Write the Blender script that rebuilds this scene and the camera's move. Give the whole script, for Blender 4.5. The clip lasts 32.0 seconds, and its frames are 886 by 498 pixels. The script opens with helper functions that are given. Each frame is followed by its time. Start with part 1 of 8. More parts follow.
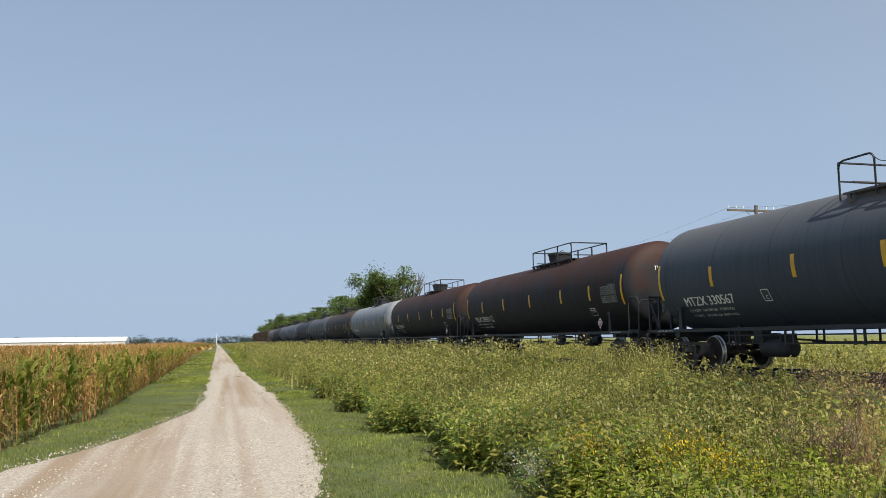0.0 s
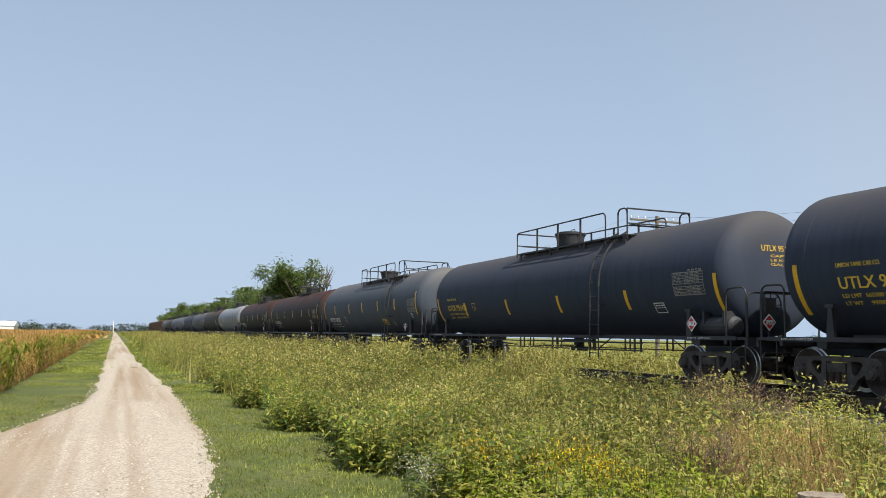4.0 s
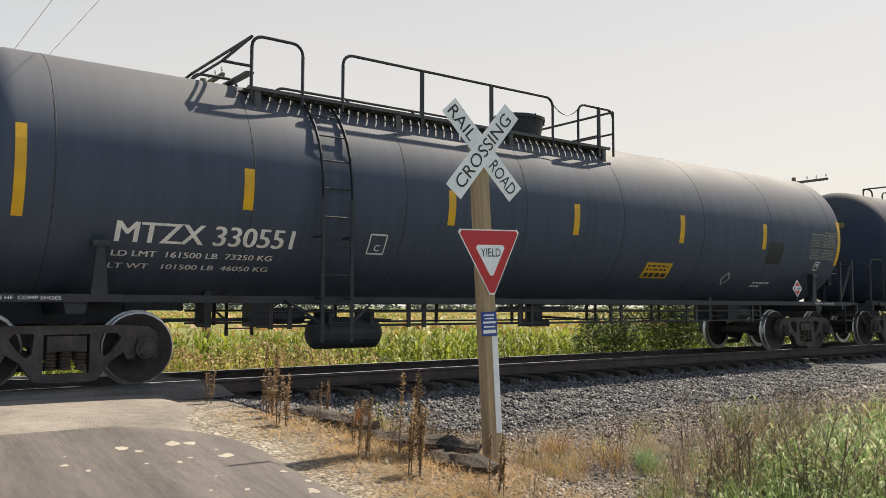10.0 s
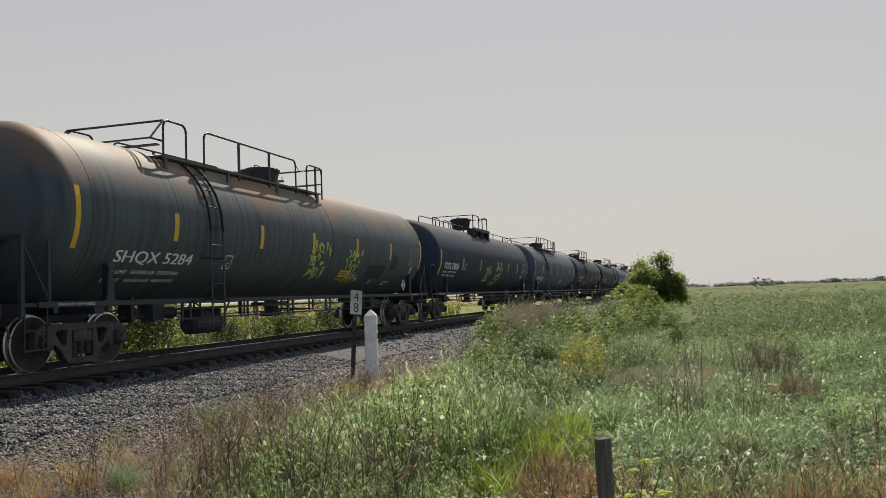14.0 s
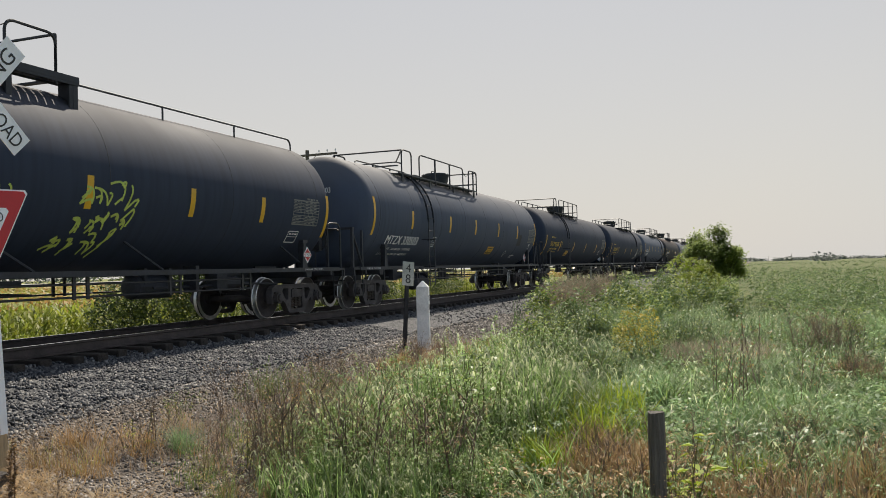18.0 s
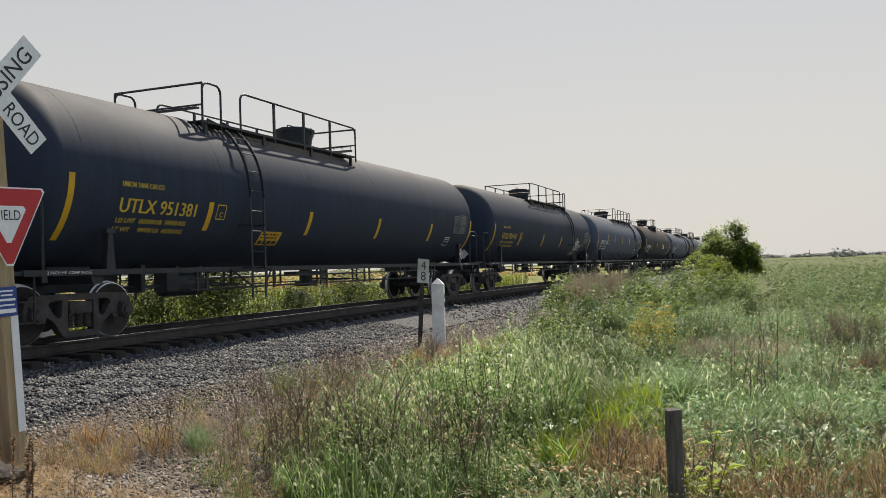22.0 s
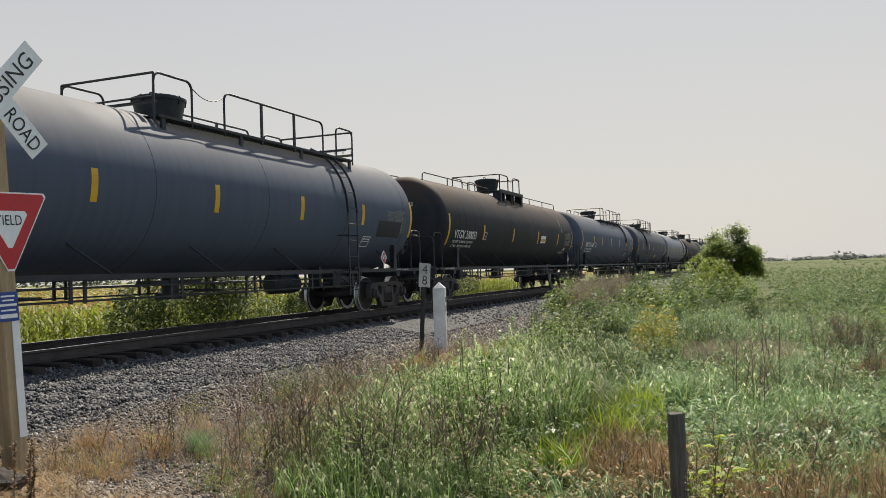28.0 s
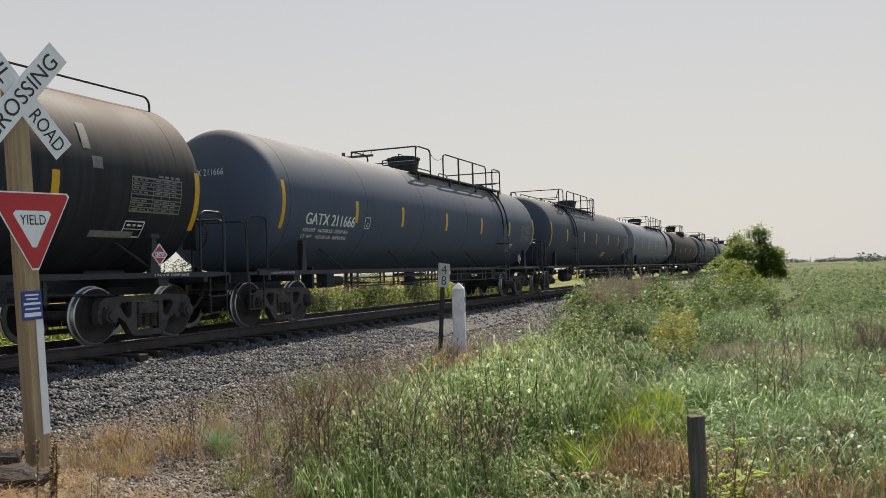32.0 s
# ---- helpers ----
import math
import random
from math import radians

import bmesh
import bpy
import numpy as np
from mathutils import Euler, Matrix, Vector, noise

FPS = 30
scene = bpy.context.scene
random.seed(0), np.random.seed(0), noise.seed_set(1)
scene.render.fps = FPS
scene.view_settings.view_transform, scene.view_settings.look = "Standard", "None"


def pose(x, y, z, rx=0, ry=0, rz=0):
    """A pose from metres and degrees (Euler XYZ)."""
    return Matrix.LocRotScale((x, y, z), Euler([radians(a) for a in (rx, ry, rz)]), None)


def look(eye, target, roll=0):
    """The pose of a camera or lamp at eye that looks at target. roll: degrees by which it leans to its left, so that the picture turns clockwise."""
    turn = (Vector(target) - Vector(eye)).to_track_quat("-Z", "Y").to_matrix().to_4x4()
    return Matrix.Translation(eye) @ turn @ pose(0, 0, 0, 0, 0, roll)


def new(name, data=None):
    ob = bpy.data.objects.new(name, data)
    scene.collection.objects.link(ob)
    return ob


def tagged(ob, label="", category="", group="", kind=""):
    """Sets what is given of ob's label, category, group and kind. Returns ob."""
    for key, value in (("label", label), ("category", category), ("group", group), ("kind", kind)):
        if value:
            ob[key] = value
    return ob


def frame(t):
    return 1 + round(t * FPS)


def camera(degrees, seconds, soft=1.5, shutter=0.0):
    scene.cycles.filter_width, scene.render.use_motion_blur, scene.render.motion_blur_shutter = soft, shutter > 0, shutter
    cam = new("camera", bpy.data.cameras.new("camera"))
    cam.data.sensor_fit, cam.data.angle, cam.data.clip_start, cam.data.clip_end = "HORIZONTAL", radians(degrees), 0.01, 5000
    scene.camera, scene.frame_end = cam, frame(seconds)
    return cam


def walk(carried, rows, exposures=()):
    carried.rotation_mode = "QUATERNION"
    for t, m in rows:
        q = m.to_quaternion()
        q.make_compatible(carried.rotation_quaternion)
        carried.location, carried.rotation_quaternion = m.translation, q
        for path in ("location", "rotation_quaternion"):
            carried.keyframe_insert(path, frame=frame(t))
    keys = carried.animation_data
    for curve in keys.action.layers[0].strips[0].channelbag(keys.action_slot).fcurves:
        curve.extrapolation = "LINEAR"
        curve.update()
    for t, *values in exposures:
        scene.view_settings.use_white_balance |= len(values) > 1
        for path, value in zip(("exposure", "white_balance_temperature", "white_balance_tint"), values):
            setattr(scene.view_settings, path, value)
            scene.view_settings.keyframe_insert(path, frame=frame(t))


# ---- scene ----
cam = camera(56.20, 32.0, 0.7)
PATH = [
    (0, pose(-0.093, -2.599, 1.598, 96.24, 0.74, 74.93)),
    (0.5, pose(-0.088, -2.560, 1.627, 96.30, 0.58, 74.98)),
    (1, pose(-0.086, -2.550, 1.655, 96.35, 0.45, 75.09)),
    (1.5, pose(-0.089, -2.562, 1.679, 96.47, 0.59, 75.09)),
    (2, pose(-0.090, -2.588, 1.703, 96.65, 0.76, 75.55)),
    (2.5, pose(-0.056, -2.576, 1.703, 96.66, 0.27, 75.77)),
    (4.5, pose(0.103, -2.534, 1.703, 95.75, -1.14, 62.82)),
    (5, pose(0.214, -2.603, 1.730, 95.51, -0.99, 56.10)),
    (5.5, pose(0.160, -2.324, 1.732, 95.13, -1.25, 50.91)),
    (6, pose(0.093, -2.078, 1.732, 95.13, -1.30, 43.51)),
    (6.5, pose(-0.160, -1.732, 1.665, 95.41, -0.20, 33.64)),
    (7, pose(-0.503, -1.633, 1.588, 95.26, -0.42, 24.50)),
    (7.5, pose(-0.433, -1.221, 1.596, 94.81, -0.60, 17.28)),
    (8, pose(-0.372, -0.877, 1.558, 94.52, -0.65, 6.03)),
    (8.5, pose(-0.397, -0.666, 1.669, 94.09, -0.48, -5.81)),
    (9, pose(-0.177, -0.441, 1.657, 94.02, -0.52, -14.39)),
    (9.5, pose(-0.238, -0.205, 1.678, 94.03, -0.76, -25.38)),
    (10, pose(-0.327, 0.110, 1.672, 94.01, -0.10, -36.97)),
    (10.5, pose(-0.231, 0.260, 1.662, 93.81, 0.13, -44.68)),
    (11, pose(-0.108, 0.446, 1.667, 94.02, 0.11, -52.58)),
    (11.5, pose(-0.059, 0.535, 1.712, 94.28, 0.33, -62.01)),
    (12, pose(-0.044, 0.621, 1.706, 94.46, 0.92, -69.22)),
    (12.5, pose(-0.016, 0.625, 1.702, 94.29, 1.50, -71.85)),
    (13, pose(-0.021, 0.615, 1.699, 93.77, 2.09, -72.78)),
    (13.5, pose(-0.036, 0.615, 1.697, 93.41, 2.20, -72.99)),
    (14, pose(-0.044, 0.626, 1.694, 93.21, 2.03, -73.10)),
    (14.5, pose(-0.016, 0.637, 1.689, 92.96, 2.11, -73.00)),
    (16.5, pose(-0.018, 0.627, 1.689, 92.45, 2.41, -70.35)),
    (17, pose(-0.016, 0.630, 1.685, 92.04, 2.05, -69.95)),
    (17.5, pose(-0.005, 0.632, 1.682, 91.64, 1.79, -69.70)),
    (18, pose(-0.005, 0.632, 1.684, 91.41, 1.61, -69.50)),
    (18.5, pose(-0.004, 0.635, 1.682, 91.34, 1.58, -69.28)),
    (19, pose(0.002, 0.641, 1.682, 91.31, 1.63, -69.18)),
    (19.5, pose(0.007, 0.638, 1.680, 91.30, 1.61, -69.36)),
    (20, pose(0.016, 0.634, 1.677, 91.46, 1.68, -69.70)),
    (20.5, pose(0.011, 0.637, 1.679, 91.50, 1.67, -69.81)),
    (21, pose(0.009, 0.638, 1.677, 91.51, 1.66, -69.54)),
    (21.5, pose(0.016, 0.641, 1.677, 91.44, 1.62, -68.97)),
    (22, pose(0.020, 0.640, 1.677, 91.27, 1.77, -68.45)),
    (22.5, pose(0.027, 0.647, 1.673, 91.19, 1.82, -68.17)),
    (23, pose(0.023, 0.646, 1.673, 91.10, 1.86, -68.00)),
    (23.5, pose(0.025, 0.647, 1.678, 90.93, 1.84, -67.95)),
    (24, pose(0.028, 0.650, 1.674, 90.72, 1.82, -68.05)),
    (24.5, pose(0.032, 0.653, 1.664, 90.54, 1.76, -68.10)),
    (26.5, pose(0.033, 0.654, 1.678, 90.96, 1.62, -67.96)),
    (27, pose(0.031, 0.652, 1.677, 91.25, 1.78, -68.03)),
    (27.5, pose(0.025, 0.646, 1.676, 91.42, 1.84, -68.18)),
    (28, pose(0.028, 0.648, 1.675, 91.56, 1.93, -68.37)),
    (28.5, pose(0.033, 0.642, 1.675, 91.84, 1.93, -68.67)),
    (29, pose(0.030, 0.633, 1.682, 92.05, 2.04, -68.63)),
    (29.5, pose(0.024, 0.640, 1.680, 92.16, 2.00, -68.21)),
    (30, pose(0.028, 0.643, 1.682, 92.17, 1.90, -67.85)),
    (30.5, pose(0.029, 0.646, 1.678, 92.11, 1.82, -67.66)),
    (31, pose(0.023, 0.644, 1.680, 91.91, 1.72, -67.52)),
    (31.5, pose(0.025, 0.642, 1.680, 91.72, 1.64, -67.36)),
    (32, pose(0.026, 0.640, 1.682, 91.60, 1.69, -67.02)),
]
walk(cam, PATH, [(0, 0.16, 6550, 10), (2.5, 0.24, 6600, 10), (5, 0.5, 6850, 10), (7, 0.62, 6950, 10), (8, 0.66, 6900, 10), (9, 0.68, 7000, 10), (10, 0.58, 7250, 10), (11, 0.46, 7400, 10), (12, 0.1, 7200, 10), (13, 0.06, 6950, 10), (14, 0.06, 6950, 10), (17, 0.18, 6950, 10), (20, 0.26, 6950, 10), (32, 0.26, 6950, 10)])

# ---------------- light ----------------
SUN = Vector((0.75, 0.13, 1.0)).normalized()
world = bpy.data.worlds.new("sky")
scene.world = world
world.use_nodes = True
wn = world.node_tree
sky = wn.nodes.new("ShaderNodeTexSky")
sky.sky_type, sky.sun_disc = "NISHITA", False
sky.sun_elevation, sky.sun_rotation = math.asin(SUN.z), math.atan2(SUN.x, SUN.y)
sky.air_density, sky.dust_density, sky.ozone_density = 1.0, 1.0, 1.0
sky.altitude = 200
# summer haze pales the sky, most towards the horizon
hz_co, hz_sep, hz_fac, hz_mix = (wn.nodes.new(k) for k in ("ShaderNodeTexCoord", "ShaderNodeSeparateXYZ", "ShaderNodeMapRange", "ShaderNodeMix"))
hz_mix.data_type = "RGBA"
wn.links.new(hz_co.outputs["Generated"], hz_sep.inputs[0])
wn.links.new(hz_sep.outputs["Z"], hz_fac.inputs["Value"])
hz_fac.inputs["From Min"].default_value, hz_fac.inputs["From Max"].default_value = 0.0, 0.75
hz_fac.inputs["To Min"].default_value, hz_fac.inputs["To Max"].default_value = 0.97, 0.3
hz_dot, hz_range, hz_tone = (wn.nodes.new(k) for k in ("ShaderNodeVectorMath", "ShaderNodeMapRange", "ShaderNodeMix"))
hz_dot.operation = "DOT_PRODUCT"
hz_dot.inputs[1].default_value = Vector((SUN.x, SUN.y + 0.2, 0.4)).normalized()
wn.links.new(hz_co.outputs["Generated"], hz_dot.inputs[0])
hz_range.inputs["From Min"].default_value, hz_range.inputs["From Max"].default_value = -0.25, 0.8
wn.links.new(hz_dot.outputs["Value"], hz_range.inputs["Value"])
hz_tone.data_type = "RGBA"
hz_tone.inputs["A"].default_value, hz_tone.inputs["B"].default_value = (4.2, 5.5, 7.4, 1), (6.7, 6.6, 6.5, 1)
wn.links.new(hz_range.outputs[0], hz_tone.inputs["Factor"])
wn.links.new(hz_tone.outputs["Result"], hz_mix.inputs["B"])
wn.links.new(hz_fac.outputs[0], hz_mix.inputs["Factor"])
wn.links.new(sky.outputs[0], hz_mix.inputs["A"])
wn.nodes["Background"].inputs["Strength"].default_value = 0.085
wn.links.new(hz_mix.outputs["Result"], wn.nodes["Background"].inputs["Color"])
sun = new("sun", bpy.data.lights.new("sun", "SUN"))
sun.data.energy, sun.data.angle, sun.data.color = 5.0, radians(0.6), (1.0, 0.94, 0.84)
sun.matrix_world = look((0, 0, 60), Vector((0, 0, 60)) - SUN)

# ---------------- materials ----------------


def mat(name, base, rough=0.6, metal=0.0, var=0.0, scale=4.0, bump=0.0, bump_scale=40.0, tint=None, stretch=(1, 1, 1), spec=0.5, rand=0.0, tint_amount=0.5):
    """A paint, wood, metal or stone material with variation at two scales and fine relief."""
    m = bpy.data.materials.new(name)
    m.use_nodes = True
    n, l = m.node_tree.nodes, m.node_tree.links
    b = n["Principled BSDF"]
    b.inputs["Roughness"].default_value, b.inputs["Metallic"].default_value = rough, metal
    b.inputs["Specular IOR Level"].default_value = spec
    b.inputs["Base Color"].default_value = (*base, 1)
    co = n.new("ShaderNodeTexCoord")
    mp = n.new("ShaderNodeMapping")
    mp.inputs["Scale"].default_value = stretch
    l.new(co.outputs["Object"], mp.inputs["Vector"])
    if var or tint:
        big, fine = n.new("ShaderNodeTexNoise"), n.new("ShaderNodeTexNoise")
        big.inputs["Scale"].default_value, fine.inputs["Scale"].default_value = scale, scale * 9
        big.inputs["Detail"].default_value, fine.inputs["Detail"].default_value = 6, 4
        l.new(mp.outputs[0], big.inputs["Vector"]), l.new(mp.outputs[0], fine.inputs["Vector"])
        add = n.new("ShaderNodeMath")
        add.operation = "MULTIPLY_ADD"
        l.new(fine.outputs["Fac"], add.inputs[0])
        add.inputs[1].default_value = 0.45
        l.new(big.outputs["Fac"], add.inputs[2])
        ramp = n.new("ShaderNodeMapRange")
        ramp.inputs["From Min"].default_value, ramp.inputs["From Max"].default_value = 0.5, 0.95
        l.new(add.outputs[0], ramp.inputs["Value"])
        mix = n.new("ShaderNodeMix")
        mix.data_type = "RGBA"
        other = tint or tuple(min(1, c * (1 + var)) for c in base)
        lowc = tuple(c * (1 - var) for c in base)
        mix.inputs["A"].default_value, mix.inputs["B"].default_value = (*lowc, 1), (*other, 1)
        l.new(ramp.outputs[0], mix.inputs["Factor"])
        out = mix.outputs["Result"]
        if rand:
            info = n.new("ShaderNodeObjectInfo")
            hsv = n.new("ShaderNodeHueSaturation")
            mr = n.new("ShaderNodeMapRange")
            mr.inputs["To Min"].default_value, mr.inputs["To Max"].default_value = 1 - rand, 1 + rand
            l.new(info.outputs["Random"], mr.inputs["Value"])
            l.new(mr.outputs[0], hsv.inputs["Value"]), l.new(out, hsv.inputs["Color"])
            out = hsv.outputs[0]
        l.new(out, b.inputs["Base Color"])
        rr = n.new("ShaderNodeMapRange")
        rr.inputs["To Min"].default_value, rr.inputs["To Max"].default_value = max(0.02, rough - 0.1), min(1, rough + 0.12)
        l.new(big.outputs["Fac"], rr.inputs["Value"])
        l.new(rr.outputs[0], b.inputs["Roughness"])
    if bump:
        nb = n.new("ShaderNodeTexNoise")
        nb.inputs["Scale"].default_value, nb.inputs["Detail"].default_value = bump_scale, 6
        l.new(mp.outputs[0], nb.inputs["Vector"])
        bp = n.new("ShaderNodeBump")
        bp.inputs["Strength"].default_value, bp.inputs["Distance"].default_value = bump, 0.03
        l.new(nb.outputs["Fac"], bp.inputs["Height"])
        l.new(bp.outputs[0], b.inputs["Normal"])
    return m


def leaf(name, a, b, through_light=0.35, rough=0.55):
    """Foliage: each leaf takes its own shade between a and b, and lets some light through."""
    m = bpy.data.materials.new(name)
    m.use_nodes = True
    n, l = m.node_tree.nodes, m.node_tree.links
    p = n["Principled BSDF"]
    p.inputs["Roughness"].default_value, p.inputs["Specular IOR Level"].default_value = rough, 0.35
    geo, mix = n.new("ShaderNodeNewGeometry"), n.new("ShaderNodeMix")
    mix.data_type = "RGBA"
    mix.inputs["A"].default_value, mix.inputs["B"].default_value = (*a, 1), (*b, 1)
    l.new(geo.outputs["Random Per Island"], mix.inputs["Factor"])
    patch = n.new("ShaderNodeTexNoise")
    patch.inputs["Scale"].default_value, patch.inputs["Detail"].default_value = 0.45, 3
    l.new(geo.outputs["Position"], patch.inputs["Vector"])
    mr = n.new("ShaderNodeMapRange")
    mr.inputs["From Min"].default_value, mr.inputs["From Max"].default_value = 0.3, 0.7
    mr.inputs["To Min"].default_value, mr.inputs["To Max"].default_value = 0.55, 1.35
    l.new(patch.outputs["Fac"], mr.inputs["Value"])
    hsv = n.new("ShaderNodeHueSaturation")
    l.new(mr.outputs[0], hsv.inputs["Value"]), l.new(mix.outputs["Result"], hsv.inputs["Color"])
    l.new(hsv.outputs[0], p.inputs["Base Color"])
    t = n.new("ShaderNodeBsdfTranslucent")
    l.new(hsv.outputs[0], t.inputs["Color"])
    ms = n.new("ShaderNodeMixShader")
    ms.inputs["Fac"].default_value = through_light
    l.new(p.outputs[0], ms.inputs[1]), l.new(t.outputs[0], ms.inputs[2])
    l.new(ms.outputs[0], n["Material Output"].inputs["Surface"])
    return m


def tank_paint(name, base, top, rust=0.0, rust_colour=(0.09, 0.035, 0.02), rough=0.42, streak=0.5, gloss=0.5):
    """Tank paint: dust that has settled on top, streaks that ran down the side, rust in patches."""
    m = bpy.data.materials.new(name)
    m.use_nodes = True
    n, l = m.node_tree.nodes, m.node_tree.links
    b = n["Principled BSDF"]
    b.inputs["Specular IOR Level"].default_value = gloss
    co, sep = n.new("ShaderNodeTexCoord"), n.new("ShaderNodeSeparateXYZ")
    l.new(co.outputs["Object"], sep.inputs[0])
    info = n.new("ShaderNodeObjectInfo")
    shift = n.new("ShaderNodeMath")
    shift.operation = "MULTIPLY"
    shift.inputs[1].default_value = 60
    l.new(info.outputs["Random"], shift.inputs[0])
    mp = n.new("ShaderNodeMapping")
    mp.inputs["Scale"].default_value = (5.0, 0.5, 0.35)
    l.new(co.outputs["Object"], mp.inputs["Vector"])
    comb = n.new("ShaderNodeCombineXYZ")
    l.new(shift.outputs[0], comb.inputs[0]), l.new(comb.outputs[0], mp.inputs["Location"])
    st, cl = n.new("ShaderNodeTexNoise"), n.new("ShaderNodeTexNoise")
    st.inputs["Scale"].default_value, st.inputs["Detail"].default_value = 1.6, 6
    l.new(mp.outputs[0], st.inputs["Vector"])
    mc = n.new("ShaderNodeMapping")
    l.new(co.outputs["Object"], mc.inputs["Vector"]), l.new(comb.outputs[0], mc.inputs["Location"])
    cl.inputs["Scale"].default_value, cl.inputs["Detail"].default_value = 0.7, 7
    l.new(mc.outputs[0], cl.inputs["Vector"])
    smr = n.new("ShaderNodeMapRange")
    smr.inputs["From Min"].default_value, smr.inputs["From Max"].default_value = 0.42, 0.7
    l.new(st.outputs["Fac"], smr.inputs["Value"])
    m1 = n.new("ShaderNodeMix")
    m1.data_type = "RGBA"
    m1.inputs["A"].default_value = (*base, 1)
    m1.inputs["B"].default_value = (*(c * (1 - streak) for c in base), 1)
    l.new(smr.outputs[0], m1.inputs["Factor"])
    # dust lies on the upper third
    tz = n.new("ShaderNodeMath")
    tz.operation = "MULTIPLY_ADD"
    l.new(cl.outputs["Fac"], tz.inputs[0])
    tz.inputs[1].default_value = 0.9
    l.new(sep.outputs["Z"], tz.inputs[2])
    tmr = n.new("ShaderNodeMapRange")
    tmr.inputs["From Min"].default_value, tmr.inputs["From Max"].default_value = 3.5, 4.7
    l.new(tz.outputs[0], tmr.inputs["Value"])
    m2 = n.new("ShaderNodeMix")
    m2.data_type = "RGBA"
    m2.inputs["B"].default_value = (*top, 1)
    l.new(tmr.outputs[0], m2.inputs["Factor"]), l.new(m1.outputs["Result"], m2.inputs["A"])
    out = m2.outputs["Result"]
    if rust:
        rmr = n.new("ShaderNodeMapRange")
        rmr.inputs["From Min"].default_value, rmr.inputs["From Max"].default_value = 0.75 - 0.35 * rust, 0.95 - 0.3 * rust
        rz = n.new("ShaderNodeMath")
        rz.operation = "MULTIPLY_ADD"
        l.new(sep.outputs["Z"], rz.inputs[0])
        rz.inputs[1].default_value = 0.16
        l.new(cl.outputs["Fac"], rz.inputs[2])
        sb = n.new("ShaderNodeMath")
        sb.operation = "SUBTRACT"
        sb.inputs[1].default_value = 0.42
        l.new(rz.outputs[0], sb.inputs[0])
        l.new(sb.outputs[0], rmr.inputs["Value"])
        m3 = n.new("ShaderNodeMix")
        m3.data_type = "RGBA"
        m3.inputs["B"].default_value = (*rust_colour, 1)
        l.new(rmr.outputs[0], m3.inputs["Factor"]), l.new(out, m3.inputs["A"])
        out = m3.outputs["Result"]
    l.new(out, b.inputs["Base Color"])
    rr = n.new("ShaderNodeMapRange")
    rr.inputs["To Min"].default_value, rr.inputs["To Max"].default_value = rough - 0.08, rough + 0.16
    l.new(cl.outputs["Fac"], rr.inputs["Value"])
    l.new(rr.outputs[0], b.inputs["Roughness"])
    bp = n.new("ShaderNodeBump")
    bp.inputs["Strength"].default_value, bp.inputs["Distance"].default_value = 0.12, 0.02
    l.new(cl.outputs["Fac"], bp.inputs["Height"])
    l.new(bp.outputs[0], b.inputs["Normal"])
    return m


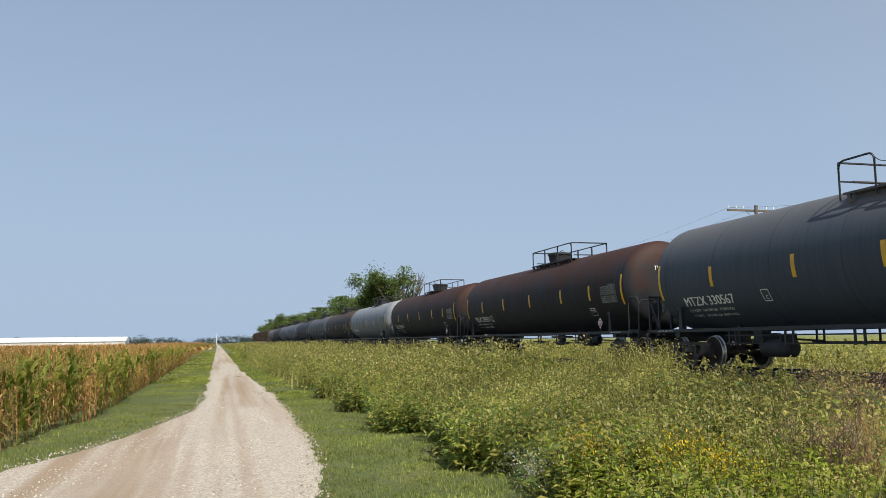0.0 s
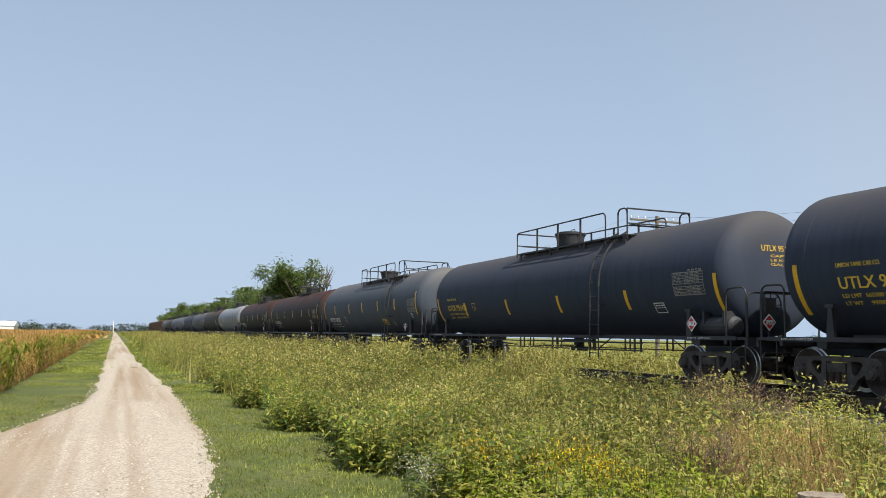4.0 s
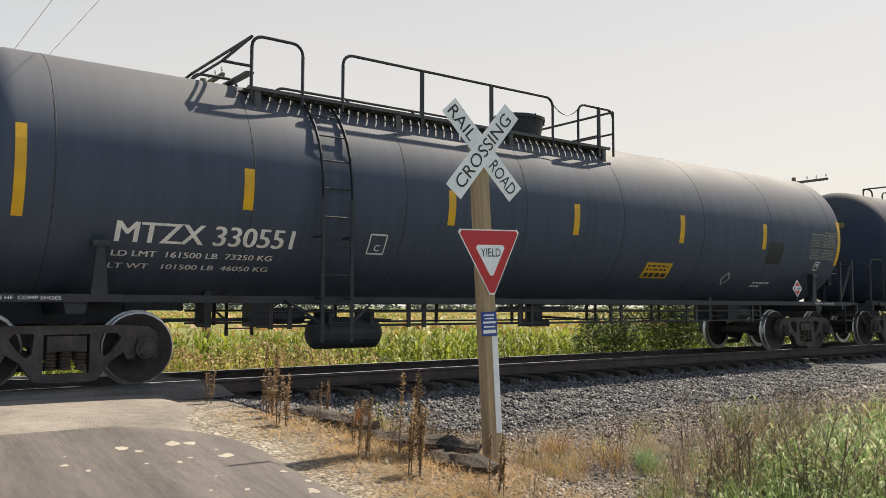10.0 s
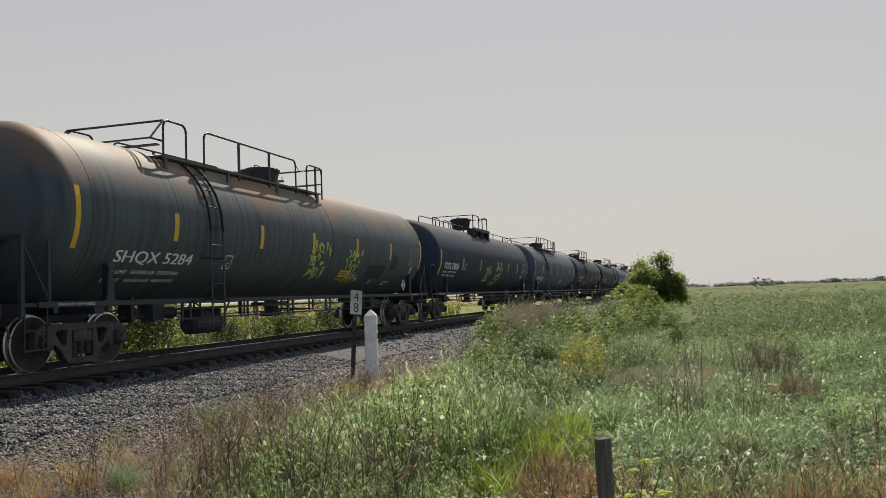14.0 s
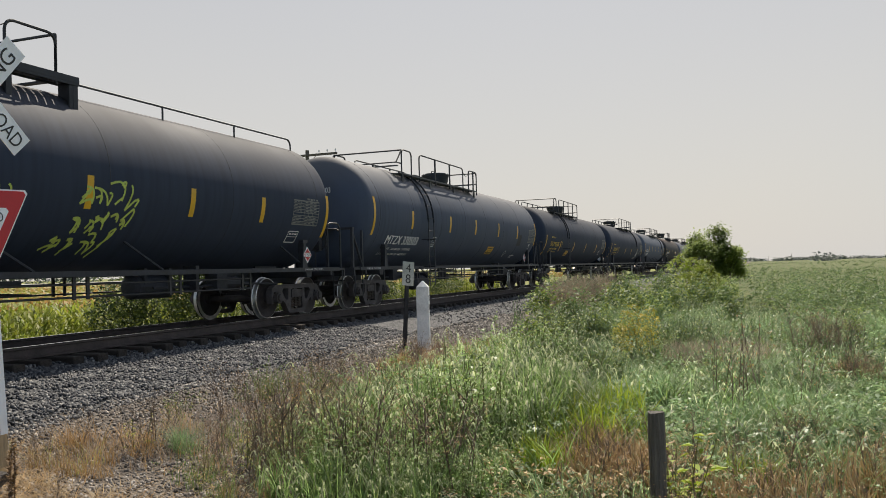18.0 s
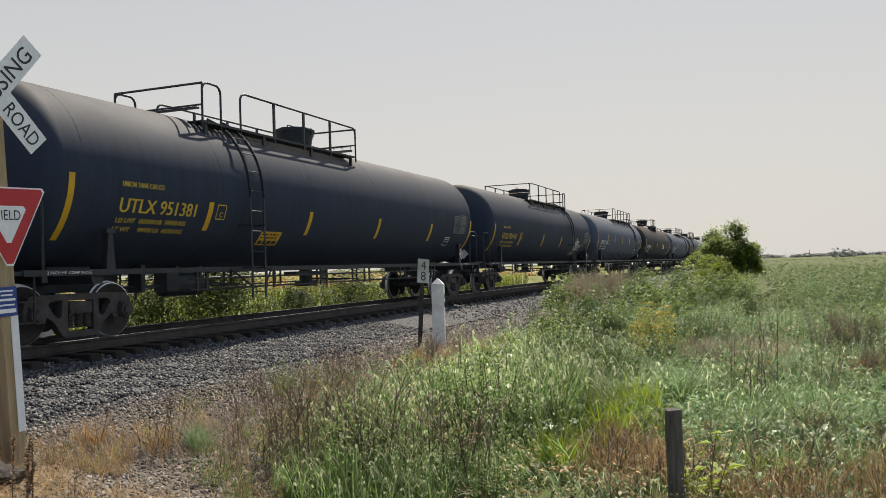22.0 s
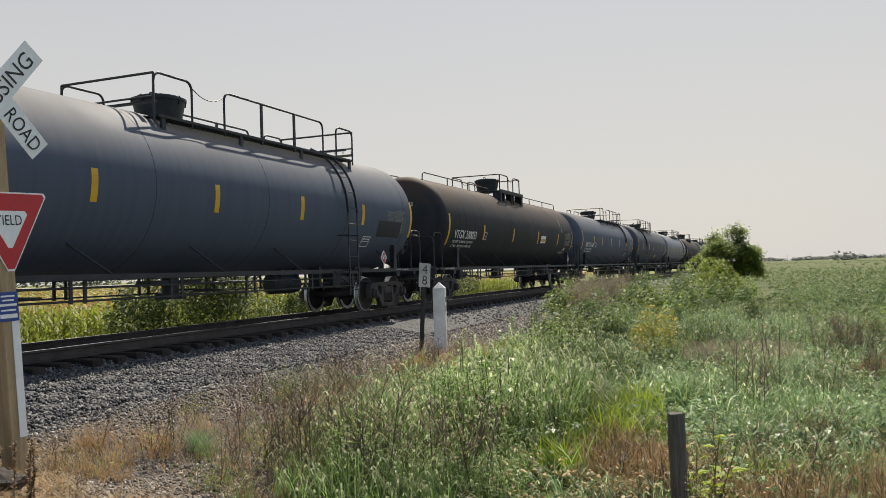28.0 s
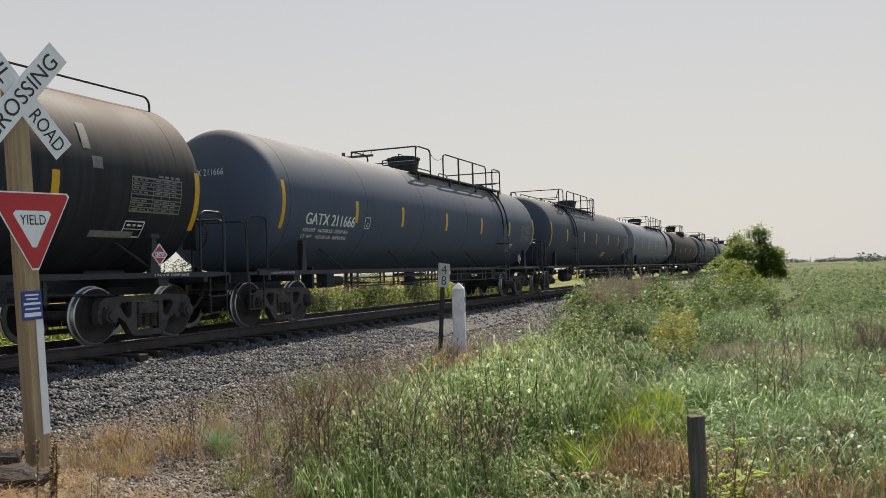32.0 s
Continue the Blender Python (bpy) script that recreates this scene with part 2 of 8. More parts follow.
M = dict(
    black=tank_paint("black_tank_paint", (0.078, 0.101, 0.148), (0.11, 0.11, 0.116), rough=0.7, streak=0.14),
    charcoal=tank_paint("charcoal_tank_paint", (0.058, 0.076, 0.115), (0.1, 0.1, 0.106), rough=0.68, streak=0.2),
    navy=tank_paint("satin_black_paint", (0.03, 0.042, 0.07), (0.062, 0.06, 0.065), rough=0.7, streak=0.2, gloss=0.32),
    slate=tank_paint("slate_tank_paint", (0.05, 0.066, 0.092), (0.1, 0.1, 0.104), rough=0.68, streak=0.2),
    green=tank_paint("grey_green_paint", (0.07, 0.09, 0.1), (0.16, 0.12, 0.085), rust=0.4, rust_colour=(0.18, 0.1, 0.055), rough=0.6),
    rusty=tank_paint("rusted_black_paint", (0.02, 0.022, 0.027), (0.06, 0.026, 0.018), rust=0.85, rough=0.65, gloss=0.3, rust_colour=(0.042, 0.018, 0.013)),
    dustybrown=tank_paint("dust_brown_paint", (0.028, 0.03, 0.036), (0.085, 0.058, 0.045), rust=0.4, rust_colour=(0.06, 0.036, 0.025), rough=0.65, gloss=0.3),
    silver=tank_paint("light_grey_paint", (0.16, 0.19, 0.23), (0.26, 0.27, 0.28), rough=0.5),
    hopper=tank_paint("brown_hopper_paint", (0.12, 0.075, 0.05), (0.16, 0.11, 0.08), rust=0.4),
    frame=mat("black_frame_paint", (0.024, 0.027, 0.034), 0.6, var=0.5, scale=2, bump=0.1),
    seam=mat("dirty_weld_seam", (0.035, 0.04, 0.05), 0.75, var=0.4, scale=3),
    rail_paint=mat("black_handrail_paint", (0.022, 0.023, 0.026), 0.5, var=0.4, scale=3),
    truck=mat("dusty_cast_steel", (0.07, 0.061, 0.058), 0.8, var=0.5, scale=5, bump=0.3, bump_scale=60),
    wheel=mat("brown_wheel_plate", (0.042, 0.033, 0.03), 0.75, var=0.5, scale=5, bump=0.2),
    tread=mat("worn_steel_tread", (0.62, 0.61, 0.59), 0.42, metal=1.0, var=0.2, scale=8),
    spring=mat("rusted_spring_steel", (0.06, 0.045, 0.035), 0.75, var=0.4),
    grating=mat("galvanised_grating", (0.1, 0.1, 0.1), 0.6, metal=0.4, var=0.3),
    yellow=mat("yellow_reflective_tape", (0.75, 0.42, 0.02), 0.45, var=0.12, scale=5),
    white=mat("white_stencil_paint", (0.8, 0.8, 0.79), 0.6, var=0.15, scale=6),
    gold=mat("yellow_stencil_paint", (0.68, 0.46, 0.05), 0.6, var=0.15, scale=6),
    dim=mat("faded_stencil_paint", (0.22, 0.22, 0.2), 0.7, var=0.3, scale=6),
    chalk=mat("chalky_white_overpaint", (0.42, 0.43, 0.43), 0.8, var=0.45, scale=5),
    red=mat("red_reflective_sheet", (0.55, 0.02, 0.025), 0.4, var=0.1, scale=5),
    signwhite=mat("white_reflective_sheet", (0.9, 0.91, 0.92), 0.4, var=0.08, scale=3),
    signblack=mat("black_sign_lettering", (0.03, 0.03, 0.03), 0.6, var=0.2),
    blue=mat("blue_sign_sheet", (0.02, 0.06, 0.28), 0.4, var=0.15, scale=6),
    label=mat("orange_label_sheet", (0.66, 0.38, 0.03), 0.5, var=0.15, scale=6),
    paint_green=mat("yellow_green_spray_paint", (0.5, 0.6, 0.12), 0.6, var=0.25, scale=6),
    lumber=mat("treated_lumber", (0.42, 0.31, 0.18), 0.75, var=0.3, scale=2.5, bump=0.35, bump_scale=30, stretch=(8, 8, 0.5)),
    oldwood=mat("weathered_grey_wood", (0.16, 0.145, 0.125), 0.9, var=0.5, scale=3, bump=0.8, bump_scale=24, stretch=(10, 10, 0.6)),
    stubwood=mat("cut_post_wood", (0.3, 0.25, 0.2), 0.9, var=0.4, scale=3, bump=0.6, bump_scale=24, stretch=(8, 8, 0.6)),
    concrete=mat("painted_white_concrete", (0.8, 0.79, 0.77), 0.8, var=0.2, scale=4, bump=0.25, bump_scale=50),
    tie=mat("creosoted_tie_wood", (0.045, 0.035, 0.028), 0.9, var=0.6, scale=3, bump=0.6, bump_scale=30, stretch=(6, 0.6, 6), rand=0.3),
    railside=mat("rusty_rail_steel", (0.07, 0.052, 0.046), 0.75, var=0.4, scale=3, bump=0.15),
    railtop=mat("polished_rail_head", (0.75, 0.74, 0.72), 0.16, metal=1.0, var=0.1, scale=3),
    pole=mat("utility_pole_wood", (0.14, 0.12, 0.1), 0.9, var=0.35, scale=2, bump=0.4, stretch=(8, 8, 0.5)),
    steelpost=mat("dark_steel_post", (0.03, 0.03, 0.032), 0.6, var=0.4, scale=5),
    barn=mat("white_steel_siding", (0.75, 0.75, 0.74), 0.5, var=0.08, scale=0.5),
    barnroof=mat("pale_steel_roof", (0.68, 0.69, 0.7), 0.4, var=0.08, scale=0.5),
    darkroof=mat("dark_shingle_roof", (0.07, 0.065, 0.06), 0.8, var=0.3, scale=2),
    redbarn=mat("red_barn_siding", (0.35, 0.06, 0.04), 0.7, var=0.25, scale=0.6),
    bark=mat("grey_brown_bark", (0.12, 0.1, 0.08), 0.95, var=0.4, scale=2, bump=0.8, bump_scale=14, stretch=(3, 3, 0.6)),
    orangepaint=mat("orange_flag_tape", (0.8, 0.13, 0.03), 0.5, var=0.1),
)

# ---------------- mesh helpers ----------------


def box(bm, c, s, rot=None):
    r = bmesh.ops.create_cube(bm, size=1.0)
    m = Matrix.Translation(c) @ (rot.to_4x4() if rot else Matrix()) @ Matrix.Diagonal((*s, 1))
    bmesh.ops.transform(bm, matrix=m, verts=r["verts"])
    return r["verts"]


def rod(bm, a, b, r, seg=6, r2=None):
    a, b = Vector(a), Vector(b)
    d = b - a
    v = bmesh.ops.create_cone(bm, cap_ends=True, segments=seg, radius1=r, radius2=r if r2 is None else r2, depth=d.length)["verts"]
    bmesh.ops.transform(bm, matrix=Matrix.Translation((a + b) / 2) @ d.to_track_quat("Z", "Y").to_matrix().to_4x4(), verts=v)


def tube(bm, pts, r, seg=6):
    for a, b in zip(pts, pts[1:]):
        rod(bm, a, b, r, seg)


def revolve_x(bm, profile, c, seg=48, cap=False):
    """Turn (x, radius) about the line through c along x."""
    rings = []
    for x, r in profile:
        if r < 1e-4:
            rings.append([bm.verts.new((c[0] + x, c[1], c[2]))])
        else:
            rings.append([bm.verts.new((c[0] + x, c[1] + r * math.sin(2 * math.pi * i / seg), c[2] + r * math.cos(2 * math.pi * i / seg))) for i in range(seg)])
    for a, b in zip(rings, rings[1:]):
        for i in range(seg):
            j = (i + 1) % seg
            if len(a) == 1:
                bm.faces.new((a[0], b[j], b[i]))
            elif len(b) == 1:
                bm.faces.new((a[i], a[j], b[0]))
            else:
                bm.faces.new((a[i], a[j], b[j], b[i]))


MESHES = {}


def mesh_of(key, build, *mats, smooth=False):
    """The mesh kept under this key, built the first time only."""
    if key not in MESHES:
        bm = bmesh.new()
        build(bm)
        bmesh.ops.recalc_face_normals(bm, faces=bm.faces)
        me = bpy.data.meshes.new(key if isinstance(key, str) else key[0])
        bm.to_mesh(me)
        bm.free()
        for m in mats:
            me.materials.append(m)
        if smooth:
            me.polygons.foreach_set("use_smooth", [True] * len(me.polygons))
            me.set_sharp_from_angle(angle=radians(18))
        MESHES[key] = me
    return MESHES[key]


def part(name, me, parent, at=(0, 0, 0), label="", rz=0.0):
    ob = new(name, me)
    ob.parent = parent
    ob.location = at
    if rz:
        ob.rotation_euler = (0, 0, rz)
    return tagged(ob, label)


def thing(name, label, category, group="", m=None):
    ob = new(name)
    ob.empty_display_size = 0.2
    if m is not None:
        ob.matrix_world = m
    return tagged(ob, label, category, group)


def single(name, me, label, category, group="", m=None, kind=""):
    ob = new(name, me)
    if m is not None:
        ob.matrix_world = m
    return tagged(ob, label, category, group, kind)


LETTERS = {}


def letters(text, size):
    """Flat outlines of a text, as points and faces, with its lower left corner at the origin."""
    if (text, size) not in LETTERS:
        cu = bpy.data.curves.new("letters", "FONT")
        cu.body, cu.size, cu.resolution_u, cu.offset = text, size, 3, 0.0
        ob = bpy.data.objects.new("letters", cu)
        scene.collection.objects.link(ob)
        me = ob.to_mesh()
        v = [tuple(p.co) for p in me.vertices]
        f = [tuple(p.vertices) for p in me.polygons]
        ob.to_mesh_clear()
        bpy.data.objects.remove(ob)
        bpy.data.curves.remove(cu)
        LETTERS[(text, size)] = (v, f)
    return LETTERS[(text, size)]


# ---------------- ground ----------------
TRACK_Y, RAIL_Z = 11.8, 0.69
ROAD_X, ROAD_W = 0.75, 4.4


def smooth(a, b, x):
    t = np.clip((x - a) / (b - a), 0, 1)
    return t * t * (3 - 2 * t)


def road_z(y):
    return 0.62 * smooth(1.5, 9.6, y) - 1.3 * smooth(13.6, 24, y)


def ground_z(x, y):
    x, y = np.asarray(x, float), np.asarray(y, float)
    base = -0.48 - 0.3 * smooth(15, 22, y)
    d = np.abs(y - TRACK_Y)
    bank = np.interp(d, [0, 1.3, 1.75, 3.2, 5.0, 7.4, 11], [0.36, 0.3, 0.26, 0.1, -0.1, -0.3, -0.5])
    far = np.interp(d, [0, 1.3, 1.75, 2.9, 5.2, 9], [0.36, 0.3, 0.26, 0.1, -0.3, -0.8])
    z = np.maximum(base, np.where(y < TRACK_Y, bank, far))
    w = 1 - smooth(ROAD_W / 2 + 0.2, ROAD_W / 2 + 3.4, np.abs(x - ROAD_X))
    z = z * (1 - w) + np.where(d < 1.8, np.minimum(road_z(y), 0.5), road_z(y) - 0.06) * w
    wob = 0.05 * np.sin(x * 0.9 + 1.3 * np.sin(y * 0.5)) * np.sin(y * 0.8 + x * 0.13) * np.clip(d - 3, 0, 1) * (1 - w)
    return z + wob


def grid_mesh(name, xs, ys, zf, material, lift=0.0):
    X, Y = np.meshgrid(xs, ys)
    Z = zf(X, Y) + lift
    me = bpy.data.meshes.new(name)
    nx, ny = len(xs), len(ys)
    i = np.arange(nx * ny).reshape(ny, nx)
    q = np.stack([i[:-1, :-1], i[:-1, 1:], i[1:, 1:], i[1:, :-1]], -1).reshape(-1, 4)
    quads(me, np.stack([X, Y, Z], -1).reshape(-1, 3), q)
    me.materials.append(material)
    me.polygons.foreach_set("use_smooth", np.ones(len(q), bool))
    return me


def quads(me, v, q, mi=None):
    me.vertices.add(len(v))
    me.vertices.foreach_set("co", np.ascontiguousarray(v, np.float32).ravel())
    me.loops.add(len(q) * 4)
    me.loops.foreach_set("vertex_index", np.ascontiguousarray(q, np.int32).ravel())
    me.polygons.add(len(q))
    me.polygons.foreach_set("loop_start", np.arange(0, len(q) * 4, 4, dtype=np.int32))
    if mi is not None:
        me.polygons.foreach_set("material_index", np.ascontiguousarray(mi, np.int32))
    me.update(calc_edges=True)
    me.validate()


def ground_material():
    """Soil, thatch and short green growth in patches; bare gravelly earth beside the track and the road."""
    m = bpy.data.materials.new("weedy_soil")
    m.use_nodes = True
    n, l = m.node_tree.nodes, m.node_tree.links
    b = n["Principled BSDF"]
    b.inputs["Roughness"].default_value = 0.95
    geo = n.new("ShaderNodeNewGeometry")
    sep = n.new("ShaderNodeSeparateXYZ")
    l.new(geo.outputs["Position"], sep.inputs[0])

    def tex(scale, detail=6):
        t = n.new("ShaderNodeTexNoise")
        t.inputs["Scale"].default_value, t.inputs["Detail"].default_value = scale, detail
        l.new(geo.outputs["Position"], t.inputs["Vector"])
        return t.outputs["Fac"]

    def ranged(s, a, c):
        r = n.new("ShaderNodeMapRange")
        r.interpolation_type = "SMOOTHSTEP"
        r.inputs["From Min"].default_value, r.inputs["From Max"].default_value = a, c
        l.new(s, r.inputs["Value"])
        return r.outputs[0]

    def mixed(f, a, c):
        x = n.new("ShaderNodeMix")
        x.data_type = "RGBA"
        l.new(f, x.inputs["Factor"])
        for key, val in (("A", a), ("B", c)):
            if isinstance(val, tuple):
                x.inputs[key].default_value = (*val, 1)
            else:
                l.new(val, x.inputs[key])
        return x.outputs["Result"]
    green = mixed(ranged(tex(0.6), 0.35, 0.65), (0.075, 0.105, 0.022), (0.12, 0.135, 0.036))
    green = mixed(ranged(tex(9), 0.4, 0.75), green, (0.05, 0.06, 0.018))
    green = mixed(ranged(sep.outputs["Y"], 17, 24), green, mixed(ranged(tex(0.8), 0.35, 0.65), (0.13, 0.155, 0.03), (0.2, 0.205, 0.055)))
    earth = mixed(ranged(tex(3), 0.35, 0.7), (0.22, 0.19, 0.15), (0.32, 0.285, 0.24))
    earth = mixed(ranged(tex(30), 0.45, 0.7), earth, (0.1, 0.085, 0.07))
    # away from the road the fresh pale stone gives way to brown earth
    soil = mixed(ranged(tex(2.2), 0.35, 0.7), (0.09, 0.073, 0.059), (0.165, 0.14, 0.117))
    soil = mixed(ranged(tex(26), 0.45, 0.7), soil, (0.045, 0.036, 0.03))
    off = n.new("ShaderNodeMath")
    off.operation = "SUBTRACT"
    off.inputs[1].default_value = ROAD_X
    l.new(sep.outputs["X"], off.inputs[0])
    east, west, away = n.new("ShaderNodeMath"), n.new("ShaderNodeMath"), n.new("ShaderNodeMath")
    east.operation, west.operation, away.operation = "ADD", "MULTIPLY", "MAXIMUM"
    east.inputs[1].default_value, west.inputs[1].default_value = 1.3, -1.0
    l.new(off.outputs[0], east.inputs[0]), l.new(off.outputs[0], west.inputs[0])
    l.new(east.outputs[0], away.inputs[0]), l.new(west.outputs[0], away.inputs[1])
    earth = mixed(ranged(away.outputs[0], 3.3, 5.0), earth, soil)
    # crushed stone is trodden into it
    grit = n.new("ShaderNodeTexVoronoi")
    grit.inputs["Scale"].default_value = 42
    l.new(geo.outputs["Position"], grit.inputs["Vector"])
    shade, tone = n.new("ShaderNodeSeparateColor"), n.new("ShaderNodeHueSaturation")
    l.new(grit.outputs["Color"], shade.inputs[0])
    vary = n.new("ShaderNodeMapRange")
    vary.inputs["To Min"].default_value, vary.inputs["To Max"].default_value = 0.45, 1.6
    l.new(shade.outputs[0], vary.inputs["Value"])
    l.new(vary.outputs[0], tone.inputs["Value"]), l.new(earth, tone.inputs["Color"])
    earth = tone.outputs[0]
    # bare earth lies in a band beside the track
    dy = n.new("ShaderNodeMath")
    dy.operation = "ADD"
    l.new(sep.outputs["Y"], dy.inputs[0])
    wob = n.new("ShaderNodeMath")
    wob.operation = "MULTIPLY"
    wob.inputs[1].default_value = 3.0
    l.new(tex(0.35), wob.inputs[0])
    l.new(wob.outputs[0], dy.inputs[1])
    near = ranged(dy.outputs[0], 4.6, 7.2)
    far = ranged(dy.outputs[0], 18.5, 15.6)
    both = n.new("ShaderNodeMath")
    both.operation = "MULTIPLY"
    l.new(near, both.inputs[0]), l.new(far, both.inputs[1])
    l.new(mixed(both.outputs[0], green, earth), b.inputs["Base Color"])
    bp = n.new("ShaderNodeBump")
    bp.inputs["Strength"].default_value, bp.inputs["Distance"].default_value = 0.8, 0.05
    l.new(tex(22, 8), bp.inputs["Height"])
    l.new(bp.outputs[0], b.inputs["Normal"])
    return m


def steps(*spans):
    out = []
    for a, b, s in spans:
        out += list(np.arange(a, b, s))
    return np.array(out + [spans[-1][1]])


gx = steps((-4500, -600, 300), (-600, -120, 40), (-120, -30, 5), (-30, 40, 0.5), (40, 120, 5), (120, 600, 40), (600, 4500, 300))
gy = steps((-4500, -600, 300), (-600, -60, 30), (-60, -14, 4), (-14, 30, 0.5), (30, 80, 4), (80, 600, 30), (600, 4500, 300))
ground = single("ground", grid_mesh("ground", gx, gy, ground_z, ground_material()), "flat farm ground with weedy soil and bare gravelly earth beside the track", "ground", kind="structure")


def gravel_mat(name, a, b, scale, dust=None, relief=1.0, ruts=False):
    """Crushed stone: every stone its own shade, with dust between."""
    m = bpy.data.materials.new(name)
    m.use_nodes = True
    n, l = m.node_tree.nodes, m.node_tree.links
    p = n["Principled BSDF"]
    p.inputs["Roughness"].default_value = 0.9
    geo = n.new("ShaderNodeNewGeometry")
    vor = n.new("ShaderNodeTexVoronoi")
    vor.inputs["Scale"].default_value = scale
    l.new(geo.outputs["Position"], vor.inputs["Vector"])
    sp = n.new("ShaderNodeSeparateColor")
    l.new(vor.outputs["Color"], sp.inputs[0])
    mix = n.new("ShaderNodeMix")
    mix.data_type = "RGBA"
    mix.inputs["A"].default_value, mix.inputs["B"].default_value = (*a, 1), (*b, 1)
    l.new(sp.outputs[0], mix.inputs["Factor"])
    out = mix.outputs["Result"]
    big = n.new("ShaderNodeTexNoise")
    big.inputs["Scale"].default_value, big.inputs["Detail"].default_value = 0.8, 5
    l.new(geo.outputs["Position"], big.inputs["Vector"])
    if dust:
        mr = n.new("ShaderNodeMapRange")
        mr.inputs["From Min"].default_value, mr.inputs["From Max"].default_value = 0.4, 0.7
        if ruts:
            # wheels keep the tracks clean: the dust lies in long streaks
            mr.inputs["From Min"].default_value, mr.inputs["From Max"].default_value = 0.47, 0.68
            mp = n.new("ShaderNodeMapping")
            mp.inputs["Scale"].default_value = (0.035, 2.0, 1)
            l.new(geo.outputs["Position"], mp.inputs["Vector"]), l.new(mp.outputs[0], big.inputs["Vector"])
        l.new(big.outputs["Fac"], mr.inputs["Value"])
        mx = n.new("ShaderNodeMix")
        mx.data_type = "RGBA"
        mx.inputs["B"].default_value = (*dust, 1)
        l.new(mr.outputs[0], mx.inputs["Factor"]), l.new(out, mx.inputs["A"])
        out = mx.outputs["Result"]
    l.new(out, p.inputs["Base Color"])
    bp = n.new("ShaderNodeBump")
    bp.invert = True
    bp.inputs["Strength"].default_value, bp.inputs["Distance"].default_value = relief, 0.03
    l.new(vor.outputs["Distance"], bp.inputs["Height"])
    l.new(bp.outputs[0], p.inputs["Normal"])
    return m


M["ballast"] = gravel_mat("grey_ballast", (0.02, 0.021, 0.025), (0.17, 0.168, 0.17), 24)
M["lane"] = gravel_mat("pale_limestone_gravel", (0.3, 0.265, 0.22), (0.5, 0.45, 0.38), 30, dust=(0.28, 0.21, 0.145), relief=0.5, ruts=True)
M["asphalt"] = mat("dark_asphalt", (0.105, 0.093, 0.088), 0.85, var=0.25, scale=1.2, bump=0.5, bump_scale=90, tint=(0.17, 0.15, 0.142), stretch=(2.5, 0.3, 1))
M["dusty"] = mat("dusty_old_pavement", (0.2, 0.178, 0.156), 0.9, var=0.25, scale=1.0, bump=0.6, bump_scale=60, tint=(0.32, 0.285, 0.25))
M["farroad"] = mat("grey_worn_pavement", (0.17, 0.165, 0.16), 0.9, var=0.2, scale=0.8, bump=0.3, bump_scale=60)


def bed_z(x, y):
    d = np.abs(y - TRACK_Y)
    crest = np.interp(d, [0, 1.15, 1.32, 1.9, 3.3, 3.8], [0.43, 0.42, 0.36, 0.35, 0.12, -0.3])
    return crest + 0.015 * np.sin(x * 7.1) * np.sin(y * 9.3)


bx = steps((-600, -60, 10), (-60, -1.9, 0.4))
bx2 = steps((3.6, 60, 0.4), (60, 600, 10))
by = np.arange(TRACK_Y - 3.8, TRACK_Y + 3.81, 0.2)
single("ballast_bed", grid_mesh("ballast_bed", bx, by, bed_z, M["ballast"]), "shouldered bed of grey crushed stone under the track", "ballast", kind="structure")
single("ballast_bed", grid_mesh("ballast_bed", bx2, by, bed_z, M["ballast"]), "shouldered bed of grey crushed stone under the track", "ballast", kind="structure")


def strip(name, edge, ys, material, lift, n=14):
    """A road surface between two edges that vary with y."""
    v, q = [], []
    for y in ys:
        a, b = edge(y)
        for i in range(n + 1):
            x = a + (b - a) * i / n
            v.append((x, y, 0))
    v = np.array(v)
    v[:, 2] = road_z(v[:, 1]) + lift - 0.02 * ((v[:, 0] - ROAD_X) / 2.2) ** 2
    v[0::n + 1, 2] -= 0.12
    v[n::n + 1, 2] -= 0.12
    for r in range(len(ys) - 1):
        for i in range(n):
            k = r * (n + 1) + i
            q.append((k, k + 1, k + n + 2, k + n + 1))
    me = bpy.data.meshes.new(name)
    quads(me, v, np.array(q))
    me.materials.append(material)
    me.polygons.foreach_set("use_smooth", np.ones(len(q), bool))
    return me


def asphalt_edge(y):
    c = max(0.0, (y - 7.0) / 1.1) ** 2
    return ROAD_X - 2.3 + 1.2 * c + 0.05 * math.sin(y * 2.3), ROAD_X + 2.28 - 1.2 * c + 0.06 * math.sin(y * 1.7)


single("road", strip("road", asphalt_edge, np.arange(-60, 8.01, 0.25), M["asphalt"], 0.035), "dark patched asphalt of a narrow country road, speckled with dry mud", "road", kind="structure")
single("road_apron", strip("road_apron", lambda y: (ROAD_X - float(np.interp(y, [6.5, 8.0, 9.4, 11], [0.9, 2.0, 2.35, 2.5])) - 0.07 * math.sin(y * 5.1), ROAD_X + float(np.interp(y, [6.5, 8.0, 9.4, 11], [0.9, 2.0, 2.5, 2.65])) + 0.07 * math.sin(y * 4.3)), np.arange(6.5, 10.96, 0.25), M["dusty"], 0.015), "dusty old pavement leading up to the rails", "road", kind="structure")
single("road_beyond", strip("road_beyond", lambda y: (ROAD_X - 2.05 + 0.004 * min(y, 200), ROAD_X + 1.4 + 0.004 * min(y, 200)), np.concatenate([np.arange(12.6, 40, 0.5), np.arange(40, 900, 20)]), M["farroad"], 0.03), "grey worn road running straight away beyond the track", "road", kind="structure")


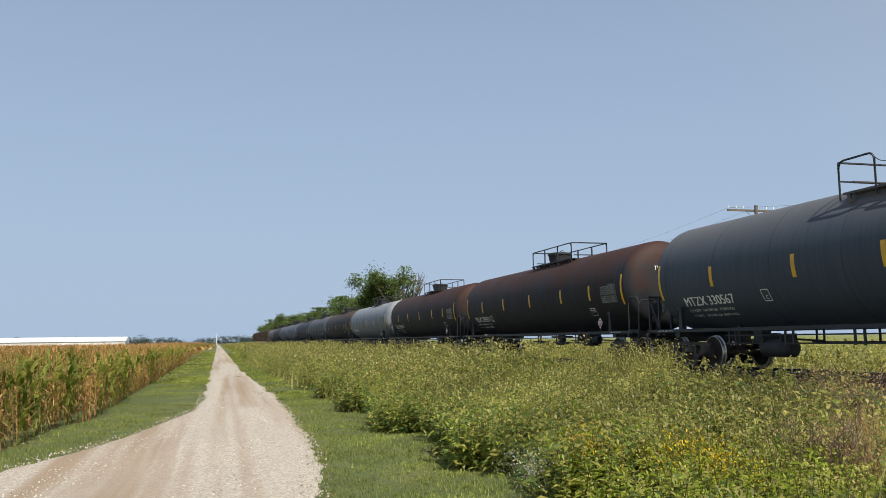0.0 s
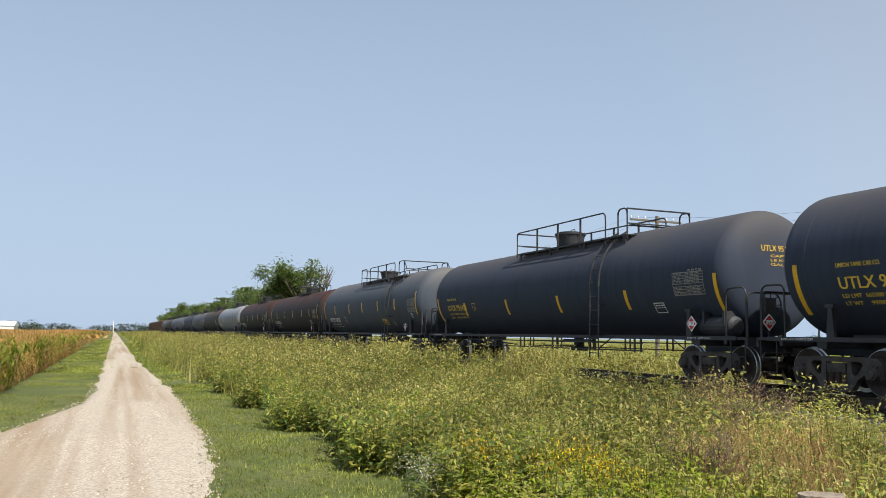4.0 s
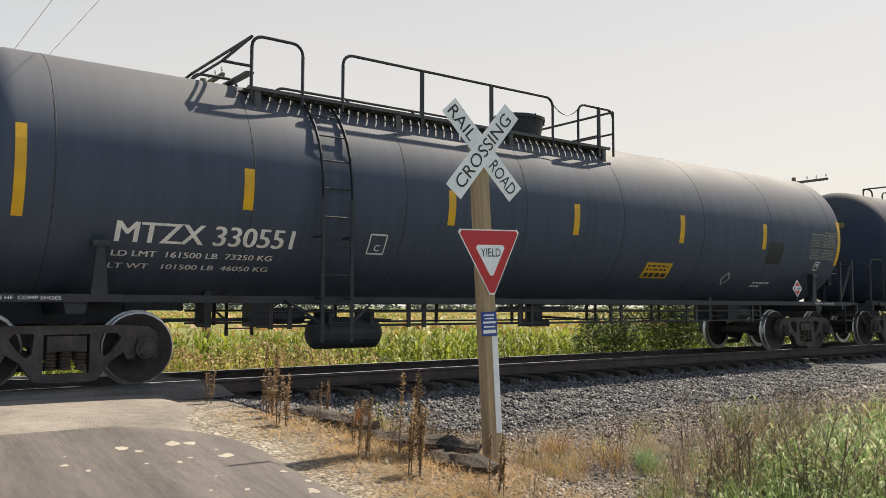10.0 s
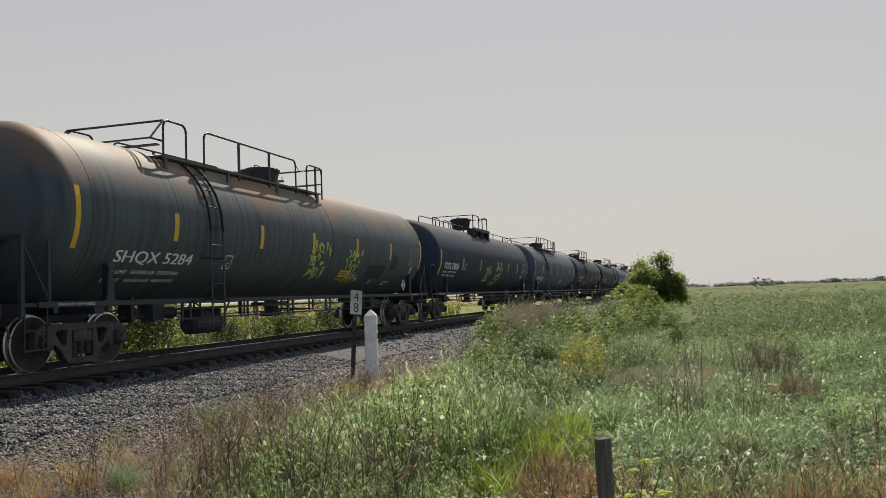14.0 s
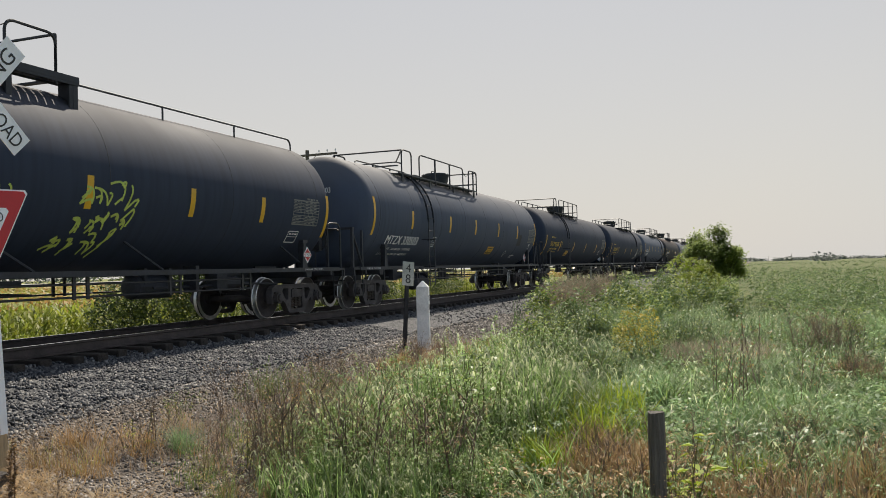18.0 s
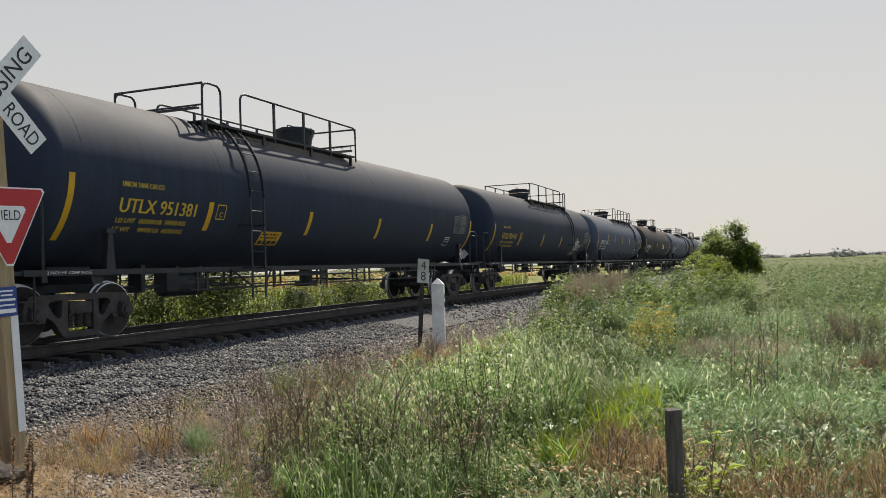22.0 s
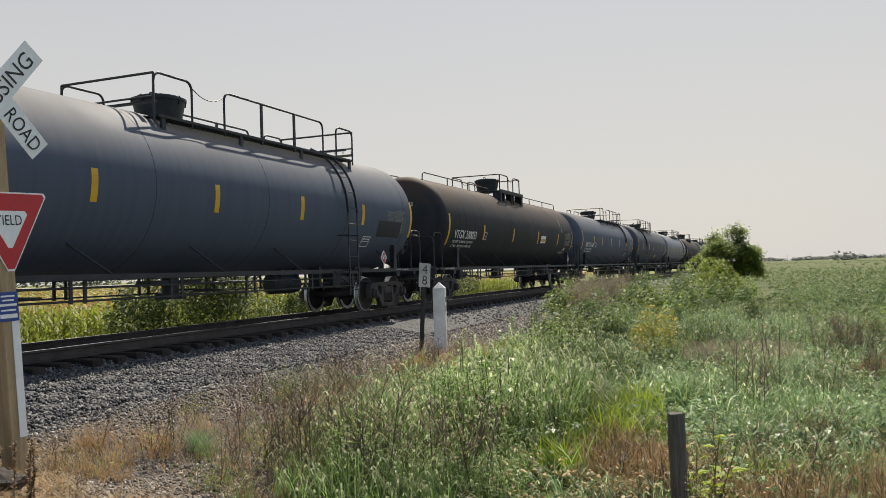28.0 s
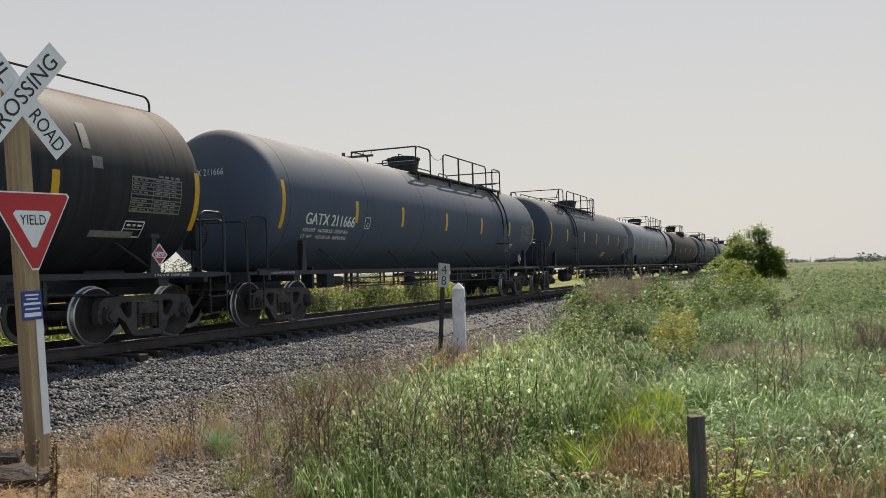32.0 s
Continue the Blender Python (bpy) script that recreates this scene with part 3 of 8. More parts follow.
def lane_mesh():
    """The gravel lane: straight beside the track, bending to meet the road."""
    v, q = [], []
    # left edge, right edge: y as functions of x
    for x in np.concatenate([np.arange(-900, -240, 20), np.arange(-240, -60, 5), np.arange(-60, -1.0, 0.25)]):
        span = x + np.linspace(-3.0, 3.0, 13) if x > -80 else np.array([x])
        lo = np.interp(span, [-900, -45, -28, -21, -17, -13, -8, -1], [-3.6, -3.1, -3.15, -4.3, -5.5, -6.6, -7.6, -8.5]).mean() + 0.05 * math.sin(x * 0.9) + 0.04 * math.sin(x * 5.3)
        hi = np.interp(span, [-900, -60, -33, -19, -14, -11, -6, -1], [-1.6, -0.9, -0.45, -0.65, -0.9, -1.3, -2.2, -2.8]).mean() + 0.03 * math.sin(x * 1.3 + 1) + 0.04 * math.sin(x * 6.1)
        for i in range(13):
            y = lo + (hi - lo) * i / 12
            v.append((x, y, (0.075 + 0.02 * math.cos(i / 12 * 4 * math.pi)) if 0 < i < 12 else 0.0))
    v = np.array(v)
    v[:, 2] += ground_z(v[:, 0], v[:, 1])
    v[:, 2] = np.minimum(v[:, 2], 0.02)
    rows = len(v) // 13
    q = [(r * 13 + i, (r + 1) * 13 + i, (r + 1) * 13 + i + 1, r * 13 + i + 1) for r in range(rows - 1) for i in range(12)]
    me = bpy.data.meshes.new("lane")
    quads(me, v, np.array(q))
    me.materials.append(M["lane"])
    me.polygons.foreach_set("use_smooth", np.ones(len(q), bool))
    return me


single("lane", lane_mesh(), "pale rutted limestone gravel lane beside a cornfield", "lane", kind="structure")

# ---------------- track ----------------


def rail_profile(bm, x0, x1):
    pts = [(-0.07, 0), (0.07, 0), (0.07, 0.012), (0.012, 0.035), (0.012, 0.135), (0.036, 0.148), (0.036, 0.178), (0.028, 0.186), (-0.028, 0.186), (-0.036, 0.178), (-0.036, 0.148), (-0.012, 0.135), (-0.012, 0.035), (-0.07, 0.012)]
    a = [bm.verts.new((x0, y, z)) for y, z in pts]
    b = [bm.verts.new((x1, y, z)) for y, z in pts]
    for i in range(len(pts)):
        j = (i + 1) % len(pts)
        f = bm.faces.new((a[i], a[j], b[j], b[i]))
        f.material_index = 1 if i in (6, 7, 8) else 0
    bm.faces.new(a), bm.faces.new(b[::-1])


track = tagged(thing("railway_track", "single railway track with worn steel rails on dark wooden ties", "track", m=pose(0, TRACK_Y, RAIL_Z - 0.186)), kind="structure")
rail_me = mesh_of("rail", lambda bm: rail_profile(bm, -900, 900), M["railside"], M["railtop"])
part("rail", rail_me, track, (0, -0.7535, 0))
part("rail", rail_me, track, (0, 0.7535, 0))


M["crossing"] = (mat("crumbling_crossing_asphalt", (0.13, 0.12, 0.11), 0.9, var=0.45, scale=1.2, bump=0.8, bump_scale=40))
def paving(bm, wide):
    """A strip of paving with broken ends."""
    r = random.Random(int(wide * 100))
    n = 6
    rim = [(-2.9 + r.uniform(-0.2, 0.25), -wide / 2 + wide * i / n) for i in range(n + 1)] + [(2.9 + r.uniform(-0.25, 0.2), wide / 2 - wide * i / n) for i in range(n + 1)]
    lo, hi = [bm.verts.new((x * 1.07, y, 0.02)) for x, y in rim], [bm.verts.new((x, y, 0.178)) for x, y in rim]
    bm.faces.new(hi), bm.faces.new(lo[::-1])
    for i in range(len(rim)):
        j = (i + 1) % len(rim)
        bm.faces.new((lo[i], lo[j], hi[j], hi[i]))


xing = tagged(thing("crossing_surface", "crumbling dusty asphalt level with the rails", "crossing", m=pose(0.85, TRACK_Y, RAIL_Z - 0.186)), kind="structure")
for dy, wide in ((-1.15, 0.66), (0, 1.2), (1.15, 0.66)):
    part("paving_panel", mesh_of(("paving_panel", wide), lambda bm: paving(bm, wide), M["crossing"]), xing, (0, dy, 0))


def tie_shape(bm):
    v = box(bm, (0, 0, 0), (0.22, 2.6, 0.17))
    bmesh.ops.bevel(bm, geom=list(bm.edges), offset=0.012, segments=1, affect="EDGES")


tie_me = mesh_of("tie", tie_shape, M["tie"])
rng = random.Random(5)
far_ties = bmesh.new()
for i in range(-340, 341):
    x = i * 0.53
    if -2.2 < x < 3.9:
        continue
    if -34 < x < 62:
        t = part("tie", tie_me, track, (x + rng.uniform(-0.03, 0.03), rng.uniform(-0.06, 0.06), -0.088 + rng.uniform(-0.012, 0.0)))
        t.rotation_euler = (0, rng.uniform(-0.02, 0.02), rng.uniform(-0.02, 0.02))
    else:
        box(far_ties, (x, 0, -0.09), (0.22, 2.6, 0.17))
fm = bpy.data.meshes.new("ties")
far_ties.to_mesh(fm)
far_ties.free()
fm.materials.append(M["tie"])
tagged(part("ties", fm, track), kind="stuff")

# ---------------- tank cars ----------------
# A car stands in its own space: x from coupling to coupling, y across (the road side is -y), z up from the rail head.
CAR_L, TANK_R, TANK_Z = 20.4, 1.52, 2.63
WHEEL_R, WHEEL_BASE, TRUCK_X = 0.457, 1.80, 2.02
TRAIN_X, TRAIN_V = 37.3, 7.793


def car_x(k):
    """Where the car's first coupling stands at the start; couplings are not all drawn out alike."""
    return TRAIN_X + k * CAR_L + (0.42 if k > 9 else {-1: -0.25, 2: -0.12, 3: 0.1, 4: -0.05, 7: -0.1}.get(k, 0.0))


def side(x, z, off=0.004, near=-1):
    """The point on the tank's side at height z."""
    a = math.asin(max(-0.99, min(0.99, (z - TANK_Z) / TANK_R)))
    r = TANK_R + off
    return (x, near * r * math.cos(a), TANK_Z + r * math.sin(a))


def build_tank(bm):
    L, e = CAR_L - 1.62, 0.52
    prof = [(0, 0)]
    for i in range(1, 17):
        a = (i / 16) ** 1.25 * math.pi / 2
        prof.append((e * (1 - math.cos(a)), TANK_R * math.sin(a) ** 0.52))
    body = [(e, TANK_R)]
    prof = prof[:-1] + body + [(L - x, r) for x, r in prof[::-1]]
    revolve_x(bm, prof, (0.81, 0, TANK_Z), 64)


def build_seam(bm):
    revolve_x(bm, [(-0.014, TANK_R - 0.003), (-0.006, TANK_R + 0.003), (0.006, TANK_R + 0.003), (0.014, TANK_R - 0.003)], (0, 0, TANK_Z), 56)


def build_wheelset(bm):
    for s in (-1, 1):
        prof = [(0.10, 0), (0.10, 0.11), (0.045, 0.13), (0.005, 0.25), (0.035, 0.37), (0.048, 0.41), (0.05, 0.422), (0.05, 0.437), (0.043, 0.455), (-0.04, 0.457), (-0.055, 0.484), (-0.085, 0.48), (-0.085, 0.39), (-0.03, 0.36), (-0.05, 0.13), (-0.1, 0.11), (-0.1, 0)]
        n0 = len(bm.faces)
        revolve_x(bm, [(s * x, r) for x, r in prof], (s * 0.785, 0, 0), 24)
        bm.faces.ensure_lookup_table()
        for f in bm.faces[n0:]:
            c = f.calc_center_median()
            r = math.hypot(c.y, c.z)
            if 0.426 < r < 0.475:
                f.material_index = 1
    rod(bm, (-1.05, 0, 0), (1.05, 0, 0), 0.085, 12)
    for s in (-1, 1):
        rod(bm, (s * 1.02, 0, 0), (s * 1.14, 0, 0), 0.11, 12)
        for k in range(3):
            a = k * 2.094
            rod(bm, (s * 1.13, 0.06 * math.cos(a), 0.06 * math.sin(a)), (s * 1.165, 0.06 * math.cos(a), 0.06 * math.sin(a)), 0.02, 6)
    bmesh.ops.rotate(bm, cent=(0, 0, 0), matrix=Matrix.Rotation(radians(90), 3, "Z"), verts=bm.verts)


def slab(bm, pts, y0, y1):
    """A plate of the given outline in x and z, between y0 and y1."""
    a = [bm.verts.new((x, y0, z)) for x, z in pts]
    b = [bm.verts.new((x, y1, z)) for x, z in pts]
    bm.faces.new(a), bm.faces.new(b[::-1])
    for i in range(len(pts)):
        j = (i + 1) % len(pts)
        bm.faces.new((a[i], b[i], b[j], a[j]))


def build_sideframe(bm):
    """One casting: a plate with two triangular windows and the spring window, jaws over the axle boxes."""
    half = [(0, 0.755), (0.6, 0.755), (0.95, 0.735), (1.06, 0.66), (1.09, 0.5), (1.07, 0.34), (1.0, 0.32), (0.99, 0.56), (0.8, 0.56), (0.79, 0.34), (0.7, 0.33), (0.66, 0.42), (0.52, 0.33), (0.36, 0.11), (0.28, 0.085), (0, 0.085)]
    loops = [half + [(-x, z) for x, z in half[-2:0:-1]]]
    win = [(0.36, 0.66), (0.58, 0.66), (0.63, 0.6), (0.52, 0.44), (0.44, 0.38), (0.38, 0.42)]
    loops += [win, [(-x, z) for x, z in win], [(-0.26, 0.18), (0.26, 0.18), (0.26, 0.65), (-0.26, 0.65)]]
    edges = []
    for lp in loops:
        v = [bm.verts.new((x, -0.07, z)) for x, z in lp]
        edges += [bm.edges.new((v[i], v[(i + 1) % len(v)])) for i in range(len(v))]
    faces = [f for f in bmesh.ops.triangle_fill(bm, use_beauty=True, use_dissolve=False, edges=edges)["geom"] if isinstance(f, bmesh.types.BMFace)]
    out = bmesh.ops.extrude_face_region(bm, geom=faces)["geom"]
    bmesh.ops.translate(bm, vec=(0, 0.14, 0), verts=[v for v in out if isinstance(v, bmesh.types.BMVert)])


def build_bearing(bm):
    """Axle box in the jaw: adapter, round housing and bolted cap."""
    rod(bm, (0, -0.17, 0), (0, 0.06, 0), 0.125, 14)
    rod(bm, (0, -0.21, 0), (0, -0.16, 0), 0.085, 12, 0.095)
    box(bm, (0, -0.02, 0.1), (0.18, 0.2, 0.07))


def build_springs(bm):
    prof = [(0, 0)]
    for k in range(6):
        prof += [(k * 0.04, 0.055), (k * 0.04 + 0.008, 0.075), (k * 0.04 + 0.024, 0.075), (k * 0.04 + 0.032, 0.055)]
    revolve_x(bm, prof + [(0.24, 0)], (0, 0, 0), 8)
    bmesh.ops.rotate(bm, cent=(0, 0, 0), matrix=Matrix.Rotation(radians(-90), 3, "Y"), verts=bm.verts)


def build_bolster(bm):
    box(bm, (0, 0, 0.54), (0.44, 2.16, 0.18))
    rod(bm, (0, 0, 0.62), (0, 0, 0.76), 0.22, 16)
    for s in (-1, 1):
        rod(bm, (s * 0.42, -0.75, 0.42), (s * 0.42, 0.75, 0.42), 0.05, 8)
        for y in (-0.62, 0.62):
            box(bm, (s * 0.46, y, 0.42), (0.09, 0.16, 0.3))
    rod(bm, (-0.5, 0.1, 0.33), (0.5, 0.1, 0.3), 0.025, 6)


def build_frame(bm, end):
    """Stub sill, end deck, cradle and bolster wings of one end; the coupling lies at x = 0."""
    box(bm, (1.75, 0, 0.93), (2.9, 0.42, 0.34))
    box(bm, (0.62, 0, 1.08), (0.7, 2.9, 0.06))
    box(bm, (0.98, 0, 1.02), (0.1, 2.9, 0.16))
    box(bm, (0.29, 0, 1.0), (0.06, 2.9, 0.2))
    slab_pts = [(TRUCK_X - 0.16, 1.12), (TRUCK_X - 0.1, 0.9), (TRUCK_X + 0.1, 0.9), (TRUCK_X + 0.16, 1.12)]
    slab(bm, slab_pts, -1.42, 1.42)
    for y in (-0.45, 0.45):
        z = TANK_Z - math.sqrt(TANK_R ** 2 - y * y)
        box(bm, (TRUCK_X + 0.35, y, (1.05 + z) / 2 + 0.02), (0.9, 0.05, max(0.06, z - 1.0)))
    box(bm, (3.3, 0, 1.0), (0.8, 0.5, 0.14))


def build_jack_pad(bm):
    slab(bm, [(-0.1, 1.1), (0.1, 1.1), (0.045, 1.7), (-0.045, 1.7)], -0.02, 0.02)
    box(bm, (0, 0.02, 1.73), (0.2, 0.12, 0.07))
    box(bm, (0, 0.07, 1.4), (0.02, 0.16, 0.6))


def build_coupler(bm):
    box(bm, (0.3, 0, 0.84), (0.5, 0.16, 0.18))
    box(bm, (0.02, 0.02, 0.84), (0.22, 0.26, 0.28))
    box(bm, (-0.06, -0.1, 0.84), (0.14, 0.1, 0.26))
    box(bm, (0.42, 0, 0.86), (0.12, 0.5, 0.34))
    rod(bm, (0.22, -1.2, 0.78), (0.22, 0.1, 0.78), 0.018, 6)
    rod(bm, (0.22, -1.2, 0.78), (0.22, -1.28, 0.58), 0.018, 6)


def build_hose(bm):
    pts = [(0.38, -0.28, 0.78), (0.3, -0.28, 0.62), (0.2, -0.27, 0.5), (0.08, -0.26, 0.43), (-0.02, -0.26, 0.42)]
    tube(bm, pts, 0.03, 7)
    box(bm, (-0.02, -0.26, 0.44), (0.1, 0.06, 0.1))
    rod(bm, (0.38, -0.28, 0.74), (0.38, -0.28, 0.9), 0.04, 8)


def bent(a, b, c, d, r=0.16, n=4):
    """Two uprights and the rail between, with rounded corners."""
    a, b, c, d = map(Vector, (a, b, c, d))

    def corner(p, q, s):
        u, w = (p - q).normalized() * r, (s - q).normalized() * r
        return [q + u * (1 - math.sin(t)) + w * (1 - math.cos(t)) for t in np.linspace(0, math.pi / 2, n + 1)]
    return [a, *corner(a, b, c), *corner(b, c, d), d]


def build_end_rail(bm):
    for y in (-1.38, 1.38):
        tube(bm, bent((0.36, y, 1.1), (0.36, y, 2.22), (1.02, y, 2.22), (1.02, y, 1.1)), 0.022)
    tube(bm, bent((0.33, -1.38, 1.1), (0.33, -1.38, 2.1), (0.33, 1.38, 2.1), (0.33, 1.38, 1.1)), 0.02)


def build_end_posts(bm):
    for y in (-1.36, -0.62, 0.62, 1.36):
        box(bm, (0.36, y, 1.62), (0.07, 0.07, 1.1))
    box(bm, (0.36, 0, 2.14), (0.07, 2.8, 0.06))
    box(bm, (0.66, 0, 2.16), (0.6, 1.3, 0.05))
    for y in (-1.36, 1.36):
        rod(bm, (0.4, y, 2.0), (0.95, y, 1.1), 0.03, 6)
        box(bm, (0.92, y, 1.6), (0.06, 0.06, 1.0))


def build_step(bm):
    for x in (0.36, 0.82):
        rod(bm, (x, 0, 1.08), (x, 0, 0.36), 0.018, 6)
    for z in (0.38, 0.68):
        rod(bm, (0.36, 0, z), (0.82, 0, z), 0.018, 6)


def build_brake_wheel(bm):
    pts = [(0.34, 0.7 + 0.29 * math.cos(a), 1.84 + 0.29 * math.sin(a)) for a in np.linspace(0, 2 * math.pi, 17)]
    tube(bm, pts, 0.018, 6)
    for a in np.linspace(0, math.pi, 5)[:-1]:
        rod(bm, (0.35, 0.7 - 0.28 * math.cos(a), 1.84 - 0.28 * math.sin(a)), (0.35, 0.7 + 0.28 * math.cos(a), 1.84 + 0.28 * math.sin(a)), 0.012, 5)
    box(bm, (0.42, 0.7, 1.78), (0.16, 0.3, 0.44))
    rod(bm, (0.42, 0.7, 1.6), (0.42, 0.7, 1.1), 0.025, 6)


def build_sill(bm):
    box(bm, (CAR_L / 2, 0, 1.08), (CAR_L - 1.2, 0.07, 0.09))


def build_guard_rail(bm):
    for z in (0.72, 0.92):
        rod(bm, (4.3, 0, z), (CAR_L - 4.3, 0, z), 0.018, 6)
    for x in np.arange(4.5, CAR_L - 4.2, 2.25):
        for d in (0, 0.28):
            box(bm, (x + d, 0, 0.88), (0.06, 0.03, 0.4))


def build_outlet(bm):
    rod(bm, (0, 0, 0.72), (0, 0, 1.2), 0.17, 12)
    box(bm, (0, 0, 0.68), (0.42, 0.42, 0.12))
    box(bm, (0, 0, 0.95), (1.5, 0.36, 0.1))
    rod(bm, (-0.1, -1.3, 0.78), (0.2, 0, 0.8), 0.02, 6)


def build_reservoir(bm):
    revolve_x(bm, [(0, 0), (0.03, 0.16), (0.1, 0.23), (1.1, 0.23), (1.17, 0.16), (1.2, 0)], (0, 0, 0), 16)
    for x in (0.25, 0.95):
        box(bm, (x, 0, 0.2), (0.07, 0.46, 0.3))


def build_brake_gear(bm):
    box(bm, (0.3, 0, 0.02), (0.34, 0.3, 0.34))
    rod(bm, (0.5, 0, 0), (1.0, 0, 0), 0.12, 10)
    rod(bm, (-1.6, 0, -0.05), (0.3, 0, -0.05), 0.025, 6)
    rod(bm, (1.0, 0, -0.02), (2.6, 0, -0.08), 0.025, 6)
    box(bm, (-0.5, 0, 0.1), (0.1, 0.3, 0.5))


def build_ladder(bm):
    path = [(-1.66, 0.5), (-1.66, 2.5)]
    for a in np.linspace(8, 66, 8):
        path.append((-(TANK_R + 0.12) * math.cos(radians(a)), TANK_Z + (TANK_R + 0.12) * math.sin(radians(a))))
    for s in (-0.23, 0.23):
        for p, q in zip(path, path[1:]):
            d = Vector((0, q[0] - p[0], q[1] - p[1]))
            box(bm, (s, (p[0] + q[0]) / 2, (p[1] + q[1]) / 2), (0.055, 0.016, d.length + 0.01), d.to_track_quat("Z", "X").to_matrix())
    dist = 0.12
    seglen = [math.dist(p, q) for p, q in zip(path, path[1:])]
    while dist < sum(seglen):
        k, r = 0, dist
        while r > seglen[k]:
            r -= seglen[k]
            k += 1
        f = r / seglen[k]
        y, z = path[k][0] + f * (path[k + 1][0] - path[k][0]), path[k][1] + f * (path[k + 1][1] - path[k][1])
        rod(bm, (-0.23, y, z), (0.23, y, z), 0.012, 6)
        dist += 0.40
    for z in (1.1, 1.95):
        for s in (-0.23, 0.23):
            box(bm, (s, -1.5, z), (0.03, 0.36, 0.03))
    for s in (-1, 1):
        rod(bm, (s * 0.23, -1.64, 0.75), (s * 0.7, -1.5, 1.08), 0.02, 6)


def build_platform(bm, a, b, wide=0.62, z=4.09, half=0.21):
    for s in (-1, 1):
        n = int((b - a) / 0.16)
        for i in range(n):
            box(bm, (a + (b - a) * (i + 0.5) / n, s * wide, z), ((b - a) / n - 0.035, 2 * half, 0.02))
        for y in (wide - half, wide, wide + half):
            box(bm, ((a + b) / 2, s * y, z - 0.01), (b - a, 0.03, 0.05))
        for x in np.linspace(a + 0.15, b - 0.15, max(3, int((b - a) / 1.9) + 1)):
            foot = TANK_Z + math.sqrt(TANK_R ** 2 - (wide + half) ** 2)
            box(bm, (x, s * (wide + half - 0.03), (z + foot) / 2 - 0.06), (0.09, 0.05, z - foot + 0.16))
    for x in (a + 0.1, b - 0.1):
        box(bm, (x, 0, 4.24), (0.12, 2 * wide, 0.03))


def build_dome(bm):
    rod(bm, (0, 0, 4.05), (0, 0, 4.2), 0.4, 28, 0.44)
    rod(bm, (0, 0, 4.2), (0, 0, 4.52), 0.44, 28, 0.5)
    rod(bm, (0, 0, 4.52), (0, 0, 4.57), 0.53, 28)
    for k in range(8):
        a = k * 0.785
        rod(bm, (0.5 * math.cos(a), 0.5 * math.sin(a), 4.44), (0.5 * math.cos(a), 0.5 * math.sin(a), 4.6), 0.018, 6)


def build_lid(bm):
    rod(bm, (0, 0, 4.58), (0, 0, 4.62), 0.4, 20)
    tube(bm, bent((-0.14, 0.1, 4.62), (-0.14, 0.1, 4.72), (0.14, 0.1, 4.72), (0.14, 0.1, 4.62), 0.04, 3), 0.014)
    box(bm, (-0.46, 0, 4.53), (0.16, 0.1, 0.1))


def build_loop(bm, x0, x1, y, top=4.72, foot=3.84, mids=()):
    tube(bm, bent((x0, y, foot), (x0, y, top), (x1, y, top), (x1, y, foot)), 0.024, 6)
    for x in mids:
        box(bm, (x, y, (foot + top) / 2), (0.06, 0.04, top - foot))


def build_end_loop(bm, x, y, top=4.86):
    """A rail across the end of the platform, sloping out to a lower bar."""
    tube(bm, [(x, y, 4.08), (x, y, top), (x, -y, top), (x, -y, 4.08)], 0.024, 6)


def build_low_rail(bm, x0, x1, y, top=4.27):
    foot = TANK_Z + math.sqrt(TANK_R ** 2 - y * y) - 0.02
    tube(bm, bent((x0, y, foot), (x0, y, top), (x1, y, top), (x1, y, foot)), 0.02, 6)
    for x in np.linspace(x0, x1, max(2, int((x1 - x0) / 2.1) + 1))[1:-1]:
        rod(bm, (x, y, foot), (x, y, top), 0.02, 6)


def wrap_patch(bm, x0, x1, z0, z1, off=0.004, n=6):
    """A patch of sheet lying on the tank's near side."""
    lo = [bm.verts.new(side(x0, z0 + (z1 - z0) * i / n, off)) for i in range(n + 1)]
    hi = [bm.verts.new(side(x1, z0 + (z1 - z0) * i / n, off)) for i in range(n + 1)]
    for i in range(n):
        bm.faces.new((lo[i], hi[i], hi[i + 1], lo[i + 1]))


def wrap_text(bm, text, x0, width, cap, z, off=0.006):
    """Lettering on the tank's near side; z is its middle."""
    v, f = letters(text, 1.0)
    xs, ys = [p[0] for p in v], [p[1] for p in v]
    sx, sy = width / (max(xs) - min(xs)), cap / max(0.5, max(ys) - min(ys))
    h0 = TANK_R * math.asin((z - TANK_Z) / TANK_R)
    # drawn twice, a little apart, for the weight of a stencil
    for k in range(2):
        made = []
        for p in v:
            a = (h0 + (p[1] - (max(ys) + min(ys)) / 2) * sy) / TANK_R
            r = TANK_R + off + 0.001 * k
            made.append(bm.verts.new((x0 + (p[0] - min(xs)) * sx + 0.07 * cap * k, -r * math.cos(a), TANK_Z + r * math.sin(a))))
        for q in f:
            bm.faces.new([made[i] for i in q])


def head_text(bm, text, y0, width, cap, z, x, s=1):
    v, f = letters(text, 1.0)
    xs, ys = [p[0] for p in v], [p[1] for p in v]
    sx, sy = width / (max(xs) - min(xs)), cap / max(0.5, max(ys) - min(ys))
    made = []
    for p in v:
        y, h = y0 - (p[0] - min(xs)) * sx, z + p[1] * sy
        a = math.asin(min(0.99, math.hypot(y, h - TANK_Z) / TANK_R) ** (1 / 0.52))
        made.append(bm.verts.new((x + s * (0.52 * (1 - math.cos(a)) - 0.012), s * y, h)))
    for q in f:
        bm.faces.new([made[i] for i in q])


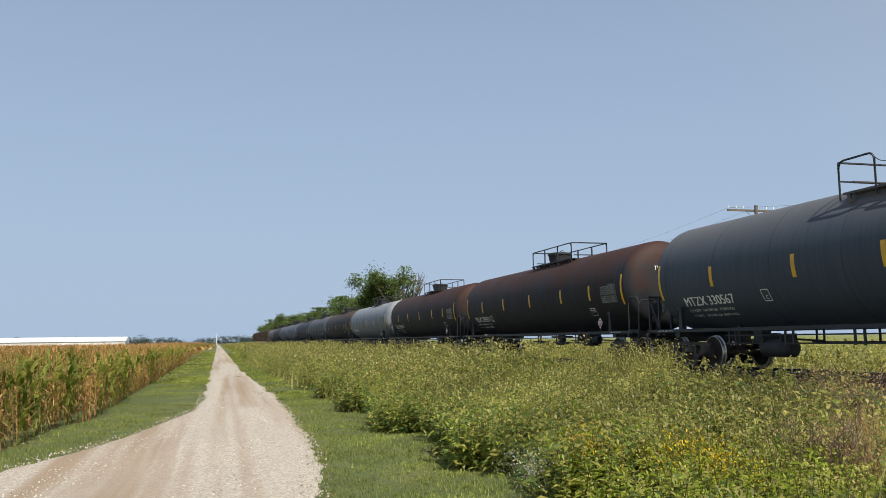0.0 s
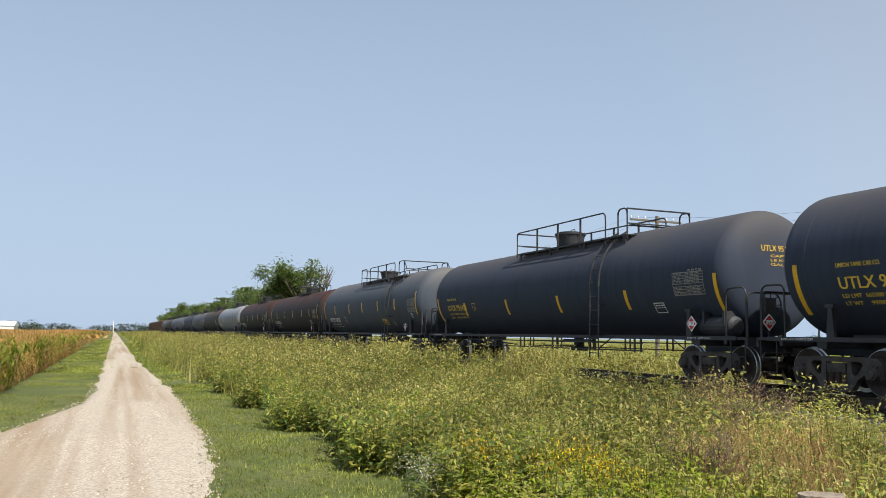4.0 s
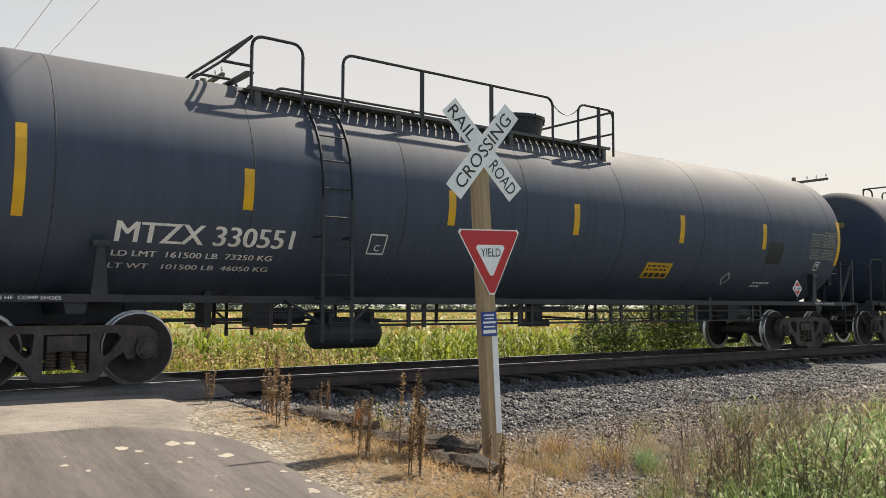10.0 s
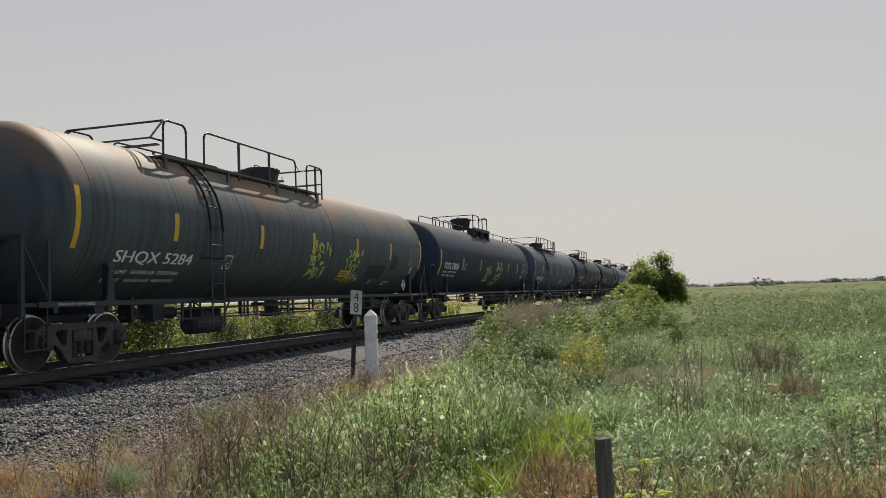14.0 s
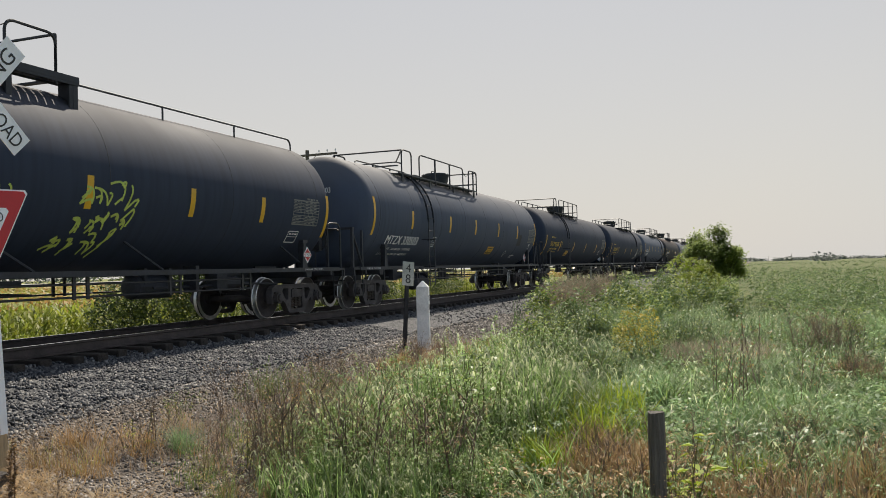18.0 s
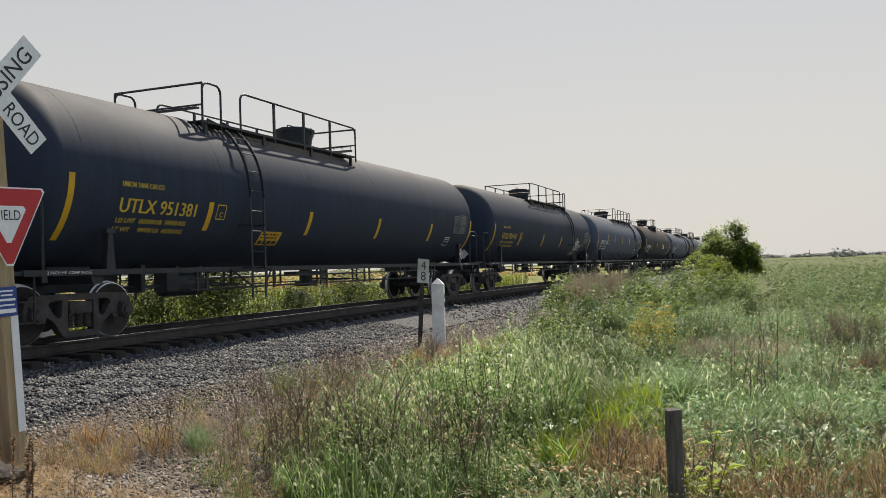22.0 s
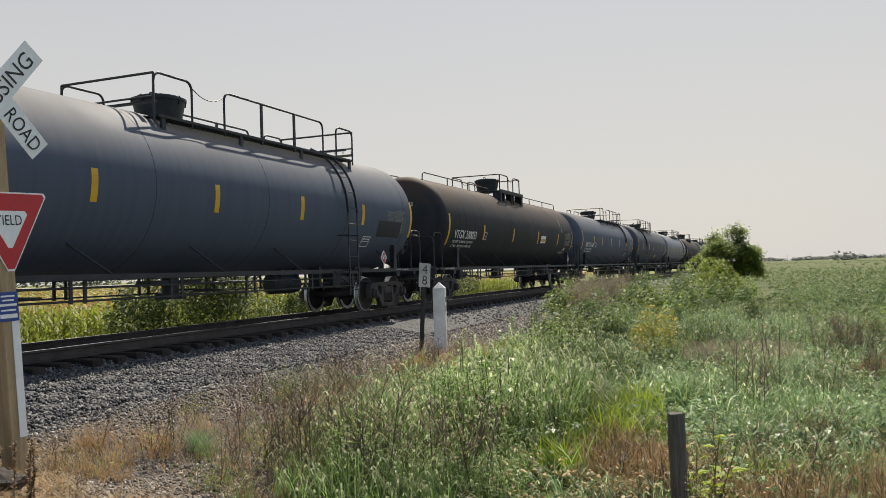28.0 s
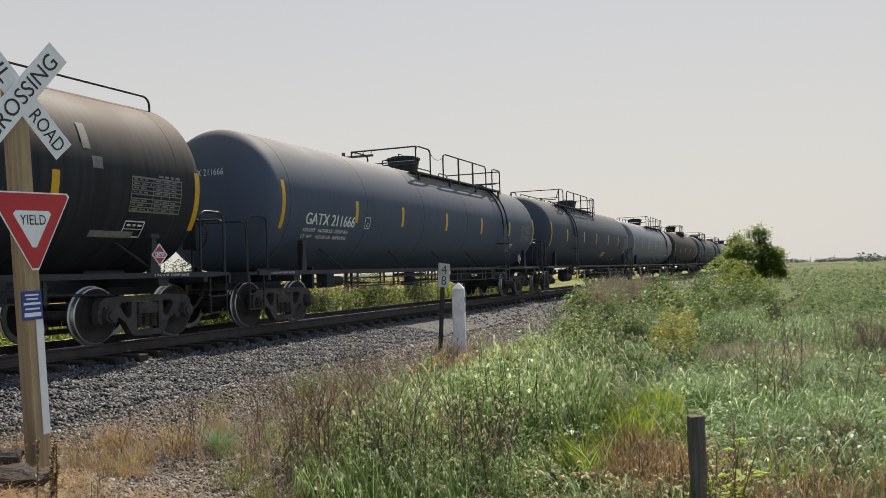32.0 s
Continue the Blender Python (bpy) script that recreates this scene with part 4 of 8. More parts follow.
def wrap_bars(bm, x0, z0, rows, bar=0.03, gap=0.05, seed=1):
    """Small writing too fine to read, as plain bars: rows of lengths."""
    rng = random.Random(seed)
    for k, length in enumerate(rows):
        z, x = z0 - k * (bar + gap), x0
        while x < x0 + length:
            w = rng.uniform(0.06, 0.16)
            wrap_patch(bm, x, min(x + w, x0 + length), z - bar / 2, z + bar / 2, 0.006, 1)
            x += w + 0.04


def ribbon(bm, x, z, k, h=0.13, w=0.012):
    """One side of a small diamond outline."""
    c = [(-1.2, 0), (0, -1), (1.2, 0), (0, 1)]
    p, q = c[k], c[(k + 1) % 4]
    v = [bm.verts.new(side(x + a * h * s, z + b * h * s, 0.006)) for a, b, s in ((*p, 1), (*q, 1), (*q, 0.82), (*p, 0.82))]
    bm.faces.new(v)


def sill_text(bm, text, width, cap):
    v, f = letters(text, 1.0)
    xs, ys = [p[0] for p in v], [p[1] for p in v]
    sx, sy = width / (max(xs) - min(xs)), cap / (max(ys) - min(ys))
    made = [bm.verts.new(((p[0] - min(xs)) * sx, 0, (p[1] - min(ys)) * sy)) for p in v]
    for q in f:
        bm.faces.new([made[i] for i in q])


def build_table(bm, x0=17.75, x1=18.9, z0=2.12, z1=2.66):
    """A ruled table of small print under a heading."""
    for i in range(9):
        z = z0 + (z1 - z0) * i / 8
        wide = 0.014 if i in (0, 8) else 0.009
        wrap_patch(bm, x0, x1, z - wide, z + wide, 0.006, 1)
        if i < 8 and i != 3:
            wrap_bars(bm, x0 + 0.03, z + 0.034, [0.32 if i % 3 else 0.4], 0.022, 0, i)
            for c in (0.52, 0.71, 0.9):
                wrap_patch(bm, x0 + c, x0 + c + 0.12, z + 0.022, z + 0.048, 0.006, 1)
    for x in (x0, x0 + 0.48, x0 + 0.67, x0 + 0.86, x1):
        wrap_patch(bm, x - 0.008, x + 0.008, z0, z1, 0.006, 3)
    wrap_bars(bm, x0 + 0.6, z1 + 0.05, [0.5], 0.04, 0, 9)


def build_frame_box(bm, x0, x1, z0, z1, cross=True):
    for z in (z0, z1):
        wrap_patch(bm, x0, x1, z - 0.01, z + 0.01, 0.006, 1)
    for x in (x0, x1):
        wrap_patch(bm, x - 0.01, x + 0.01, z0, z1, 0.006, 3)
    if cross:
        wrap_patch(bm, x0, x1, (z0 + z1) / 2 - 0.006, (z0 + z1) / 2 + 0.006, 0.006, 1)
        wrap_bars(bm, x0 + 0.05, z1 - 0.06, [(x1 - x0) * 0.8], 0.03, 0.03, 4)


def diamond(bm, h, y=0.0, inner=None):
    for s, k, m in ((1.0, 0, 0), (0.82, 0.004, 1)):
        v = [bm.verts.new((x * h * s, y - k, z * h * s)) for x, z in ((-1, 0), (0, -1), (1, 0), (0, 1))]
        bm.faces.new(v).material_index = m
    for zz, hh in ((0.0, 0.26),):
        v = [bm.verts.new((x, y - 0.008, z)) for x, z in ((-0.56 * h, -hh * h), (0.56 * h, -hh * h), (0.56 * h, hh * h), (-0.56 * h, hh * h))]
        bm.faces.new(v).material_index = 0


def build_placard(bm):
    diamond(bm, 0.19)
    v = [bm.verts.new((x * 0.19, 0.012, z * 0.19)) for x, z in ((-1, 0), (0, -1), (1, 0), (0, 1))]
    bm.faces.new(v)


def build_placard_text(bm):
    v, f = letters("1265", 1.0)
    xs, ys = [p[0] for p in v], [p[1] for p in v]
    sx, sy = 0.18 / (max(xs) - min(xs)), 0.075 / (max(ys) - min(ys))
    made = [bm.verts.new(((p[0] - (min(xs) + max(xs)) / 2) * sx, -0.012, (p[1] - (min(ys) + max(ys)) / 2) * sy)) for p in v]
    for q in f:
        bm.faces.new([made[i] for i in q])


def build_tag(bm, x0, z0, w, h, seed):
    """Sprayed scrawl: rows of cramped, spiky letters."""
    rng = random.Random(seed)

    def stroke(pts, wide):
        for (xa, za), (xb, zb) in zip(pts, pts[1:]):
            d = math.hypot(xb - xa, zb - za) or 1
            nx, nz = -(zb - za) / d * wide, (xb - xa) / d * wide
            v = [bm.verts.new(side(x, z, 0.007)) for x, z in ((xa - nx, za - nz), (xb - nx, zb - nz), (xb + nx, zb + nz), (xa + nx, za + nz))]
            bm.faces.new(v)
    for row in range(3):
        top = z0 + h * (1.0 - row * 0.34)
        n = rng.randint(4, 5)
        for i in range(n):
            cx, lw, lh = x0 + w * (0.1 + 0.8 * (i + 0.5) / n) + 0.12 * w * math.sin(row * 2 + seed), 0.8 * w / n, 0.38 * h
            pts = [(cx + lw * rng.uniform(-0.5, 0.5), top - lh * rng.random()) for _ in range(rng.randint(4, 6))]
            fine = []
            for k in range(len(pts) - 1):
                for t in np.linspace(0, 1, 5)[:-1]:
                    p, q = pts[k], pts[k + 1]
                    bow = 0.22 * lw * math.sin(t * math.pi)
                    fine.append((p[0] + (q[0] - p[0]) * t + bow, p[1] + (q[1] - p[1]) * t + bow))
            stroke(fine + [pts[-1]], 0.019)


WHEELSETS = []
ON_TANK = ("tank", "weld_seam", "reflector_stripe", "data_table", "contact_label", "contact_lines", "test_box", "fittings_mark", "repaint_patch", "car_mark", "weight_lines", "plate_mark", "sprayed_scrawl", "end_mark", "end_lines", "repaint_lines")
FLIP = Matrix.Translation((CAR_L, 0, 0)) @ Matrix.Rotation(math.pi, 4, "Z")


def truck(parent, x, label=""):
    t = part("truck", mesh_of("truck_bolster", build_bolster, M["truck"]), parent, (x, 0, 0), label)
    for s in (-1, 1):
        f = part("sideframe", mesh_of("sideframe", build_sideframe, M["truck"]), t, (0, s * 1.0, 0), rz=0 if s < 0 else math.pi)
        for e in (-1, 1):
            part("axle_box", mesh_of("axle_box", build_bearing, M["truck"]), t, (e * WHEEL_BASE / 2, s * 1.0, WHEEL_R), rz=0 if s < 0 else math.pi)
        for x in (-0.17, 0, 0.17):
            part("spring", mesh_of("spring", build_springs, M["spring"]), t, (x, s * 1.0, 0.225))
    for s in (-1, 1):
        w = part("wheelset", mesh_of("wheelset", build_wheelset, M["wheel"], M["tread"], smooth=True), t, (s * WHEEL_BASE / 2, 0, WHEEL_R))
        WHEELSETS.append((s, w))
    return t


def tank_car(k, kind, paint, label, mark="", mark_paint="white", table=True, placard=True, detail=2, tags=(), extra=()):
    """One tank car. kind: how its platform and rails are laid out."""
    car = thing("tank_car", label, "tank car", "tank cars of the train", pose(car_x(k), TRACK_Y, RAIL_Z))
    tank = part("tank", mesh_of(("tank", paint), build_tank, M[paint], smooth=True), car)
    for x in np.linspace(1.72, CAR_L - 1.72, 0 if detail < 2 else 8 if kind[0] == "M" else 6):
        part("weld_seam", mesh_of("weld_seam", build_seam, M["seam"], smooth=True), car, (x, 0, 0))
    for e, flip in ((0, False), (1, True)):
        def put(name, me, lab="", turned=flip):
            o = part(name, me, car, label=lab)
            if turned:
                o.matrix_basis = FLIP
            return o
        put("end_frame", mesh_of("end_frame", lambda bm: build_frame(bm, 0), M["frame"]))
        put("coupler", mesh_of("coupler", build_coupler, M["truck"]))
        put("air_hose", mesh_of("air_hose", build_hose, M["rail_paint"], smooth=True))
        for s in (-1, 1):
            part("end_step", mesh_of("end_step", build_step, M["rail_paint"]), car, ((CAR_L - 1.18) if flip else 0, s * 1.42, 0))
        if kind[0] in "MS":
            put("end_post_frame", mesh_of("end_posts", build_end_posts, M["frame"]))
        else:
            put("end_handrail", mesh_of("end_rail", build_end_rail, M["rail_paint"]))
        if flip:
            put("brake_wheel", mesh_of("brake_wheel", build_brake_wheel, M["frame"]))
        for s in (-1, 1):
            jp = part("jack_pad", mesh_of("jack_pad", build_jack_pad, M["frame"]), car, ((CAR_L - TRUCK_X - 0.25) if flip else TRUCK_X + 0.25, s * 1.44, 0), rz=0 if s < 0 else math.pi)
        truck(car, CAR_L - TRUCK_X if flip else TRUCK_X)
    for s in (-1, 1):
        part("side_sill", mesh_of("side_sill", build_sill, M["frame"]), car, (0, s * 1.44, 0))
        part("guard_rail", mesh_of("guard_rail", build_guard_rail, M["rail_paint"]), car, (0, s * 1.36, 0))
    part("outlet_valve", mesh_of("outlet_valve", build_outlet, M["frame"]), car, (CAR_L / 2 + 0.4, 0, 0))
    part("air_reservoir", mesh_of("air_reservoir", build_reservoir, M["frame"], smooth=True), car, (5.3, -0.9, 0.6) if kind[0] in "MS" else (18.3, -1.12, 1.36) if kind == "UR" else (4.6, -0.4, 0.82) if kind == "UL" else (13.6, -0.3, 0.82))
    part("brake_gear", mesh_of("brake_gear", build_brake_gear, M["frame"]), car, (4.4, -0.5, 0.85))
    if kind[0] != "U":
        part("brake_gear", mesh_of("brake_gear", build_brake_gear, M["frame"]), car, (15.2, -0.9, 0.85))
    # platform, dome and rails
    lay = dict(ML=(4.2, 11.5, 10.2, 5.35, True), MR=(8.7, 16.2, 10.2, 15.05, True), UL=(5.1, 11.4, 10.2, 6.05, True), UR=(8.2, 15.0, 10.0, 14.2, True),
               GR=(9.1, 16.5, 10.4, 15.3, True), V=(8.5, 11.75, 9.95, None, False), T=(9.4, 13.6, 10.6, None, False))[kind]
    a, b, dome_x, lad, _ = (5.6, 11.4, 10.2, 6.15, True) if k == 0 else lay
    part("platform", mesh_of(("platform", kind, a), lambda bm: build_platform(bm, a, b, *((0.84, 4.2, 0.2) if kind == "V" else (0.62,) if kind == "T" else (1.0, 3.99, 0.16) if kind[0] == "M" else (0.92, 3.96, 0.16))), M["grating" if kind[0] in "MS" else "frame"]), car)
    dome = part("dome", mesh_of("dome", build_dome, M["frame"], smooth=True), car, (dome_x, 0, 0.22 if kind == "V" else 0))
    part("lid", mesh_of("lid", build_lid, M["frame"]), dome)
    y = {"V": 1.02, "T": 0.78}.get(kind, 1.16 if kind[0] == "M" else 1.07)
    if lad:
        part("ladder", mesh_of("ladder", build_ladder, M["frame"]), car, (lad, 0, 0))
        part("ladder", mesh_of("ladder", build_ladder, M["frame"]), car, (lad, 0, 0), rz=math.pi)
        g0, g1 = lad - 0.32, lad + 0.34
        spans = []
        if kind[1] == "L":
            spans = [(a + 0.05, g0, ()), (g1, b + 0.1, np.linspace(g1, b, 5)[1:-1])]
            if kind[0] == "M":
                spans = [(a + 0.05, g0, ()), (g1, 10.0, np.linspace(g1, 10.0, 4)[1:-1]), (10.65, b + 0.1, (11.2,))]
        else:
            spans = [(a - 0.1, g0, np.linspace(a, g0, 5)[1:-1]), (g1, b, ())]
            if kind[0] in "MG":
                spans = [(a - 0.1, 10.05 if kind[0] == "G" else a + 0.95, ()), (11.05 if kind[0] == "G" else a + 1.6, g0, np.linspace(11.05 if kind[0] == "G" else a + 1.6, g0, 4)[1:-1]), (g1, b, ())]
        for s in (-1, 1):
            for i, (x0, x1, mids) in enumerate(spans):
                part("handrail", mesh_of(("handrail", kind, i, s, a), lambda bm: build_loop(bm, x0, x1, s * y, mids=mids), M["rail_paint"]), car)
        if len(spans) == 3:
            c0, c1 = (spans[1][1], spans[2][0]) if kind[1] == "L" else (spans[0][1], spans[1][0])
            part("chain", mesh_of(("chain", kind), lambda bm: tube(bm, [(c0 + (c1 - c0) * i / 8, -y, 4.62 - 0.62 * (i / 8) * (1 - i / 8)) for i in range(9)], 0.009, 5), M["rail_paint"]), car)
        for i, x in enumerate((a + 0.05, b + 0.1) if kind[1] == "L" else (a - 0.1, b)):
            o = 0.0 if k == 1 else {("ML", 0): -0.42, ("MR", 1): 0.42}.get((kind, i), 0.0)
            part("end_bar", mesh_of(("end_bar", kind, i, a, o), lambda bm: (rod(bm, (x, -y, 4.7), (x, y, 4.7), 0.024), rod(bm, (x + o, -y, 4.28), (x + o, y, 4.28), 0.02), [tube(bm, [(x, s * y, 4.7), (x + o, s * y, 4.28), (x, s * y, 4.28)], 0.022) for s in (-1, 1)]), M["rail_paint"]), car)
    else:
        if kind == "V":
            for s in (-1, 1):
                for i, (x0, x1) in enumerate(((a, 9.65), (10.35, 11.3))):
                    part("handrail", mesh_of(("handrail", kind, i, s, a), lambda bm: build_loop(bm, x0, x1, s * y, 4.86, 4.18), M["rail_paint"]), car)
                part("chain", mesh_of(("chain", kind, s), lambda bm: tube(bm, [(9.65 + 0.7 * q / 8, s * y, 4.78 - 0.5 * (q / 8) * (1 - q / 8)) for q in range(9)], 0.009, 5), M["rail_paint"]), car)
                for i, (x0, x1) in enumerate(((1.4, 8.2), (11.95, 19.0))):
                    part("top_rail", mesh_of(("top_rail", i, s), lambda bm: build_low_rail(bm, x0, x1, s * 0.62), M["rail_paint"]), car)
                for x in (a + 0.1, 9.1, 10.4, 11.68):
                    part("bracket_plate", mesh_of(("bracket_plate", s), lambda bm: (box(bm, (0, s * 1.02, 3.88), (0.1, 0.04, 0.62)), box(bm, (0, s * 0.86, 3.98), (0.03, 0.34, 0.4))), M["frame"]), car, (x, 0, 0))
                part("kick_plate", mesh_of(("kick_plate", s), lambda bm: box(bm, ((a + b) / 2, s * 1.04, 4.19), (b - a, 0.02, 0.14)), M["frame"]), car)
            for i, x in enumerate((a, 11.3)):
                part("end_bar", mesh_of(("end_bar", kind, i, a), lambda bm: build_end_loop(bm, x, y, 4.86), M["rail_paint"]), car)
        else:
            for s in (-1, 1):
                part("handrail", mesh_of(("handrail", kind, s), lambda bm: build_loop(bm, a, b, s * y, 4.72, mids=np.linspace(a, b, 4)[1:-1]), M["rail_paint"]), car)
            for i, x in enumerate((a, b)):
                part("end_bar", mesh_of(("end_bar", kind, i, a), lambda bm: build_end_loop(bm, x, y, 4.72), M["rail_paint"]), car)
    # tape and lettering on the road side
    if detail >= 1:
        zs = 2.4 if k == 3 else {"U": 2.08, "V": 2.36}.get(kind[0], 2.5)
        at = {"M": (4.0, 7.35, 10.1, 13.05, 15.9), "U": (4.75, 8.38, 11.95, 15.6) if kind == "UL" else (4.2, 7.95, 11.65, 15.4), "G": (4.5, 7.05, 10.1, 13.15, 16.1), "V": (4.9, 8.6, 12.4, 16.05), "T": (4.0, 7.2, 10.6, 14.0, 16.6)}[kind[0]]
        at = {0: (4.85, 8.5, 12.0, 15.75), 3: (4.65, 7.25, 9.8, 12.3), 5: (4.75, 7.85, 11.4, 13.95, 16.3), 8: (4.95, 8.72, 12.25, 15.9)}.get(k, at)
        for x in at:
            part("reflector_stripe", mesh_of(("stripe", zs), lambda bm: wrap_patch(bm, 0, 0.14, zs - 0.26, zs + 0.26), M["yellow"]), car, (x, 0, 0))
        for x in ((1.3, 19.03) if kind[0] == "M" else (1.4, 19.1)):
            part("reflector_stripe", mesh_of(("long_stripe", zs), lambda bm: wrap_patch(bm, 0, 0.12, zs - 0.5, zs + 0.5), M["yellow"]), car, (x, 0, 0))
        if table:
            part("data_table", mesh_of("data_table", build_table, M["dim" if detail == 1 else "white"]), car, (0.12 if kind[0] == "M" else -0.15, 0, 0))
        if placard:
            px, pz = (18.25 if kind[0] in "UV" else 17.4), 1.42
            part("placard_bracket", mesh_of("placard_bracket", lambda bm: box(bm, (0, 0, 1.28), (0.03, 0.03, 0.4)), M["frame"]), car, (px, -1.43, 0))
            p = part("placard", mesh_of("placard", build_placard, M["signwhite"], M["red"]), car, (px, -1.46, pz), "red and white diamond hazard placard")
            part("placard_number", mesh_of("placard_number", build_placard_text, M["signblack"]), p)
            if kind[0] == "U":
                p = part("placard", mesh_of("placard", build_placard, M["signwhite"], M["red"]), car, (CAR_L - 0.24, -0.85, 1.45), "red and white diamond hazard placard", rz=math.pi / 2)
                part("placard_number", mesh_of("placard_number", build_placard_text, M["signblack"]), p)
        if kind != "UR":
            part("contact_label", mesh_of("contact_label", lambda bm: wrap_patch(bm, 0, 0.78, 1.58, 1.86), M["label"]), car, ({"UL": 6.7, "V": 12.9, "GR": 16.25, "T": 14.7, "MR": 13.4}.get(kind, 12.3), 0, 0.52 if kind in ("V", "GR", "T", "MR") else 0), "orange contact label")
            part("contact_lines", mesh_of("contact_lines", lambda bm: (wrap_bars(bm, 0.06, 1.8, [0.62, 0.6], 0.03, 0.035, 3), wrap_bars(bm, 0.06, 1.64, [0.66], 0.07, 0, 5)), M["signblack"]), car, ({"UL": 6.7, "V": 12.9, "GR": 16.25, "T": 14.7, "MR": 13.4}.get(kind, 12.3), 0, 0.52 if kind in ("V", "GR", "T", "MR") else 0))
        part("test_box", mesh_of(("test_box", kind[0] == "M"), lambda bm: build_frame_box(bm, 16.0, 16.42, 1.72, 1.96) if kind[0] != "M" else build_frame_box(bm, 18.2, 18.38, 1.88, 2.05), M["white"]), car, (1.05 if kind == "UL" else 0.62 if kind == "UR" else 1.6 if kind[0] == "V" else 0.0 if kind[0] == "M" else 0.4, 0, 0))
        if kind[0] == "M":
            part("fittings_mark", mesh_of("fittings_mark", lambda bm: [ribbon(bm, 15.05, 1.62, a) for a in range(4)], M["white"]), car)
            part("repaint_patch", mesh_of("repaint_patch", lambda bm: wrap_patch(bm, 16.15, 16.75, 1.95, 2.4, 0.003), M["frame"]), car)
            part("repaint_lines", mesh_of("repaint_lines", lambda bm: wrap_bars(bm, 16.15, 1.56, [0.62, 0.36], 0.035, 0.035, 7), M["white"]), car)
        for x in (1.0, 18.1):
            part("shoe_lettering", mesh_of("shoe_lettering", lambda bm: sill_text(bm, "2 INCH HF  COMP SHOES", 0.85, 0.042), M["white"]), car, (x, -1.479, 1.06))
    if mark and detail >= 1:
        mp = M[mark_paint]
        x0, wd, zt, cap = {"U": (2.5, 1.9, 2.16, 0.24), "V": (2.0, 2.15, 2.22, 0.28), "G": (2.35, 2.15, 2.25, 0.26)}.get(kind[0], (2.45, 2.35, 1.9, 0.27))
        part("car_mark", mesh_of(("car_mark", mark), lambda bm: wrap_text(bm, mark, x0, wd, cap, zt), mp), car)
        loads = ("LD LMT  163300 LB  74050 KG", "LT WT     99700 LB  45250 KG") if kind[0] == "U" else ("LD LMT  161500 LB  73250 KG", "LT WT   101500 LB  46050 KG")
        part("weight_lines", mesh_of(("weight_lines", kind[0], mark_paint), lambda bm: [wrap_text(bm, w, x0, wd * 0.9, 0.085, zt - 0.24 - 0.14 * i) for i, w in enumerate(loads)], mp), car)
        part("plate_mark", mesh_of(("plate_mark", kind[0], mark_paint), lambda bm: (build_frame_box(bm, 6.02 if kind[0] == "M" else 5.02, 6.3 if kind[0] == "M" else 5.28, zt - 0.12, zt + 0.14, False), wrap_text(bm, "C", 6.12 if kind[0] == "M" else 5.11, 0.09, 0.1, zt - 0.04)), mp), car)
        if kind[0] == "U":
            part("owner_line", mesh_of(("owner_line", mark_paint), lambda bm: wrap_text(bm, "UNION TANK CAR CO.", x0, 1.0, 0.085, zt + 0.34), mp), car)
        part("end_mark", mesh_of(("end_mark", mark), lambda bm: head_text(bm, mark, 0.5, 1.0, 0.14, 3.12, 0.81), mp), car)
        part("end_mark", mesh_of(("end_mark_b", mark), lambda bm: head_text(bm, mark, 0.5, 1.0, 0.14, 3.12, CAR_L - 0.81, -1), mp), car)
        part("end_lines", mesh_of(("end_lines", mark_paint), lambda bm: [head_text(bm, w, 0.25, 0.5, 0.06, 2.98 - 0.1 * i, CAR_L - 0.81, -1) for i, w in enumerate(("CAPY", "LB KG", "GALS"))], mp), car)
    if kind[0] in "GV" and detail >= 1:
        for x in (3.4, 6.9, 9.8, 12.6, 17.6):
            part("sill_brace", mesh_of("sill_brace", lambda bm: rod(bm, side(0, 1.62, 0.0), (0.62, -1.44, 1.12), 0.022, 6), M["frame"]), car, (x, 0, 0))
    for name, x0, x1, z0, z1, paint_key, lab in extra:
        part(name, mesh_of((name, k, x0, z0), lambda bm: wrap_patch(bm, x0, x1, z0, z1, 0.008), M[paint_key]), car, label=lab)
    for i, (x, z, w, h) in enumerate(tags):
        part("sprayed_scrawl", mesh_of(("scrawl", k, i), lambda bm: build_tag(bm, x, z, w, h, 10 * k + i), M["paint_green"]), car, label="yellow-green sprayed scrawl")
    if kind[0] == "M":
        # these tanks are a little larger than the others
        for o in car.children:
            if o.name.split(".")[0] in ON_TANK:
                o.scale = (1.0, 1.038, 1.038)
                o.location = (o.location.x, 0, 0.02 - 0.038 * TANK_Z)
    return car


def build_hopper(bm):
    L = 17.0
    slab(bm, [(0.8, 1.3), (2.6, 0.9), (L - 2.6, 0.9), (L - 0.8, 1.3), (L - 0.6, 4.0), (0.6, 4.0)], -1.5, 1.5)
    for x in np.linspace(1.2, L - 1.2, 13):
        box(bm, (x, 0, 2.6), (0.12, 3.16, 2.7))
    box(bm, (L / 2, 0, 4.08), (L - 1.4, 3.1, 0.14))
    box(bm, (L / 2, 0, 0.95), (L - 0.3, 0.5, 0.3))


